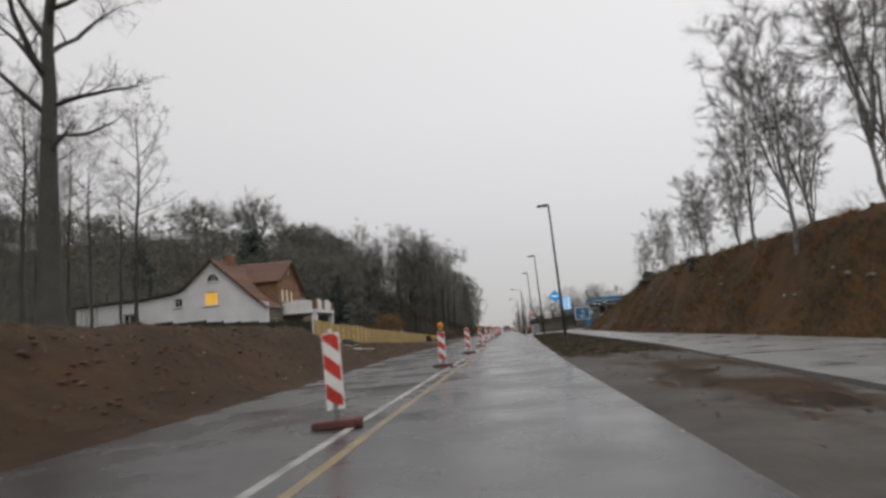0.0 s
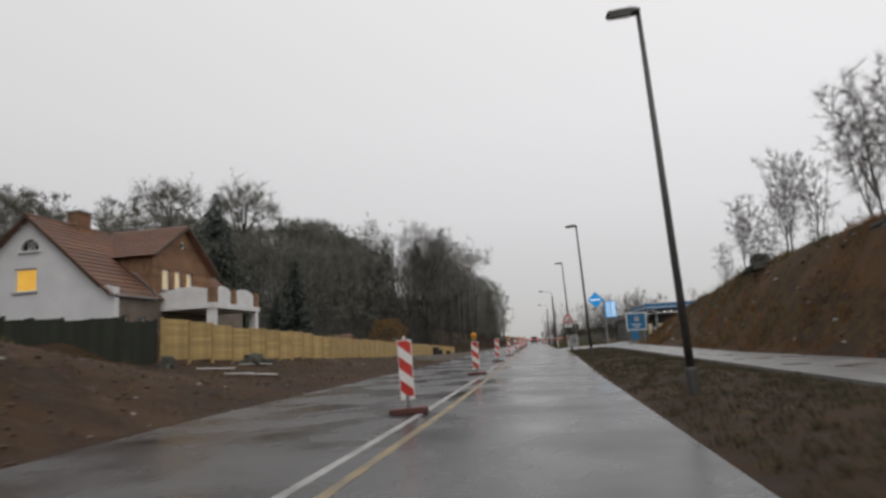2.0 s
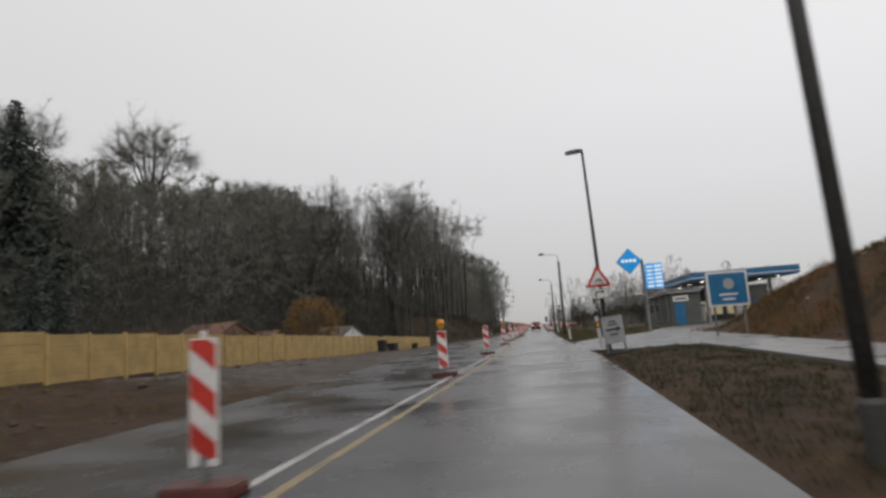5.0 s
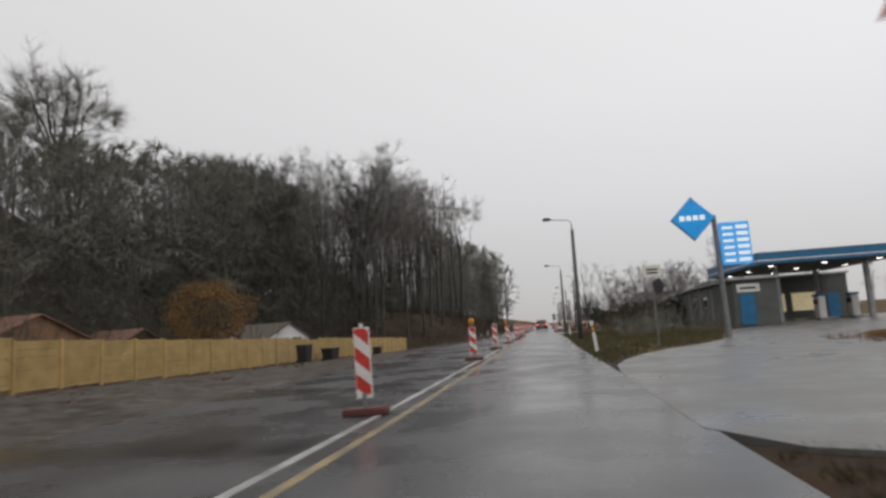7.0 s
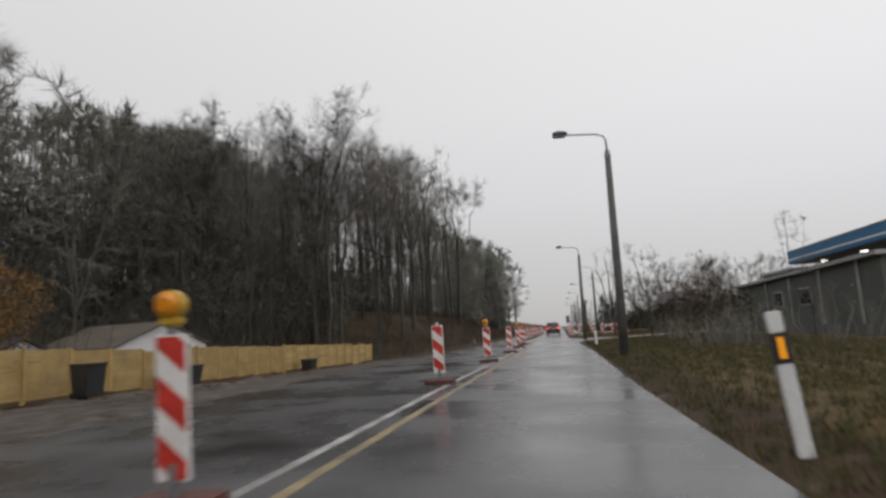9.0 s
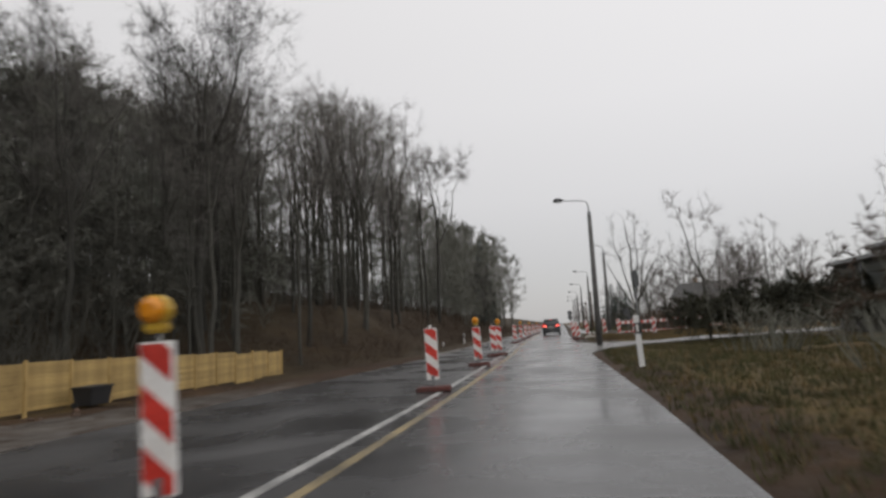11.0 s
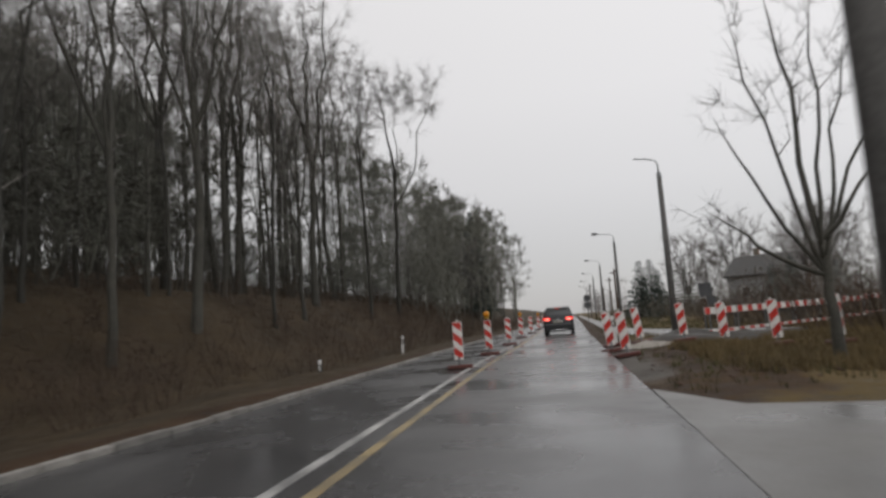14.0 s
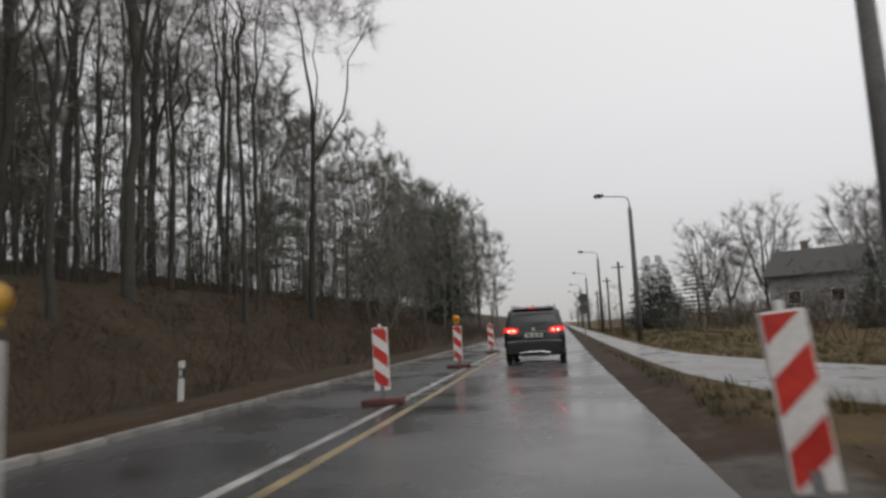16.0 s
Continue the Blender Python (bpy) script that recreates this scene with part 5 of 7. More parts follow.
def island_spot(g):
    while True:
        x, y = g.uniform(2.5, 12.5), g.uniform(88, 141)
        ahead = float(along(x, [(2.7, 87.5), (4.0, 91.2), (5.3, 93.8), (7.2, 96.6), (8.7, 99.8), (9.8, 103.8), (11.2, 109), (12.5, 112.5)]))
        beyond = float(along(x, [(2.3, 131.6), (3.0, 133.9), (4.1, 135.7), (6.2, 137.7), (9, 139.5), (12.5, 141)]))
        if ahead < y < beyond:
            return x, y


def far_verge_spot(g):
    y = g.uniform(143, 240)
    while True:
        x = g.uniform(2.3, 11.0)
        if 2 < x < 6.6 and 152.4 < y < 159.6:
            continue
        if y < 155 or x > float(along(y, FAR_PATH_FAR)) + 0.15 or (y < 182 and 2.1 < x < float(along(y, FAR_PATH_NEAR)) - 0.15):
            return x, y


def tree_spot(g):
    while True:
        x, y = g.uniform(3.4, 12.5), g.uniform(144.5, 166)
        if 2 < x < 6.6 and 152.4 < y < 159.6:
            continue
        if y < 156.5 or not float(along(y, FAR_PATH_NEAR)) - 0.2 < x < float(along(y, FAR_PATH_FAR)) + 0.2:
            return float(x), float(y)


def bank_spot(g):
    y = g.uniform(12, 94)
    return float(along(y, [(12, 11.0), (49, 9.9), (94, 10.6)])) + 5.0 * g.uniform(0, 1) ** 0.8, y


def bank_patch(g, seed, least):
    while True:
        x, y = bank_spot(g)
        if noise.noise((x * 0.35, y * 0.22, seed)) > least:
            return x, y


grass_stuff("bank_grass", "rusty dead grass and weeds on the cut bank", 30000, lambda g: bank_patch(g, 2.2, -0.12), 0.34, RUSTY_GRASS, 105)
grass_stuff("bank_straw", "straw-coloured dead grass on the cut bank", 16000, lambda g: bank_patch(g, 4.4, 0.12), 0.28, DRY_GRASS, 107)
grass_stuff("bank_turf", "dull olive weeds on the cut bank", 12000, lambda g: bank_patch(g, 9.1, 0.15), 0.26, GREEN_GRASS, 109)
grass_stuff("heap_weeds", "thin dead weeds on the spoil heap", 6000, lambda g: (float(g.uniform(-15, -7)), float(g.uniform(6, 66))), 0.20, DRY_GRASS, 106)
grass_stuff("verge_grass", "short sodden brown grass on the verge", 36000, verge_spot, 0.10, WET_GRASS, 101)
grass_stuff("island_grass", "yellowish winter grass beside the drives", 14000, island_spot, 0.16, DRY_GRASS, 102)
grass_stuff("island_green_grass", "dull green winter grass beside the drives", 56000, island_spot, 0.14, GREEN_GRASS, 103)
grass_stuff("far_verge_grass", "dull olive grass around the young tree", 22000, far_verge_spot, 0.18, GREEN_GRASS, 104)
grass_stuff("golden_grass", "golden dead grass around the young tree", 46000, tree_spot, 0.26, DRY_GRASS, 108)


def clod_stuff(name, label, count, area, size, material, seed):
    """Uneven lumps lying on the ground."""
    g = np.random.default_rng(seed)
    base = bmesh.new()
    bmesh.ops.create_icosphere(base, subdivisions=1, radius=1)
    bv = np.array([q.co[:] for q in base.verts])
    bf = np.array([[q.index for q in h.verts] for h in base.faces])
    base.free()
    vs, fs = [], []
    for i in range(count):
        x, y = area(g)
        s = size * g.uniform(0.35, 1.0) ** 1.6
        k = bv * (1 + g.normal(0, 0.16, (len(bv), 1))) * s * np.array([g.uniform(0.8, 1.4), g.uniform(0.8, 1.4), g.uniform(0.45, 0.8)])
        vs.append(k + np.array([x, y, ground_z(x, y) + s * 0.05]))
        fs.append(bf + i * len(bv))
    tagged(new(name, array_mesh(name, np.vstack(vs), np.vstack(fs), material)), label, "rubble", kind="stuff")


clod_stuff("soil_clods", "clods of dug brown earth on the spoil heap", 2600, lambda g: (float(g.uniform(-14, -6.6)), 5 + 56 * float(g.uniform(0, 1)) ** 1.2), 0.085, CLOD, 111)
clod_stuff("heap_stones", "pale stones and rubble in the dug earth", 130, lambda g: (float(g.uniform(-13.5, -6.4)), float(g.uniform(7, 58))), 0.065, SAND, 115)
clod_stuff("bank_stones", "pale stones lying in the cut bank", 60, lambda g: (float(g.uniform(10.6, 14)), float(g.uniform(22, 80))), 0.17, KERB, 116)
clod_stuff("mud_clods", "small clods of wet mud on the churned verge", 150, lambda g: (float(g.uniform(2.3, 5.2)), float(g.uniform(5, 25))), 0.05, CLOD, 117)
clod_stuff("bank_clods", "lumps of earth and stone on the cut bank", 420, lambda g: (float(g.uniform(10.4, 15)), float(g.uniform(15, 88))), 0.13, CLOD, 112)
clod_stuff("verge_rubble", "broken stone and earth beside the dug verge", 320, lambda g: (float(g.uniform(2.2, 7.5)), float(g.uniform(144, 158))), 0.07, CLOD, 113)
clod_stuff("fence_rubble", "lumps of earth along the foot of the fence", 260, lambda g: (float(g.uniform(-15.0, -9.5)), float(g.uniform(62, 138))), 0.13, CLOD, 114)


def heap(name, label, cx, cy, rx, ry, tall, material, seed):
    """A low uneven heap of loose material."""
    verts, faces, n, m = [], [], 28, 9
    for j in range(m + 1):
        for i in range(n):
            a, r = 6.2832 * i / n, j / m
            edge = 1 + 0.22 * noise.noise((math.cos(a) * 1.5, math.sin(a) * 1.5, seed)) + 0.10 * noise.noise((math.cos(a) * 5, math.sin(a) * 5, seed + 3))
            x, y = cx + math.cos(a) * rx * r * edge, cy + math.sin(a) * ry * r * edge
            verts.append((x, y, ground_z(x, y) - 0.05 + (tall + 0.05) * (1 - r ** 1.7) * (1 + 0.5 * noise.noise((x * 1.6, y * 1.6, seed + 7)))))
    faces = [(j * n + i, j * n + (i + 1) % n, (j + 1) * n + (i + 1) % n, (j + 1) * n + i) for j in range(m) for i in range(n)]
    tagged(new(name, array_mesh(name, verts, faces, material, True)), label, "mound")


heap("sand_mound", "low spread of pale wet sand in the dug verge", 3.05, 154.4, 1.0, 1.7, 0.10, SAND, 2.0)
heap("soil_mound", "dark heap of dug soil in front of the footpath", 4.9, 157.3, 1.7, 1.9, 0.34, MUD, 5.0)
heap("soil_mound", "dark heap of dug soil beside the barrier", 6.6, 156.4, 1.5, 1.5, 0.28, MUD, 8.0)

# ---- roadworks ----
from mathutils.geometry import tessellate_polygon


def clip_band(u0, u1, low, drop, thick, top):
    """The part of a slanting band that lies on a board; u across, v up from 0 to top."""
    poly = [(u0, low + drop), (u1, low), (u1, low + thick), (u0, low + drop + thick)]
    for keep, edge in ((lambda q: q[1] >= 0, 0.0), (lambda q: q[1] <= top, top)):
        out = []
        for i, p in enumerate(poly):
            q = poly[(i + 1) % len(poly)]
            if keep(p):
                out.append(p)
            if keep(p) != keep(q):
                s = (edge - p[1]) / (q[1] - p[1])
                out.append((p[0] + s * (q[0] - p[0]), edge))
        poly = out
    return poly


def beacon_model(name, label, falls, lamp, group):
    """A guide board on a rubber foot. falls: +1 where the bands fall to the right, -1 to the left."""
    b = thing(name, label, "traffic beacon", group=group)
    foot = Form().prism([(-0.30, -0.20), (0.30, -0.20), (0.34, -0.10), (0.34, 0.10), (0.30, 0.20), (-0.30, 0.20), (-0.34, 0.10), (-0.34, -0.10)], "z", 0.0, 0.10)
    part("foot", foot, RUBBER_RED, b, "heavy dull red rubber foot", bevel=0.02)
    part("stem", Form().box(-0.03, 0.03, -0.03, 0.03, 0.09, 0.32), STEEL, b)
    up = 0.0 if lamp or falls < 0 else 0.08
    board = part("board", Form().box(-0.125, 0.125, -0.02, 0.02, 0.20 + 0.4 * up, 1.20 + up), SIGN_WHITE, b, "white reflective board", bevel=0.008)
    part("handle", Form().box(-0.025, 0.025, -0.015, 0.015, 1.198 + up, 1.26 + up), SIGN_WHITE, b, bevel=0.006)
    for low in (-0.43, -0.03, 0.37, 0.77) if falls > 0 else (-0.15, 0.25, 0.65, 1.05):
        poly = clip_band(-0.112, 0.112, low - 0.06, 0.19 * falls, 0.21, 0.97)
        if len(poly) < 3:
            continue
        for y0, y1 in ((-0.024, -0.019), (0.019, 0.024)):
            part("stripe", Form().prism([(u, v + 0.215 + up) for u, v in poly], "y", y0, y1), SIGN_RED, board, "red reflective stripe")
    if lamp:
        part("lamp_bracket", Form().box(-0.02, 0.02, -0.02, 0.02, 1.20, 1.27), BLACK, b)
        part("lamp_battery_case", Form().box(-0.075, 0.075, -0.055, 0.055, 1.255, 1.34), YELLOW_BODY, b, "yellow lamp case", bevel=0.02)
        part("lamp_housing", Form().tube([(0, -0.05, 1.41), (0, 0.05, 1.41)], [0.105, 0.105], 20), YELLOW_BODY, b, "round yellow lamp housing", bevel=0.012)
        for y0, y1 in ((-0.05, -0.10), (0.05, 0.10)):
            part("lamp_lens", Form().tube([(0, y0, 1.41), (0, (y0 + y1) / 2, 1.41), (0, y1, 1.41)], [0.092, 0.085, 0.05], 20), AMBER, b, "amber warning lens", smooth=False)
    return b


LEFT_GROUP, RIGHT_GROUP = "guide beacons between the lanes", "guide beacons beside the dug verge"
plain = beacon_model("guide_beacon", "red and white striped beacon on a rubber foot", 1, False, LEFT_GROUP)
lit = beacon_model("guide_beacon_with_lamp", "red and white striped beacon carrying an amber lamp", 1, True, LEFT_GROUP)
back = beacon_model("guide_beacon", "red and white beacon with stripes falling leftwards", -1, False, RIGHT_GROUP)
rows = [(8.41, -2.40, 0), (21.16, -2.27, 1), (31.45, -2.02, 0), (42.96, -1.91, 1), (55.55, -1.92, 0), (67.2, -1.75, 1), (79.12, -1.62, 0), (92.55, -1.63, 1), (102.07, -1.66, 0),
        (110.4, -1.56, 1), (118.59, -1.47, 0), (125.95, -1.57, 1), (131.76, -1.70, 0), (132.55, -1.60, 1), (149.65, -2.23, 0), (155.0, -2.15, 1), (162.04, -2.19, 0), (170.1, -2.29, 1),
        (179.0, -2.3, 0), (188.5, -2.3, 1), (198.0, -2.3, 0)]
g = np.random.default_rng(5)
used = set()
for y, x, k in rows:
    at = Matrix.Translation((x, y, 0)) @ pose(0, 0, 0, g.normal(0, 0.8), g.normal(-0.8, 0.8), g.normal(2, 4)) @ Matrix.Diagonal((1, 1, 0.95 if y > 105 and not k else 1.0, 1))
    if k not in used:
        used.add(k)
        (plain, lit)[k].matrix_basis = at
    else:
        copy_thing((plain, lit)[k], at)
first = True
for x, y, a, tilt in [(2.13, 150.9, -6, -6), (1.87, 153.2, 6, -6), (2.0, 156.2, -4, -5), (2.95, 155.2, 5, -8), (4.16, 154.2, -8, -4), (5.06, 152.9, 4, -3), (5.98, 151.2, -5, -4), (7.1, 150.3, 6, -2)]:
    at = Matrix.Translation((x, y, ground_z(x, y) + 0.01 if x > 1.8 else 0.0)) @ pose(0, 0, 0, 0, tilt, a)
    if first:
        back.matrix_basis, first = at, False
    else:
        copy_thing(back, at)


def barrier(x0, y0, x1, y1):
    """A red and white barrier fence between two points: two boards with raised red blocks, posts and feet."""
    ln = math.hypot(x1 - x0, y1 - y0)
    b = thing("barrier_fence", "red and white barrier fence around the dug verge", "barrier", Matrix.Translation((x0, y0, min(ground_z(x0, y0), ground_z(x1, y1)) + 0.02)) @ pose(0, 0, 0, 0, 0, math.degrees(math.atan2(y1 - y0, x1 - x0))), "barrier fences by the dug verge")
    for z0, z1 in ((0.86, 1.10), (0.18, 0.30)):
        rail = part("rail", Form().box(0, ln, -0.015, 0.015, z0, z1), SIGN_WHITE, b, bevel=0.006)
        n = max(2, int(ln / 0.5))
        for i in range(n):
            a = i * ln / n
            for y in ((-0.019, -0.014), (0.014, 0.019)):
                part("red_block", Form().box(a + 0.02, a + ln / n * 0.5, y[0], y[1], z0 + 0.01, z1 - 0.01), SIGN_RED, rail)
    for x in (0.06, ln - 0.06):
        part("post", Form().box(x - 0.025, x + 0.025, 0.02, 0.06, -0.02, 1.12), STEEL, b)
        part("foot", Form().box(x - 0.15, x + 0.15, -0.36, 0.36, -0.04, 0.07), TYRE, b, bevel=0.015)
    bars = Form()
    for i in range(int(ln / 0.14)):
        bars.box(0.14 * i + 0.06, 0.14 * i + 0.08, -0.008, 0.008, 0.28, 0.88)
    part("grille", bars, BLACK, b, "dark bars between the rails")


for i in range(7):
    barrier(5.4 + 1.45 * i, 157.2 + 2.6 * i * 0.55, 5.4 + 1.45 * i + 1.40, 157.2 + 2.6 * i * 0.55 + 1.38)

# kerb stones along the left edge
kerb = tagged(part("kerb", Form().box(-4.72, -4.60, 133, 135, -0.10, 0.05), KERB), "pale concrete kerb along the wood", "kerb", kind="structure")
stone = Form().box(-0.055, 0.055, -0.49, 0.49, -0.10, 0.085).mesh("kerb_stone", KERB, 0.015)
for i in range(84):
    y = 135.5 + i
    x0, x1 = float(along(y - 0.5, LEFT_EDGE)), float(along(y + 0.5, LEFT_EDGE))
    k = part("kerb_stone", stone, KERB, kerb, at=Matrix.Translation(((x0 + x1) / 2 + 0.02 + g.normal(0, 0.008), y, g.normal(0, 0.006))) @ pose(0, 0, 0, 0, 0, math.degrees(math.atan2(x0 - x1, 1.0))))


def delineator(x, y, reflex, lean, z=None):
    d = thing("delineator_post", "white plastic roadside post with a black band", "roadside post", Matrix.Translation((x, y, ground_z(x, y) - 0.02 if z is None else z)) @ pose(0, 0, 0, 0, lean, 0), "roadside posts")
    body = [(-0.06, -0.04), (0.06, -0.04), (0.05, 0.05), (-0.05, 0.05)]
    part("shaft", Form().prism(body, "z", -0.1, 0.62), WHITE_PAINT, d, bevel=0.008)
    band = part("band", Form().prism([(u * 1.02, v * 1.02) for u, v in body], "z", 0.62, 0.86), BLACK, d, "black diagonal band")
    part("cap", Form().prism(body, "z", 0.86, 1.03), WHITE_PAINT, d, bevel=0.01)
    part("reflector", Form().box(-0.025, 0.025, -0.052, -0.040, 0.66, 0.83), AMBER_REFLEX if reflex == "amber" else SIGN_WHITE, band, "amber reflector" if reflex == "amber" else "white reflector")


delineator(2.97, 73.5, "amber", -5, 0.28)
delineator(2.80, 93.9, "amber", -6, 0.10)
delineator(2.72, 121.0, "white", -2, 0.22)
delineator(2.25, 157.2, "white", -4, 0.0)
delineator(-8.2, 154.4, "white", 0, -0.8)
delineator(-8.4, 166.0, "white", 2)

# ---- street lamps ----
def straight_lamp(x, y, turn=0.0):
    s = thing("street_lamp", "grey steel street lamp with a flat head, leaning slightly", "street lamp", Matrix.Translation((x, y, ground_z(x, y) - 0.05)) @ pose(0, 0, 0, 0, -1.6, turn), "straight steel street lamps")
    part("base_collar", Form().tube([(0, 0, -0.1), (0, 0, 0.5), (0, 0, 0.55)], [0.10, 0.10, 0.075], 14), POLE_STEEL, s, bevel=0.01)
    part("pole", Form().tube([(0, 0, 0.5), (0, 0, 4.0), (0, 0, 7.36)], [0.075, 0.062, 0.045], 14), POLE_STEEL, s, smooth=True)
    part("arm", Form().tube([(0.02, 0, 7.36), (-0.12, 0, 7.40)], [0.03, 0.03], 10), POLE_STEEL, s)
    head = part("head", Form().prism([(-0.62, 7.36), (-0.60, 7.45), (-0.15, 7.48), (0.03, 7.44), (0.03, 7.36)], "y", -0.11, 0.11), POLE_STEEL, s, "flat grey lamp head", bevel=0.02)
    part("diffuser", Form().box(-0.58, -0.16, -0.09, 0.09, 7.342, 7.362), GREY_BOARD, head)


def curved_lamp(x, y, headless=False, turn=0.0, size=1.0):
    s = thing("street_lamp", "old concrete street lamp whose arm has lost its head" if headless else "old concrete street lamp with a curved steel arm", "street lamp",
              Matrix.Translation((x, y, ground_z(x, y) - 0.05)) @ pose(0, 0, 0, 0, 0.4, turn) @ Matrix.Diagonal((size, size, size, 1)), "old concrete street lamps")
    part("mast", Form().tube([(0, 0, -0.2), (0, 0, 3.0), (0, 0, 6.55)], [0.15, 0.125, 0.095], 12), CONCRETE_POST, s, smooth=True)
    part("mast_cap", Form().tube([(0, 0, 6.5), (0, 0, 6.72)], [0.105, 0.07], 12), STEEL, s)
    ln = 0.95 if headless else 1.30
    part("arm", Form().tube([(0, 0, 6.68), (-0.02, 0, 7.05), (-0.10, 0, 7.20), (-0.32, 0, 7.28), (-ln, 0, 7.36)], [0.032, 0.03, 0.028, 0.026, 0.024], 8), STEEL, s, smooth=True)
    if not headless:
        head = part("head", Form().prism([(-1.72, 7.34), (-1.70, 7.46), (-1.50, 7.50), (-1.24, 7.45), (-1.22, 7.36)], "y", -0.13, 0.13), DARK_BOARD, s, "dark box-shaped lamp head", bevel=0.02)
        part("diffuser", Form().box(-1.68, -1.30, -0.10, 0.10, 7.30, 7.345), GREY_BOARD, head, bevel=0.01)


for x, y in [(2.97, 32.3), (3.25, 55.7), (3.16, 72.95)]:
    straight_lamp(x, y, g.normal(0, 3))
for x, y, no_head in [(3.02, 109.85, False), (2.76, 137.7, False), (4.95, 161.1, True), (4.45, 184.0, False), (4.35, 209.3, False), (4.3, 234, False), (4.3, 259, False), (4.3, 284, False)]:
    curved_lamp(x, y, no_head, g.normal(0, 2), 1.055 if y < 115 or no_head else 1.0)
for x, y, h in [(5.6, 204, 6.0), (6.3, 226, 6.2), (6.6, 252, 6.0)]:
    p = thing("utility_pole", "weathered wooden utility pole behind the footpath", "utility pole", Matrix.Translation((x, y, ground_z(x, y) - 0.1)), "wooden utility poles")
    part("pole", Form().tube([(0, 0, 0), (0.03, 0, h)], [0.13, 0.09], 10), DARK_WOOD, p)
    part("crossbar", Form().box(-0.5, 0.5, -0.04, 0.04, h - 0.5, h - 0.4), DARK_WOOD, p)

# ---- signs on the right ----
warn = thing("warning_sign", "triangular red-bordered cyclist warning sign strapped to a lamp pole", "road sign", Matrix.Translation((3.10, 72.83, 0.0)) @ pose(0, 0, 0, 0, -1.6, 4))
for z in (2.52, 2.95):
    part("clamp", Form().box(-0.10, 0.10, 0.0, 0.09, z, z + 0.03), STEEL, warn)
tri_pts = [(-0.45, 2.33), (0.45, 2.33), (0.0, 3.11)]
plate_t = part("triangle_plate", Form().prism(tri_pts, "y", -0.01, 0.01), SIGN_RED, warn, "red triangular plate", bevel=0.004)
part("white_field", Form().prism([(-0.30, 2.42), (0.30, 2.42), (0.0, 2.93)], "y", -0.015, -0.009), SIGN_WHITE, plate_t)
for x in (-0.105, 0.105):
    rim = Form()
    rim.loft([[(x + r * math.cos(a), y, 2.50 + r * math.sin(a)) for r, y in ((0.065, -0.019), (0.065, -0.014), (0.048, -0.014), (0.048, -0.019))] for a in [6.2832 * k / 18 for k in range(19)]], caps=False)
    part("bicycle_wheel", rim, BLACK, plate_t, "black ring of the bicycle symbol")
for p, q in [((-0.105, 2.50), (-0.05, 2.59)), ((-0.05, 2.59), (0.07, 2.59)), ((0.105, 2.50), (0.06, 2.64)), ((-0.05, 2.59), (0.0, 2.50)), ((0.0, 2.50), (0.07, 2.59)), ((-0.065, 2.635), (-0.045, 2.59))]:
    u = Vector((q[1] - p[1], p[0] - q[0])).normalized() * 0.011
    part("bicycle_bar", Form().prism([(p[0] - u.x, p[1] - u.y), (q[0] - u.x, q[1] - u.y), (q[0] + u.x, q[1] + u.y), (p[0] + u.x, p[1] + u.y)], "y", -0.019, -0.014), BLACK, plate_t)
plate_w = part("extra_plate", Form().box(-0.30, 0.30, -0.01, 0.01, 1.92, 2.27), SIGN_WHITE, warn, "white plate with a bent arrow", bevel=0.004)
part("arrow", Form().prism([(-0.17, 1.97), (-0.125, 1.97), (-0.125, 2.125), (0.06, 2.125), (0.06, 2.085), (0.17, 2.148), (0.06, 2.21), (0.06, 2.17), (-0.17, 2.17)], "y", -0.015, -0.009), BLACK, plate_w, "black arrow bent towards the drive")
for x0, x1, z0, z1 in ((-0.29, 0.29, 1.93, 1.942), (-0.29, 0.29, 2.248, 2.26), (-0.29, -0.278, 1.942, 2.248), (0.278, 0.29, 1.942, 2.248)):
    part("border", Form().box(x0, x1, -0.014, -0.009, z0, z1), BLACK, plate_w)

info = thing("diversion_board", "grey diversion board with a black arrow, set low", "road sign", Matrix.Translation((3.42, 72.7, ground_z(3.42, 72.7) - 0.05)) @ pose(0, 0, 0, 0, -5, 6))
board = part("board", Form().box(-0.36, 0.36, -0.03, 0.03, 0.42, 1.36), GREY_BOARD, info, "weathered grey board", bevel=0.012)
part("arrow", Form().prism([(-0.26, 0.86), (0.10, 0.86), (0.10, 0.80), (0.28, 0.895), (0.10, 0.99), (0.10, 0.93), (-0.26, 0.93)], "y", -0.036, -0.029), BLACK, board, "black arrow")
for z, w in ((1.14, 0.12), (1.04, 0.16), (0.70, 0.14)):
    part("text_bar", Form().box(-w, w, -0.036, -0.029, z, z + 0.05), BLACK, board)
part("top_rail", Form().box(-0.40, 0.40, -0.04, 0.04, 1.355, 1.40), BLACK, info, bevel=0.008)
for x in (-0.30, 0.30):
    part("leg", Form().box(x - 0.03, x + 0.03, -0.02, 0.02, -0.1, 0.45), STEEL, info)
part("ballast", Form().box(-0.42, 0.42, -0.22, 0.22, -0.05, 0.12), TYRE, info, bevel=0.02)

parcel = thing("parcel_sign", "small cream sign above a dark round plate on a post", "sign", Matrix.Translation((5.0, 93.6, ground_z(5.0, 93.6) - 0.05)) @ pose(0, 0, 0, 0, 0, 8))
part("post", Form().tube([(0, 0.05, -0.1), (0, 0.05, 3.05)], [0.03, 0.03], 10), STEEL, parcel)
pboard = part("board", Form().box(-0.33, 0.33, -0.015, 0.015, 2.62, 3.05), PLATE, parcel, "cream board", bevel=0.006)
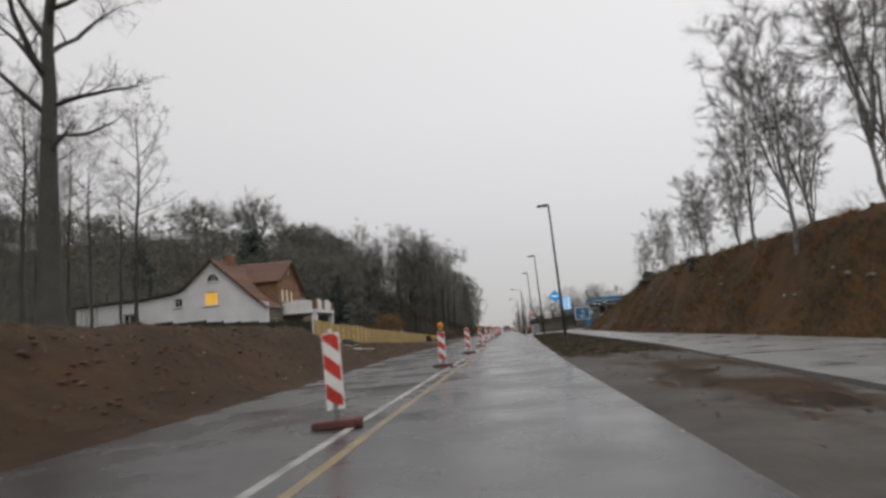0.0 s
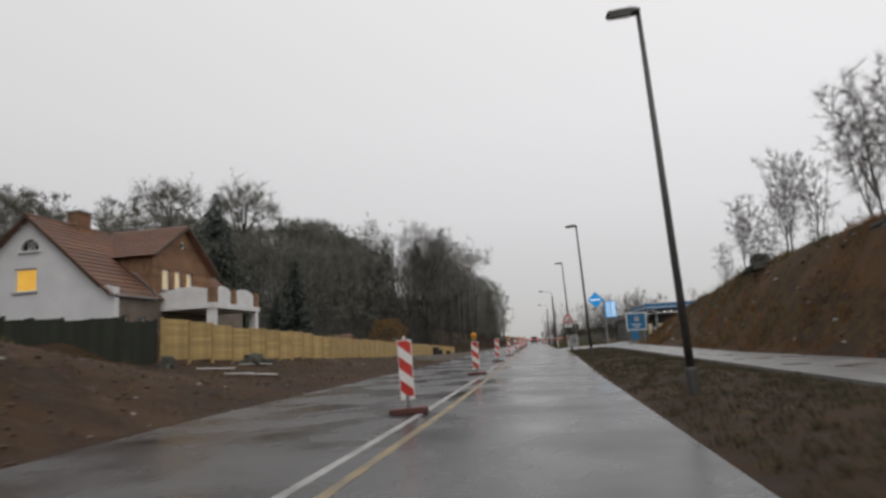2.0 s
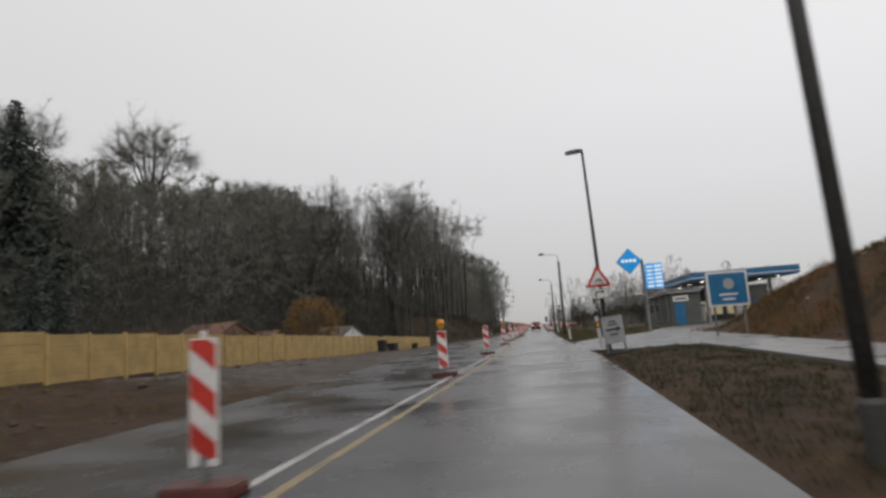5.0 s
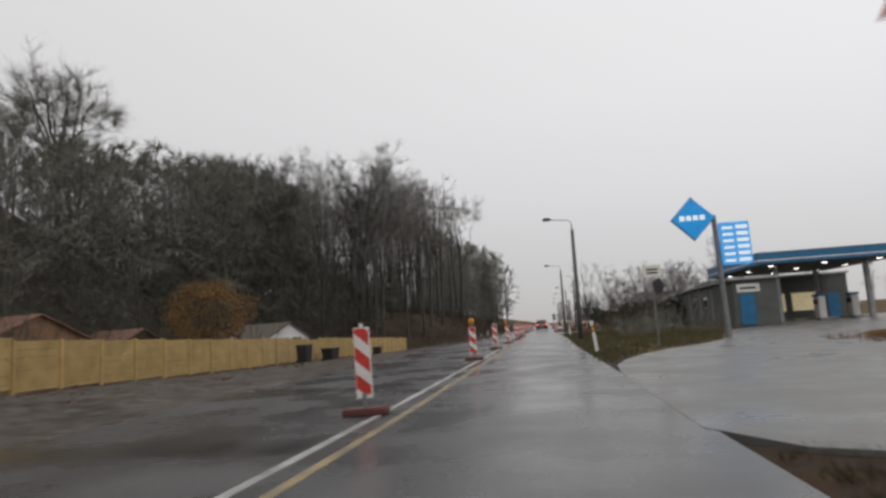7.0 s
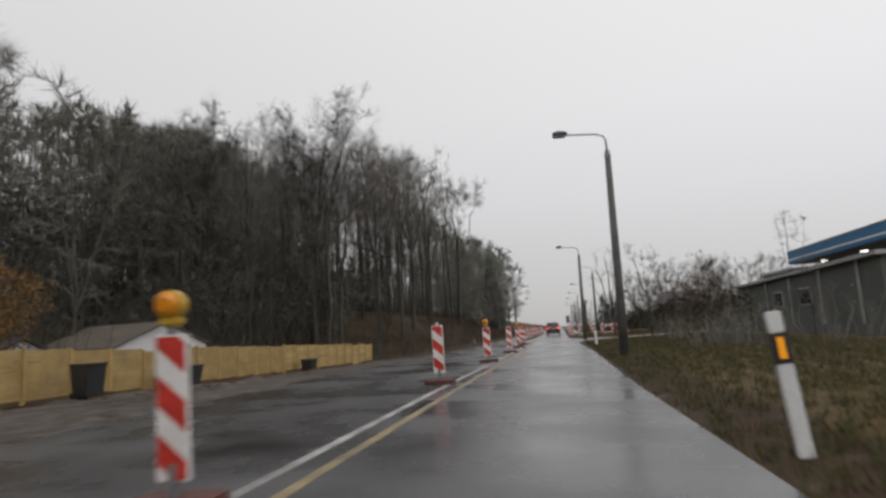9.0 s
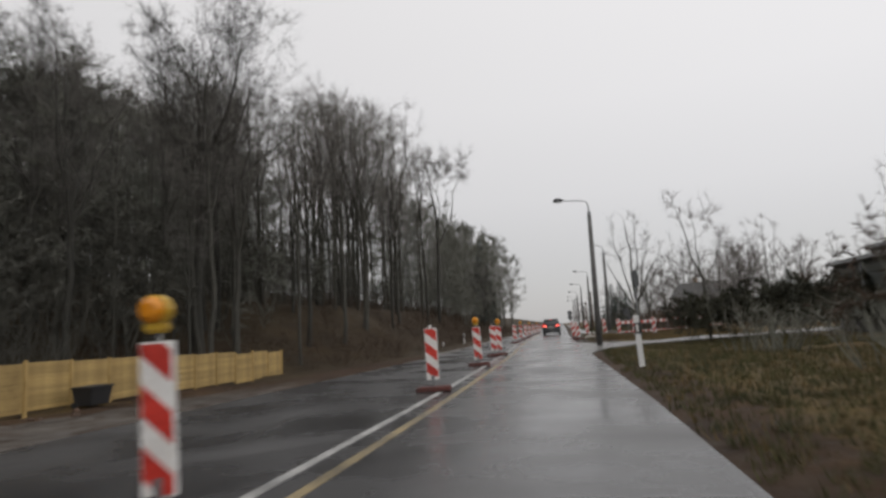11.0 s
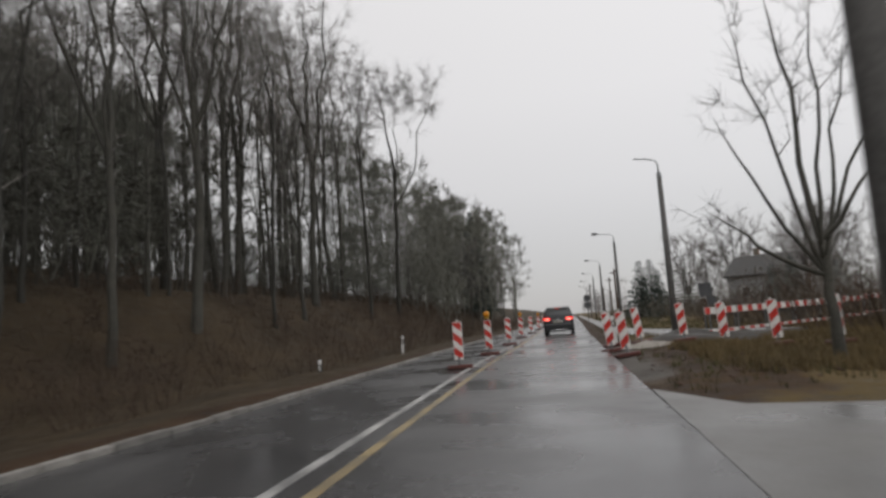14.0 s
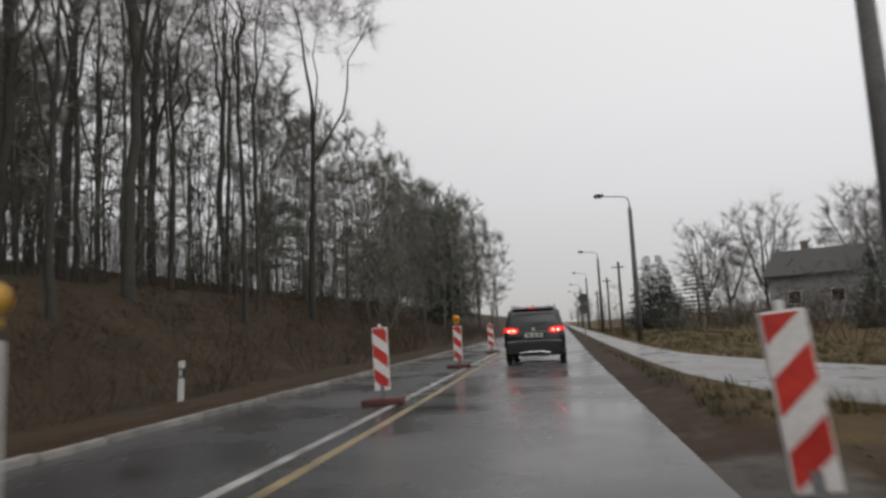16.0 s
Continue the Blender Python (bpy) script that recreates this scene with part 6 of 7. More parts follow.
for z in (2.74, 2.86):
    part("text_bar", Form().box(-0.20, 0.20, -0.021, -0.014, z, z + 0.06), BLACK, pboard)
part("round_plate", Form().tube([(0.12, -0.155, 2.27), (0.148, -0.143, 2.27)], [0.28, 0.28], 20), DARK_BOARD, parcel, "dark round plate seen edge-on")

for y, x, hs in [(189.2, 2.05, (2.55, 1.95)), (128.9, 3.65, (2.55,))]:
    rs = thing("round_sign", "round traffic sign seen from its grey back", "road sign", Matrix.Translation((x, y, ground_z(x, y) - 0.05)) @ pose(0, 0, 0, 0, 0, 12 if y > 150 else 62))
    part("post", Form().tube([(0, 0, -0.1), (0, 0, max(hs) + 0.25)], [0.03, 0.03], 10), STEEL, rs)
    for z in hs:
        part("disc", Form().tube([(0, -0.05, z), (0, -0.03, z)], [0.30, 0.30], 24), DARK_BOARD, rs, "dull grey disc")


# ---- timber fence ----
def timber_fence():
    fence = thing("timber_fence", "long fresh yellow timber fence of horizontal boards", "fence", Matrix.Translation((-13.05, 41.3, 1.0)))
    inv = Matrix.Translation((13.05, -41.3, -1.0))
    fg = np.random.default_rng(17)
    slats = {}

    def slat(span):
        """One horizontal board of a panel of that width."""
        key = round(span, 1)
        if key not in slats:
            slats[key] = Form().prism([(-0.010, 0.0), (0.012, 0.0), (0.006, 0.128), (-0.014, 0.122)], "x", 0.07, span - 0.07).mesh("board", TIMBER, 0.003, segments=1)
        return slats[key]
    ys = list(np.arange(41.3, 58.0, 1.86)) + list(np.arange(58.0, 142.2, 1.86))
    boards = 0
    rest = Form()
    for i, y in enumerate(ys[:-1]):
        y1 = ys[i + 1] if ys[i + 1] - y > 0.5 else y + 1.86
        p0, p1 = Vector((float(fence_x(y)), y, 0)), Vector((float(fence_x(y1)), y1, 0))
        d = (p1 - p0).normalized()
        turn = Matrix.Rotation(math.atan2(d.y, d.x), 4, "Z")
        z = fence_base(y) + fg.normal(0, 0.03) + (0.10 if y < 58 else 0.0)
        at = inv @ Matrix.Translation((p0.x, p0.y, z)) @ turn
        part("post", Form().box(-0.05, 0.05, -0.055, 0.045, -0.4, 1.56 + fg.normal(0, 0.015)), TIMBER, fence, at=at, bevel=0.008)
        span = (p1 - p0).length
        panel = part("panel", Form().box(span * 0.5 - 0.03, span * 0.5 + 0.03, 0.014, 0.045, 0.02, 1.50), TIMBER, fence, at=at @ Matrix.Rotation(fg.normal(0, 0.006), 4, "Y"))
        for a in (0.052, span - 0.112):
            part("batten", Form().box(a, a + 0.06, 0.014, 0.045, 0.02, 1.50), TIMBER, panel)
        near = (y < 60 or y > 122) and boards < 290
        for k in range(12):
            z1, dy = 0.01 + 0.124 * k + fg.normal(0, 0.003), fg.normal(0, 0.002)
            if near:
                part("board", slat(span), TIMBER, panel, at=Matrix.Translation((0, dy, z1)) @ Matrix.Rotation(fg.normal(0, 0.002), 4, "Y"))
                boards += 1
            else:
                rest.box(0.07, span - 0.07, -0.014 + dy, 0.012 + dy, z1, z1 + 0.120, at)
    tagged(part("boarding", rest, TIMBER, fence), kind="stuff")
    # the end posts
    part("post", Form().box(-0.05, 0.05, -0.05, 0.05, -0.4, 1.56), TIMBER, fence, at=inv @ Matrix.Translation((float(fence_x(141.7)), 141.7, fence_base(141.7))))


timber_fence()


def dark_fence():
    fence = thing("dark_fence", "nearly black stained board fence before the house", "fence", Matrix.Translation((-13.2, 41.25, 1.0)))
    fg = np.random.default_rng(18)
    for i in range(9):
        x0 = -0.15 - i * 1.25
        base, top = -0.12 + 0.055 * i, 1.66 + 0.095 * i + fg.normal(0, 0.03)
        part("post", Form().box(x0 - 0.05, x0 + 0.05, 0.0, 0.10, base - 0.4, top + 0.04), DARK_TIMBER, fence)
        panel = part("panel", Form().box(x0 - 1.2, x0 - 0.05, 0.03, 0.07, base + 0.3, base + 0.4), DARK_TIMBER, fence)
        for k in range(8):
            a = x0 - 0.05 - 0.146 * (k + 1)
            part("board", Form().box(a, a + 0.143, 0.0, 0.028, base - 0.2, top + fg.normal(0, 0.02)), DARK_TIMBER, panel)


dark_fence()
for x, y, a, ln in [(-11.6, 41.5, 25, 2.2), (-11.0, 42.2, 10, 1.8), (-10.6, 43.2, -12, 2.4), (-12.0, 46.5, 40, 1.5)]:
    pl = part("loose_plank", Form().box(-ln / 2, ln / 2, -0.07, 0.07, 0, 0.03), WHITE_PAINT, at=Matrix.Translation((x, y, ground_z(x, y) + 0.05)) @ pose(0, 0, 0, 2, 3, a), bevel=0.005)
    tagged(pl, "pale painted plank lying on the dug soil", "plank", "loose planks")


def stump(x, y, r, h, label, seed):
    """A torn root stump: uneven ring on ring, with root toes."""
    sg = np.random.default_rng(seed)
    st = thing("tree_stump", label, "stump", Matrix.Translation((x, y, ground_z(x, y) - 0.06)) @ pose(0, 0, 0, sg.uniform(-8, 8), sg.uniform(-8, 8), 0), "torn stumps")
    rings = []
    for k, (f, z) in enumerate([(1.25, 0), (1.0, 0.18), (0.86, 0.5), (0.84, 0.8), (0.78, 1.0)]):
        rings.append([(r * f * math.cos(a) * sg.uniform(0.82, 1.18), r * f * math.sin(a) * sg.uniform(0.82, 1.18), h * z + (sg.uniform(-0.1, 0.12) * h if k > 2 else 0)) for a in [6.283 * j / 12 for j in range(12)]])
    part("trunk", Form().loft(rings), BARK, st, bevel=0.01)
    for j in range(5):
        a = 6.283 * j / 5 + sg.uniform(-0.4, 0.4)
        c, d = math.cos(a), math.sin(a)
        part("root", Form().tube([(c * r * 0.7, d * r * 0.7, h * 0.35), (c * r * 1.5, d * r * 1.5, h * 0.16), (c * r * 2.1, d * r * 2.1, -0.05)], [r * 0.30, r * 0.2, r * 0.06], 7), BARK, st)


stump(-12.5, 40.7, 0.26, 0.42, "dark torn stump beside the fence corner", 1)
stump(-12.3, 47.0, 0.50, 0.45, "low dark root stump before the timber fence", 2)
stump(13.4, 57.9, 0.62, 0.9, "dark root stump on the edge of the bank", 3)
stump(13.2, 44.0, 0.45, 0.6, "dark root stump on the edge of the bank", 4)


def bin_box(x, y, w, d, h, label, material, turn=0):
    b = thing("lidded_bin", label, "bin", Matrix.Translation((x, y, ground_z(x, y))) @ pose(0, 0, 0, 0, 0, turn), "dark bins before the fence")
    part("body", Form().loft([[(-w * 0.42, -d * 0.42, 0.05), (w * 0.42, -d * 0.42, 0.05), (w * 0.42, d * 0.42, 0.05), (-w * 0.42, d * 0.42, 0.05)], [(-w / 2, -d / 2, h), (w / 2, -d / 2, h), (w / 2, d / 2, h), (-w / 2, d / 2, h)]]), material, b, bevel=0.02)
    part("lid", Form().box(-w * 0.54, w * 0.54, -d * 0.56, d * 0.54, h - 0.01, h + 0.07), material, b, bevel=0.025)
    for s in (-1, 1):
        part("wheel", Form().tube([(s * w * 0.40, d * 0.40, 0.09), (s * w * 0.47, d * 0.40, 0.09)], [0.10, 0.10], 14), TYRE, b)


bin_box(-13.5, 105.6, 0.75, 0.7, 1.0, "black lidded bin standing before the fence", BLACK, 80)
bin_box(-13.9, 111.2, 1.3, 0.8, 0.75, "low dark skip-like bin before the fence", BLACK, 85)
bin_box(-14.5, 125.0, 1.1, 0.7, 0.6, "low dark crate-like bin before the fence", BLACK, 95)


# ---- house ----
def wall_with_holes(outline, holes, axis, a, b):
    """A wall of that outline, drawn out along an axis, with openings right through it."""
    f = Form()
    loops = [outline] + holes

    def place(u, w, t):
        return {"x": (t, u, w), "y": (u, t, w)}[axis]
    flat = [q for lp in loops for q in lp]
    tris = tessellate_polygon([[Vector((u, w, 0)) for u, w in lp] for lp in loops])
    f.add([place(u, w, a) for u, w in flat], [tuple(t) for t in tris])
    f.add([place(u, w, b) for u, w in flat], [tuple(t)[::-1] for t in tris])
    for lp in loops:
        n = len(lp)
        f.add([place(u, w, a) for u, w in lp] + [place(u, w, b) for u, w in lp], [(i, (i + 1) % n, n + (i + 1) % n, n + i) for i in range(n)])
    return f


def rect(u0, u1, w0, w1):
    return [(u0, w0), (u1, w0), (u1, w1), (u0, w1)]


def tiled_slope(name, house, inv, r0, r1, e1, e0, courses, columns):
    """A roof slope from a ridge r0-r1 down to the eaves e0-e1, with rows of overlapping pantiles on it."""
    r0, r1, e1, e0 = (Vector(p) for p in (r0, r1, e1, e0))
    up = (r1 - r0).cross(e0 - r0).normalized()
    up = up if up.z > 0 else -up
    base = Form()
    base.add([r0 - up * 0.06, r1 - up * 0.06, e1 - up * 0.06, e0 - up * 0.06], [(0, 1, 2, 3)])
    slope = part(name, base, ROOF_TILE, house, "faded red clay tile roof slope", at=inv)
    for c in range(courses):
        rows = []
        for s, lift in ((c / courses, 0.02), ((c + 1.12) / courses, 0.065)):
            a, b = r0.lerp(e0, min(s, 1.02)), r1.lerp(e1, min(s, 1.02))
            rows.append([a.lerp(b, k / (columns * 2)) + up * (lift + (0.035 if k % 2 else 0.0)) for k in range(columns * 2 + 1)])
        part("tile_course", Form().loft([rows[0], rows[1], [p - up * 0.05 for p in rows[1]]], close=False, caps=False), ROOF_TILE, slope)


def window(parent, inv, axis, plane, u0, u1, w0, w1, pane_mat, bars=(1, 0), sill=True, out=-1, label=""):
    """A window in an opening: frame, pane, glazing bars and sill. out: the side of the wall's face along the axis."""
    def bx(f, ua, ub, ta, tb, wa, wb):
        ta, tb = sorted((plane + out * ta, plane + out * tb))
        return f.box(ua, ub, ta, tb, wa, wb) if axis == "y" else f.box(ta, tb, ua, ub, wa, wb)
    t = 0.07
    f = Form()
    for ua, ub, wa, wb in ((u0, u0 + t, w0, w1), (u1 - t, u1, w0, w1), (u0 + t, u1 - t, w0, w0 + t), (u0 + t, u1 - t, w1 - t, w1)):
        bx(f, ua, ub, -0.16, -0.08, wa, wb)
    frame_ob = part("window", f, WHITE_PAINT, parent, label or "white-framed window", at=inv)
    part("pane", bx(Form(), u0 + t, u1 - t, -0.13, -0.115, w0 + t, w1 - t), pane_mat, frame_ob)
    for k in range(bars[0]):
        u = u0 + (u1 - u0) * (k + 1) / (bars[0] + 1)
        part("glazing_bar", bx(Form(), u - 0.025, u + 0.025, -0.15, -0.09, w0 + t, w1 - t), WHITE_PAINT, frame_ob)
    for k in range(bars[1]):
        w = w0 + (w1 - w0) * (k + 1) / (bars[1] + 1)
        part("glazing_bar", bx(Form(), u0 + t, u1 - t, -0.148, -0.092, w - 0.02, w + 0.02), WHITE_PAINT, frame_ob)
    if sill:
        part("sill", bx(Form(), u0 - 0.08, u1 + 0.08, -0.16, 0.08, w0 - 0.07, w0 - 0.003), GREY_BOARD, frame_ob)


def build_house():
    base = Vector((-22.0, 45.2, 2.2))
    house = thing("house", "white gabled house with a red tiled roof and a brick wing", "house", Matrix.Translation(base))
    inv = Matrix.Translation(-base)
    arch = [(-22.25 + 0.47 * math.cos(math.pi * k / 10), 6.50 + 0.55 * math.sin(math.pi * k / 10)) for k in range(11)]
    outline = [(-17.95, 1.8), (-17.95, 4.55), (-18.70, 4.72), (-22.3, 8.05), (-24.2, 6.32), (-24.9, 5.84), (-25.8, 5.62), (-27.7, 5.42), (-33.5, 5.25), (-33.5, 1.8)]
    holes = [rect(-22.97, -21.84, 4.62, 5.70), rect(-25.40, -24.72, 4.68, 5.38), arch, rect(-29.6, -28.6, 3.5, 4.5)]
    part("front_wall", wall_with_holes(outline, holes, "y", 45.3, 45.62), RENDER_WHITE, house, "white rendered gable wall", at=inv)
    window(house, inv, "y", 45.3, -22.97, -21.84, 4.62, 5.70, LIT_PANE, (0, 0), label="window with a glowing yellow blind")
    window(house, inv, "y", 45.3, -25.40, -24.72, 4.68, 5.38, PANE, (1, 0))
    window(house, inv, "y", 45.3, -29.6, -28.6, 3.5, 4.5, PANE, (1, 0))
    aw = part("arched_window", Form().prism(arch, "y", 45.43, 45.45), PANE, house, "dark half-round attic window", at=inv)
    for u in (-22.41, -22.25, -22.09):
        part("glazing_bar", Form().box(u - 0.02, u + 0.02, 45.40, 45.43, 6.50, 6.98), WHITE_PAINT, aw)
    part("sill", Form().box(-22.80, -21.70, 45.20, 45.42, 6.40, 6.495), RENDER_WHITE, aw)
    # side and back walls
    part("side_wall", wall_with_holes(rect(45.65, 58, 1.8, 4.45), [rect(46.0, 46.5, 2.85, 3.35), rect(47.2, 47.8, 2.85, 3.35)], "x", -18.45, -18.10), BRICK, house, "brown brick side wall", at=inv)
    for u in (46.0, 47.2):
        window(house, inv, "x", -18.10, u, u + 0.55, 2.85, 3.35, PANE, (0, 0), out=1)
    part("back_wall", Form().prism([(-18.1, 1.8), (-18.1, 4.4), (-22.3, 8.0), (-24.3, 6.2), (-33.5, 5.2), (-33.5, 1.8)], "y", 57.7, 58.0), BRICK, house, at=inv)
    part("end_wall", Form().box(-33.5, -33.15, 45.65, 57.65, 1.8, 5.2), RENDER_WHITE, house, at=inv)
    # roofs
    tiled_slope("main_roof", house, inv, (-22.3, 45.05, 8.12), (-22.3, 58.2, 8.12), (-18.0, 58.2, 4.20), (-18.0, 45.05, 4.20), 17, 44)
    tiled_slope("rear_roof", house, inv, (-22.3, 45.05, 8.12), (-22.3, 58.2, 8.12), (-24.6, 58.2, 6.05), (-24.6, 45.05, 6.05), 9, 44)
    part("lean_to_roof", Form().prism([(-24.45, 6.12), (-25.2, 5.80), (-27.7, 5.50), (-33.8, 5.32), (-33.8, 5.42), (-27.7, 5.61), (-25.2, 5.92), (-24.4, 6.26)], "y", 45.05, 58.2), DARK_ROOF, house, "dark low-pitched roof", at=inv)
    part("verge_board", Form().prism([(-22.3, 8.02), (-18.5, 4.52), (-18.5, 4.66), (-22.3, 8.19), (-24.5, 6.24), (-24.5, 6.10)], "y", 45.00, 45.05), DARK_WOOD, house, "dark verge board", at=inv)
    part("ridge_tiles", Form().tube([(-22.3, 45.05, 8.14), (-22.3, 58.2, 8.14)], [0.12, 0.12], 10), ROOF_TILE, house, at=inv)
    ch = part("chimney", Form().box(-22.65, -21.95, 48.0, 48.8, 7.6, 8.85), BRICK, house, "brick chimney", at=inv, bevel=0.01)
    part("chimney_cap", Form().box(-22.72, -21.88, 47.93, 48.87, 8.85, 8.95), KERB, ch)
    # brick wing with its gable to the road
    gable = [(48.5, 1.8), (48.5, 6.45), (51.2, 8.22), (54.1, 6.10), (54.1, 1.8)]
    gh = [rect(49.35, 50.00, 4.78, 5.82), rect(50.45, 51.05, 4.78, 5.82), rect(51.55, 52.15, 4.78, 5.82), rect(51.0, 51.4, 7.1, 7.5), rect(49.6, 50.6, 2.2, 3.3), rect(51.6, 52.6, 2.2, 3.3)]
    part("wing_gable", wall_with_holes(gable, gh, "x", -18.60, -18.28), BRICK, house, "orange-brown brick gable", at=inv)
    for u0, u1 in ((49.35, 50.00), (50.45, 51.05), (51.55, 52.15)):
        window(house, inv, "x", -18.28, u0, u1, 4.78, 5.82, WARM_PANE, (0, 0), out=1, label="tall window with pale lit curtain")
    window(house, inv, "x", -18.28, 51.0, 51.4, 7.1, 7.5, PANE, (0, 0), False, 1)
    for u0 in (49.6, 51.6):
        window(house, inv, "x", -18.28, u0, u0 + 1.0, 2.2, 3.3, PANE, (1, 0), True, 1)
    part("wing_side", Form().box(-22.2, -18.62, 48.5, 48.8, 4.3, 6.5), BRICK, house, "brick side of the wing", at=inv)
    tiled_slope("wing_roof", house, inv, (-22.4, 51.2, 8.34), (-17.95, 51.2, 8.34), (-17.95, 48.25, 6.38), (-22.4, 48.25, 6.38), 10, 16)
    tiled_slope("wing_roof", house, inv, (-22.4, 51.2, 8.34), (-17.95, 51.2, 8.34), (-17.95, 54.4, 5.92), (-22.4, 54.4, 5.92), 12, 16)
    part("wing_verge", Form().prism([(48.2, 6.28), (51.2, 8.20), (54.45, 5.82), (54.45, 5.98), (51.2, 8.38), (48.2, 6.44)], "x", -17.95, -17.90), DARK_WOOD, house, "dark verge board", at=inv)
    part("downpipe", Form().tube([(-18.0, 46.7, 5.3), (-17.9, 48.3, 4.35)], [0.05, 0.05], 8), STEEL, house, "grey diagonal pipe", at=inv)
    part("gutter", Form().tube([(-17.95, 45.1, 4.18), (-17.95, 48.4, 4.18)], [0.07, 0.07], 8), STEEL, house, at=inv)
    # balcony on posts
    bal = part("balcony", Form().box(-18.28, -15.25, 48.95, 54.1, 3.62, 3.90), WHITE_PAINT, house, "white balcony slab on square posts", at=inv, bevel=0.02)
    for y in (49.05, 53.65):
        part("post", Form().box(-15.70, -15.32, y, y + 0.38, 1.6, 3.617), WHITE_PAINT, bal, bevel=0.015)
    panel = [(-18.2, 3.903), (-18.2, 4.52), (-17.2, 4.72), (-16.4, 4.74), (-15.65, 4.60), (-15.65, 3.903)]
    part("balustrade", Form().prism(panel, "y", 49.0, 49.12), WHITE_PAINT, bal, "white curved parapet panel")
    for y in (48.98, 50.95, 53.6):
        part("pier", Form().box(-15.62, -15.28, y, y + 0.42, 3.903, 4.66), BRICK, bal, "short brick pier", bevel=0.01)
    for y0, y1 in ((49.45, 50.90), (51.42, 53.55)):
        w = y1 - y0
        pts = [(y0, 3.903), (y1, 3.903), (y1, 4.40)] + [(y0 + w * (1 - k / 8), 4.42 + 0.36 * math.sin(math.pi * (0.12 + 0.76 * k / 8))) for k in range(9)] + [(y0, 4.40)]
        part("balustrade", Form().prism(pts, "x", -15.48, -15.38), WHITE_PAINT, bal, "white arched parapet panel")


build_house()


def shed(name, label, x, y, w, d, h, pitch, wall_mat, roof_mat, turn=0.0, z=None):
    s = thing(name, label, "shed", Matrix.Translation((x, y, (ground_z(x, y) if z is None else z) - 0.1)) @ pose(0, 0, 0, 0, 0, turn), "garden sheds behind the fence")
    part("wall", Form().prism([(-w / 2, 0), (w / 2, 0), (w / 2, h), (0, h + pitch), (-w / 2, h)], "y", -d / 2, d / 2), wall_mat, s)
    for sgn in (-1, 1):
        f = Form()
        f.loft([[(0, yy, h + pitch + 0.10), (sgn * (w / 2 + 0.25), yy, h - 0.06), (sgn * (w / 2 + 0.25), yy, h - 0.14), (0, yy, h + pitch + 0.02)] for yy in (-d / 2 - 0.2, d / 2 + 0.2)])
        part("roof", f, roof_mat, s, "sloping roof")
    part("door", Form().box(w * 0.08, w * 0.30, -d / 2 - 0.03, -d / 2 - 0.002, 0.05, min(h, 1.95)), DARK_WOOD, s)
    win = part("window", Form().box(-w * 0.32, -w * 0.10, -d / 2 - 0.03, -d / 2 - 0.002, h * 0.45, h * 0.8), WHITE_PAINT, s)
    part("pane", Form().box(-w * 0.30, -w * 0.12, -d / 2 - 0.036, -d / 2 - 0.029, h * 0.48, h * 0.77), PANE, win)


shed("garden_shed", "low brick shed with a faded red roof", -24.5, 96.0, 5.5, 4.0, 2.0, 1.2, BRICK, ROOF_TILE, 80)
shed("garden_shed", "dark timber shed with a faded red roof", -23.5, 102.5, 4.5, 3.0, 1.7, 0.9, DARK_WOOD, ROOF_TILE, 85)
shed("garden_shed", "pale small shed with a dark roof", -22.0, 111.0, 2.6, 2.2, 1.6, 0.7, RENDER_WHITE, DARK_ROOF, 70)
shed("garden_shed", "low white shed with a faded brown roof", -23.0, 119.6, 7.0, 5.0, 2.0, 1.15, RENDER_WHITE, FELT_ROOF, 84)

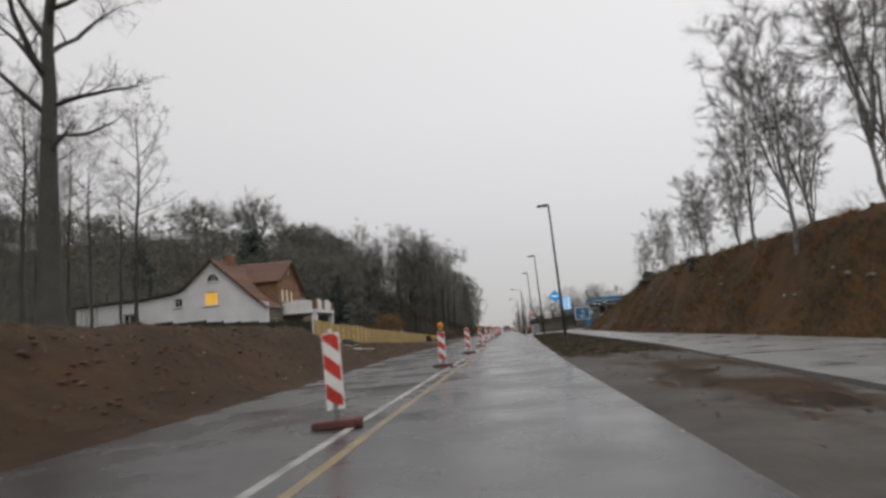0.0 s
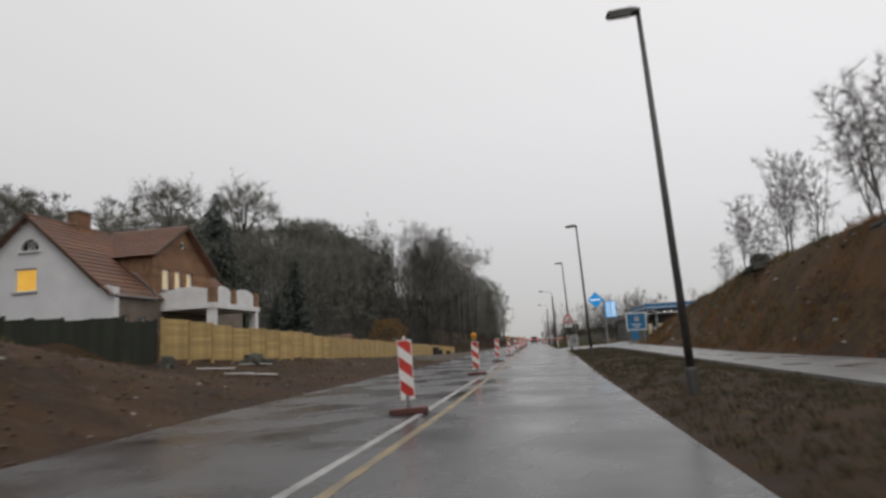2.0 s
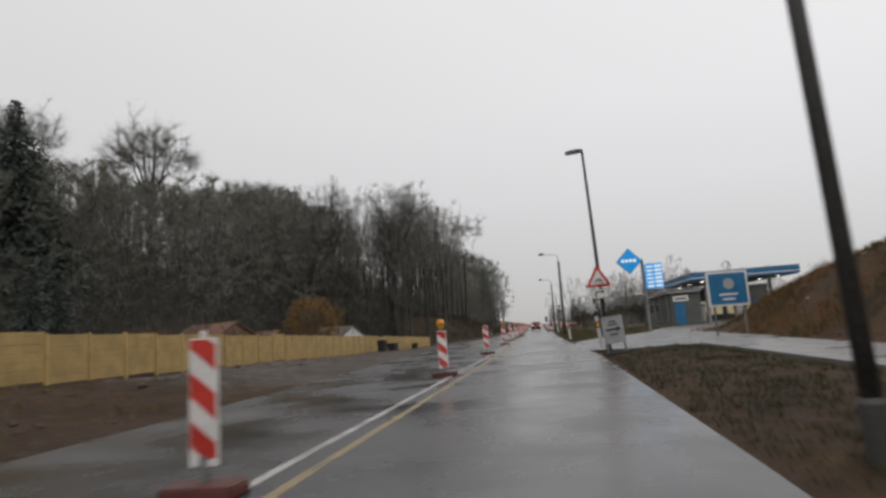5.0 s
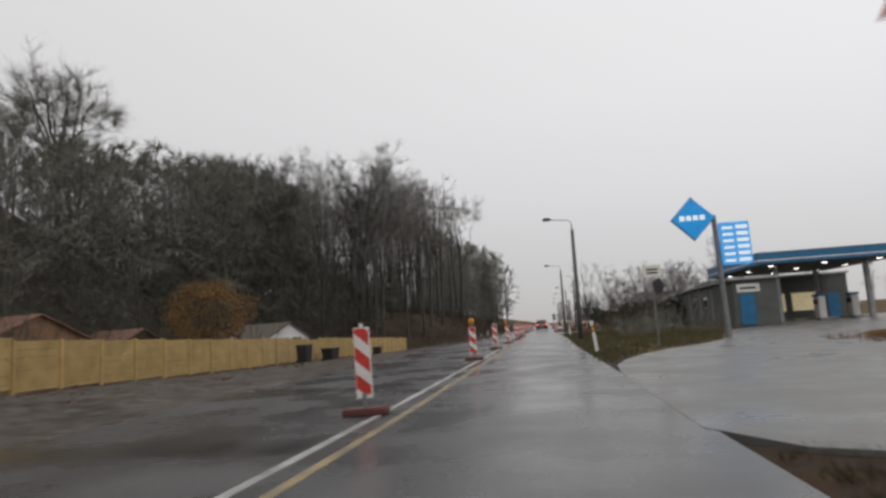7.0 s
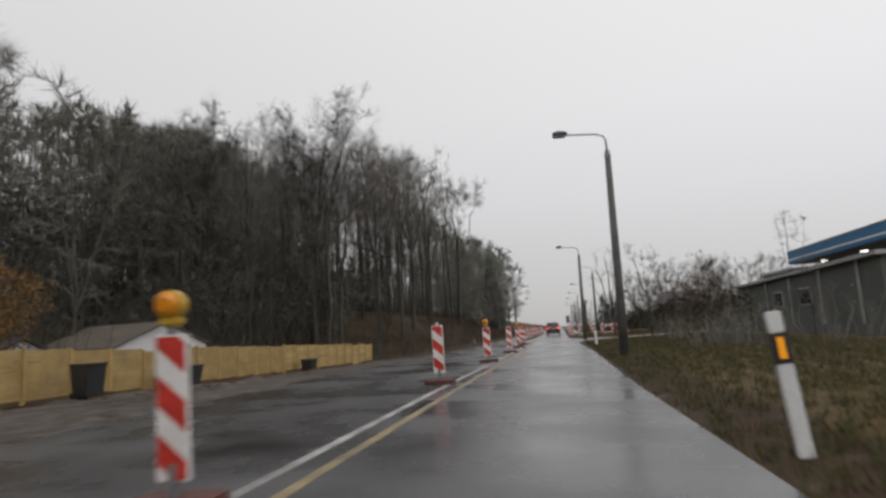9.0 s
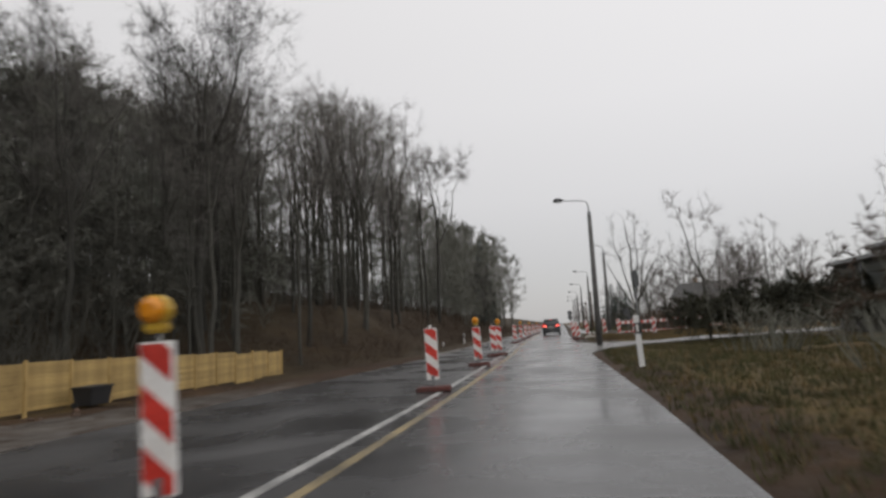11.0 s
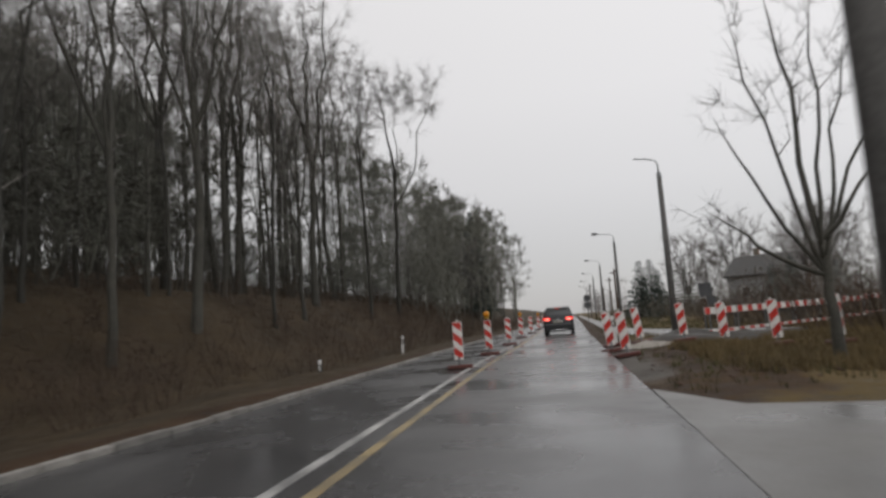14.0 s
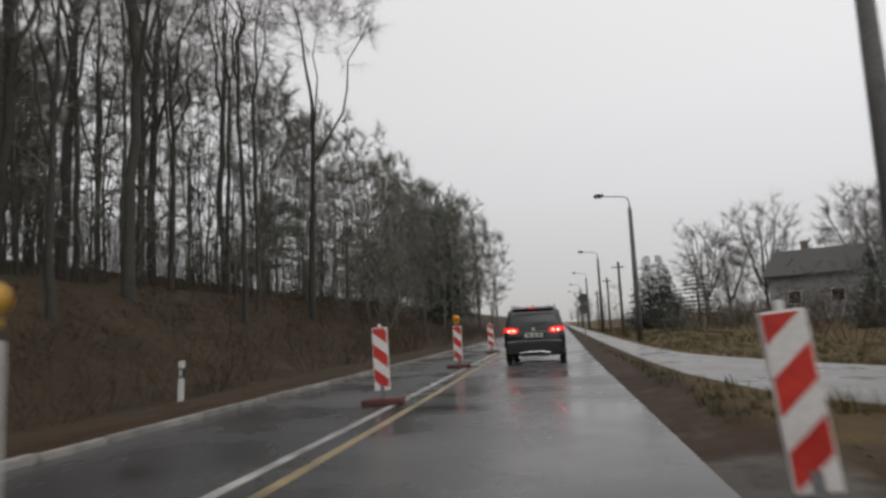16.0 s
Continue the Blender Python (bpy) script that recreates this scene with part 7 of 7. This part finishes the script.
# ---- filling station ----
def filling_station():
    z0 = 0.0
    st = thing("station_canopy", "flat filling station canopy with a blue fascia", "canopy", Matrix.Translation((17.6, 121.5, z0)))
    fas = part("fascia", Form().box(0, 11.2, 0, 15.5, 4.62, 5.50), BOARD_BLUE, st, "dull blue fascia", bevel=0.03)
    part("fascia_stripe", Form().box(-0.02, 11.22, -0.02, 15.52, 4.86, 4.95), SIGN_WHITE, fas, "white stripe")
    part("roof_edge", Form().box(-0.04, 11.24, -0.04, 15.54, 5.50, 5.55), GREY_BOARD, fas, "pale metal edge")
    part("soffit", Form().box(0.15, 11.05, 0.15, 15.35, 4.56, 4.617), DARK_BOARD, st, "dark underside")
    for x in (2.2, 9.0):
        for y in (3.0, 12.5):
            part("column", Form().box(x - 0.18, x + 0.18, y - 0.18, y + 0.18, -0.1, 4.557), GREY_BOARD, st, bevel=0.02)
    for x in (1.6, 5.6, 9.6):
        for y in (2.0, 7.75, 13.5):
            part("lamp", Form().box(x - 0.16, x + 0.16, y - 0.16, y + 0.16, 4.53, 4.558), LAMP_GLOW, st, "bright square lamp")
    for x, y in ((19.8, 127.5), (23.2, 125.5), (26.6, 127.5)):
        p = thing("fuel_pump", "tall blue and white fuel pump on a low island", "fuel pump", Matrix.Translation((x, y, z0)), "fuel pumps under the canopy")
        part("island", Form().box(-0.6, 0.6, -1.4, 1.4, -0.05, 0.14), KERB, p, bevel=0.03)
        body = part("body", Form().box(-0.28, 0.28, -0.5, 0.5, 0.137, 1.9), SIGN_WHITE, p, bevel=0.03)
        part("display", Form().box(-0.30, 0.30, -0.4, 0.4, 1.25, 1.65), BLACK, body)
        part("crown", Form().box(-0.32, 0.32, -0.54, 0.54, 1.90, 2.10), BOARD_BLUE, p, bevel=0.02)
        part("hose", Form().tube([(0.3, -0.3, 1.3), (0.48, -0.3, 0.7), (0.42, -0.1, 0.4), (0.32, 0.1, 0.9)], [0.025] * 4, 6), BLACK, p)
    ki = thing("station_kiosk", "wide station kiosk with lit windows behind the pumps", "kiosk", Matrix.Translation((17.8, 137.6, z0)))
    part("wall", Form().box(0, 13.0, 0, 6.0, -0.1, 4.2), SHOP_GREY, ki, "dark grey-green wall")
    part("roof", Form().box(-0.2, 13.2, -0.2, 6.2, 4.203, 4.42), GREY_BOARD, ki, bevel=0.02)
    for x in (0.8, 4.2, 7.6):
        w = part("window", Form().box(x, x + 2.9, -0.06, -0.003, 0.7, 2.6), GREY_BOARD, ki, "wide lit window")
        part("pane", Form().box(x + 0.08, x + 2.82, -0.075, -0.058, 0.78, 2.52), WARM_PANE, w, "warmly lit pane")
    part("door", Form().box(11.0, 12.1, -0.06, -0.003, 0.0, 2.3), BOARD_BLUE, ki)
    shop = thing("station_shop", "long dark grey-green station shop with a pale flat roof edge", "shop", Matrix.Translation((14.2, 116.8, 0)) @ pose(0, 0, 0, 0, 0, -2.5))
    part("wall", Form().box(0, 2.9, 0, 25.5, -0.2, 3.30), SHOP_GREY, shop, "dark grey-green wall")
    part("roof", Form().box(-0.30, 3.0, -0.30, 25.8, 3.302, 3.50), GREY_BOARD, shop, "pale flat roof edge", bevel=0.02)
    part("plinth", Form().box(-0.05, -0.002, 0.0, 25.5, -0.15, 0.45), CONCRETE_POST, shop, "grey plinth")
    for y in (2.2, 7.0, 12.0, 17.0, 22.0):
        part("wall_post", Form().box(-0.09, -0.003, y, y + 0.14, 0.46, 3.298), GREY_BOARD, shop, "pale grey wall post")
    for y in (8.6, 13.6):
        w = part("window", Form().box(-0.06, -0.003, y, y + 1.8, 1.5, 2.5), GREY_BOARD, shop, "small shop window")
        part("pane", Form().box(-0.075, -0.058, y + 0.08, y + 1.72, 1.58, 2.42), PANE, w)
    part("blue_panel", Form().box(0.35, 1.35, -0.08, -0.003, 0.15, 2.3), BOARD_BLUE, shop, "blue panel")
    sb = part("white_board", Form().box(0.25, 1.75, -0.09, -0.003, 2.42, 3.0), SIGN_WHITE, shop, "white board", bevel=0.006)
    part("text_bar", Form().box(0.45, 1.50, -0.10, -0.088, 2.64, 2.78), BLACK, sb)
    py = thing("price_pylon", "blue diamond sign and price board on a grey mast", "sign", Matrix.Translation((9.0, 99.75, 0)) @ pose(0, 0, 0, 0, 0, 3))
    part("mast", Form().tube([(0.08, 0.12, -0.3), (0.02, 0.12, 5.6)], [0.13, 0.11], 12), STEEL, py)
    dia = [(-0.95, 0), (0, -0.98), (0.95, 0), (0, 0.98)]
    d = part("diamond", Form().prism([(u - 0.95, w + 5.48) for u, w in dia], "y", -0.14, 0.14), SIGN_BLUE, py, "bright blue diamond sign", bevel=0.03)
    part("diamond_rim", Form().prism([(u * 1.04 - 0.95, w * 1.04 + 5.48) for u, w in dia], "y", -0.06, 0.06), STEEL, d)
    # the name on the diamond, as plain white blocks
    for k, u in enumerate((-0.50, -0.20, 0.10, 0.40)):
        part("name_block", Form().box(-0.95 + u - 0.11, -0.95 + u + 0.11, -0.152, -0.139, 5.40, 5.62), SIGN_GLOW, d, "glowing white block")
    pb = part("price_board", Form().box(0.15, 1.45, -0.12, 0.12, 3.25, 5.20), SIGN_PALE_BLUE, py, "light blue price board", bevel=0.03)
    for k in range(6):
        z = 3.38 + 0.30 * k
        part("price_bar", Form().box(0.25, 0.72, -0.132, -0.119, z, z + 0.11), SIGN_GLOW, pb)
        part("price_bar", Form().box(0.86, 1.36, -0.132, -0.119, z, z + 0.15), SIGN_GLOW, pb)
    board = thing("advert_board", "white-framed dark blue advertising board on the bank", "sign", Matrix.Translation((9.95, 82.2, ground_z(9.95, 82.2))) @ pose(0, 0, 0, 0, 0, 6))
    for x in (-0.7, 0.7):
        part("post", Form().box(x - 0.04, x + 0.04, 0.03, 0.11, -0.3, 3.0), STEEL, board)
    fr = part("frame", Form().box(-0.98, 0.98, -0.04, 0.04, 1.42, 3.12), WHITE_PAINT, board, "white frame", bevel=0.02)
    fld = part("field", Form().box(-0.87, 0.87, -0.055, -0.039, 1.53, 3.01), BOARD_BLUE, fr, "dark blue field")
    part("emblem", Form().tube([(0.05, -0.066, 2.50), (0.05, -0.054, 2.50)], [0.26, 0.26], 20), GREY_BOARD, fld, "pale round emblem")
    part("text_bar", Form().box(-0.45, 0.45, -0.064, -0.054, 1.95, 2.03), SIGN_WHITE, fld)
    part("text_bar", Form().box(-0.30, 0.30, -0.064, -0.054, 1.72, 1.80), SIGN_WHITE, fld)


filling_station()

cot = thing("house", "pale grey house with a dark roof behind the bare trees", "house", Matrix.Translation((23.8, 211.0, ground_z(23.8, 211.0) - 0.3)) @ pose(0, 0, 0, 0, 0, 58) @ Matrix.Diagonal((0.92, 0.92, 0.92, 1)))
part("wall", Form().prism([(-4.6, 0), (4.2, 0), (4.2, 4.3), (-0.2, 6.6), (-4.6, 4.3)], "y", -3.0, 4), GREY_BOARD, cot, "pale grey rendered wall")
for sgn in (-1, 1):
    f = Form()
    f.loft([[(-0.2, yy, 6.82), (-0.2 + sgn * 4.9, yy, 4.22), (-0.2 + sgn * 4.9, yy, 4.06), (-0.2, yy, 6.65)] for yy in (-3.5, 4.4)])
    part("roof", f, DARK_ROOF, cot, "dark roof slope")
part("chimney", Form().box(0.5, 1.1, 1.5, 2.1, 6.0, 7.7), BRICK, cot, bevel=0.02)
for y in (-2.0, 1.4):
    w = part("window", Form().box(-4.65, -4.602, y, y + 1.1, 1.6, 2.8), WHITE_PAINT, cot)
    part("pane", Form().box(-4.67, -4.648, y + 0.08, y + 1.02, 1.68, 2.72), PANE, w)
for x, y, zz in [(6.66, 162.6, 1.88)]:
    sg = thing("dark_panel_sign", "dark square sign panel seen from behind", "road sign", Matrix.Translation((x, y, ground_z(x, y) - 0.05)) @ pose(0, 0, 0, 0, 0, 10), "dark panels on posts")
    part("post", Form().tube([(0, 0.04, -0.1), (0, 0.04, zz + 0.5)], [0.03, 0.03], 10), STEEL, sg)
    part("panel", Form().box(-0.36, 0.22, -0.015, 0.015, zz - 0.25, zz + 0.35), DARK_BOARD, sg, bevel=0.006)
    part("small_panel", Form().box(-0.02, 0.36, -0.015, 0.015, zz - 0.62, zz - 0.27), DARK_BOARD, sg, bevel=0.006)


# ---- the car ahead ----
def build_car():
    car = thing("car", "dark grey compact minivan with glowing red tail lamps", "car", Matrix.Translation((-0.12, 170.6, 0)))

    def ring(y, zb, zt, wb, wm, wt):
        """A cross-section: rounded at the sill and at the top edge."""
        h = zt - zb
        half = [(wb * 0.90, zb), (wb, zb + 0.07), (wm, zb + h * 0.42), (wm * 0.995, zb + h * 0.70), (wt + 0.02, zt - 0.07), (wt - 0.06, zt)]
        return [(x, y, z) for x, z in half] + [(-x, y, z) for x, z in half[::-1]]
    lower = Form().loft([ring(0.00, 0.38, 0.92, 0.66, 0.76, 0.74), ring(0.05, 0.28, 0.98, 0.78, 0.87, 0.84), ring(0.30, 0.22, 1.02, 0.84, 0.90, 0.87), ring(1.0, 0.20, 1.03, 0.85, 0.90, 0.88),
                         ring(2.4, 0.20, 1.02, 0.85, 0.90, 0.88), ring(3.3, 0.20, 1.00, 0.85, 0.90, 0.86), ring(3.9, 0.22, 0.88, 0.84, 0.89, 0.80), ring(4.25, 0.26, 0.74, 0.76, 0.84, 0.72), ring(4.40, 0.34, 0.62, 0.62, 0.70, 0.60)])
    body = part("body", lower, CAR_PAINT, car, "dark grey metallic body", bevel=0.02, smooth=True)

    def cab(y, zb, zt, wb, wt):
        half = [(wb, zb), (wb - 0.02, zb + (zt - zb) * 0.15), (wt + 0.05, zt - 0.13), (wt, zt - 0.05), (wt - 0.14, zt)]
        return [(x, y, z) for x, z in half] + [(-x, y, z) for x, z in half[::-1]]
    roof = Form().loft([cab(0.10, 0.96, 1.06, 0.83, 0.80), cab(0.20, 0.98, 1.32, 0.84, 0.74), cab(0.36, 0.98, 1.58, 0.85, 0.69), cab(0.60, 0.98, 1.645, 0.86, 0.69), cab(1.6, 0.98, 1.67, 0.87, 0.70),
                        cab(2.5, 0.98, 1.63, 0.87, 0.70), cab(2.95, 0.98, 1.42, 0.86, 0.72), cab(3.45, 0.96, 1.02, 0.84, 0.80)])
    part("cabin", roof, CAR_PAINT, car, "dark grey metallic cabin and roof", smooth=True)
    part("roof_spoiler", Form().prism([(0.22, 1.60), (0.40, 1.655), (0.62, 1.662), (0.60, 1.63)], "x", -0.60, 0.60), CAR_PAINT, car, bevel=0.01)
    # rear window, set on the slope of the hatch
    rw = Form().add([(-0.72, 0.125, 1.10), (0.72, 0.125, 1.10), (0.62, 0.335, 1.575), (-0.62, 0.335, 1.575), (-0.72, 0.16, 1.10), (0.72, 0.16, 1.10), (0.62, 0.37, 1.575), (-0.62, 0.37, 1.575)],
                    [(0, 1, 2, 3), (7, 6, 5, 4), (0, 4, 5, 1), (1, 5, 6, 2), (2, 6, 7, 3), (3, 7, 4, 0)])
    glass = part("rear_window", rw, CAR_GLASS, car, "dark tinted rear window", bevel=0.01)
    part("wiper", Form().tube([(0.0, 0.10, 1.12), (0.22, 0.125, 1.17), (0.46, 0.14, 1.19)], [0.014, 0.011, 0.008], 6), BLACK, glass)
    for s in (-1, 1):
        side = Form().add([(s * 0.868, 0.45, 1.06), (s * 0.868, 2.75, 1.06), (s * 0.755, 2.45, 1.54), (s * 0.755, 0.62, 1.54), (s * 0.82, 0.45, 1.06), (s * 0.82, 2.75, 1.06), (s * 0.70, 2.45, 1.54), (s * 0.70, 0.62, 1.54)],
                          [(0, 1, 2, 3), (7, 6, 5, 4), (0, 4, 5, 1), (1, 5, 6, 2), (2, 6, 7, 3), (3, 7, 4, 0)])
        part("side_window", side, CAR_GLASS, car, "dark side windows")
        lamp = part("tail_lamp", Form().loft([[(s * 0.44, -0.02, 0.90), (s * 0.44, -0.02, 1.03), (s * 0.44, 0.10, 1.03), (s * 0.44, 0.10, 0.90)],
                                              [(s * 0.66, -0.01, 0.86), (s * 0.66, -0.005, 1.06), (s * 0.66, 0.14, 1.06), (s * 0.66, 0.14, 0.86)],
                                              [(s * 0.80, 0.03, 0.84), (s * 0.80, 0.05, 1.06), (s * 0.80, 0.2, 1.06), (s * 0.80, 0.2, 0.84)],
                                              [(s * 0.895, 0.16, 0.86), (s * 0.88, 0.18, 1.05), (s * 0.85, 0.3, 1.05), (s * 0.86, 0.3, 0.86)]]), TAIL_RED, car, "wrap-around red tail lamp", bevel=0.012)
        for x0 in (0.52, 0.66):
            part("lit_lamp", Form().box(min(s * x0, s * (x0 + 0.09)), max(s * x0, s * (x0 + 0.09)), -0.035, 0.02, 0.93, 0.99), TAIL_HOT, lamp, "lit brake lamp")
        part("bumper_reflector", Form().box(min(s * 0.50, s * 0.74), max(s * 0.50, s * 0.74), -0.035, 0.03, 0.455, 0.51), TAIL_RED, car, "red bumper lamp", bevel=0.008)
        mir = part("mirror", Form().loft([[(s * 0.88, 2.60, 1.02), (s * 0.88, 2.72, 1.02), (s * 0.88, 2.72, 1.14), (s * 0.88, 2.60, 1.14)], [(s * 1.06, 2.56, 1.00), (s * 1.06, 2.72, 1.02), (s * 1.06, 2.72, 1.17), (s * 1.06, 2.56, 1.18)]]), CAR_PAINT, car, bevel=0.02)
        part("mirror_glass", Form().box(min(s * 0.90, s * 1.05), max(s * 0.90, s * 1.05), 2.548, 2.566, 1.03, 1.15), CHROME, mir)
        part("roof_rail", Form().tube([(s * 0.64, 0.6, 1.655), (s * 0.64, 0.75, 1.71), (s * 0.64, 2.1, 1.715), (s * 0.64, 2.3, 1.66)], [0.018] * 4, 8), BLACK, car)
        for y in (0.78, 3.52):
            wh = part("wheel", Form().tube([(s * 0.70, y, 0.315), (s * 0.72, y, 0.315), (s * 0.87, y, 0.315), (s * 0.89, y, 0.315)], [0.29, 0.315, 0.315, 0.29], 28), TYRE, car, "black tyre", bevel=0.01)
            part("rim", Form().tube([(s * 0.86, y, 0.315), (s * 0.897, y, 0.315)], [0.205, 0.20], 24), STEEL, wh, bevel=0.008)
    bump = part("bumper", Form().prism([(-0.055, 0.34), (-0.06, 0.62), (-0.02, 0.70), (0.10, 0.70), (0.10, 0.30), (0.0, 0.29)], "x", -0.78, 0.78), CAR_PAINT, car, bevel=0.03, smooth=False)
    part("bumper_lip", Form().box(-0.55, 0.55, -0.066, -0.05, 0.60, 0.645), BLACK, bump)
    part("bumper_chrome", Form().tube([(-0.45, -0.04, 0.315), (-0.2, -0.06, 0.35), (0.2, -0.06, 0.35), (0.45, -0.04, 0.315)], [0.018] * 4, 8), CHROME, bump, "curved chrome strip")
    part("tow_cover", Form().box(-0.40, 0.40, -0.05, 0.05, 0.22, 0.33), BLACK, car, bevel=0.02)
    plate = part("number_plate", Form().box(-0.26, 0.26, -0.035, -0.018, 0.765, 0.875), PLATE, car, "pale number plate", bevel=0.004)
    for x0, x1 in ((-0.20, -0.08), (-0.04, 0.06), (0.10, 0.21)):
        part("plate_bar", Form().box(x0, x1, -0.040, -0.034, 0.79, 0.85), BLACK, plate)
    part("plate_recess", Form().box(-0.34, 0.34, -0.020, 0.02, 0.74, 0.905), BLACK, car, bevel=0.01)
    part("emblem", Form().tube([(0, -0.012, 0.99), (0, 0.10, 0.99)], [0.055, 0.055], 24), CHROME, car, "round chrome emblem")
    part("hatch_seam", Form().box(-0.74, 0.74, -0.004, 0.05, 0.716, 0.724), BLACK, car)
    part("high_brake_lamp", Form().box(-0.16, 0.16, 0.25, 0.33, 1.605, 1.625), TAIL_RED, car)
    for x in (-0.45, 0.0, 0.45):
        part("roof_fin", Form().prism([(0.55, 1.66), (0.70, 1.67), (0.66, 1.71)], "x", x - 0.02, x + 0.02), BLACK, car)


build_car()
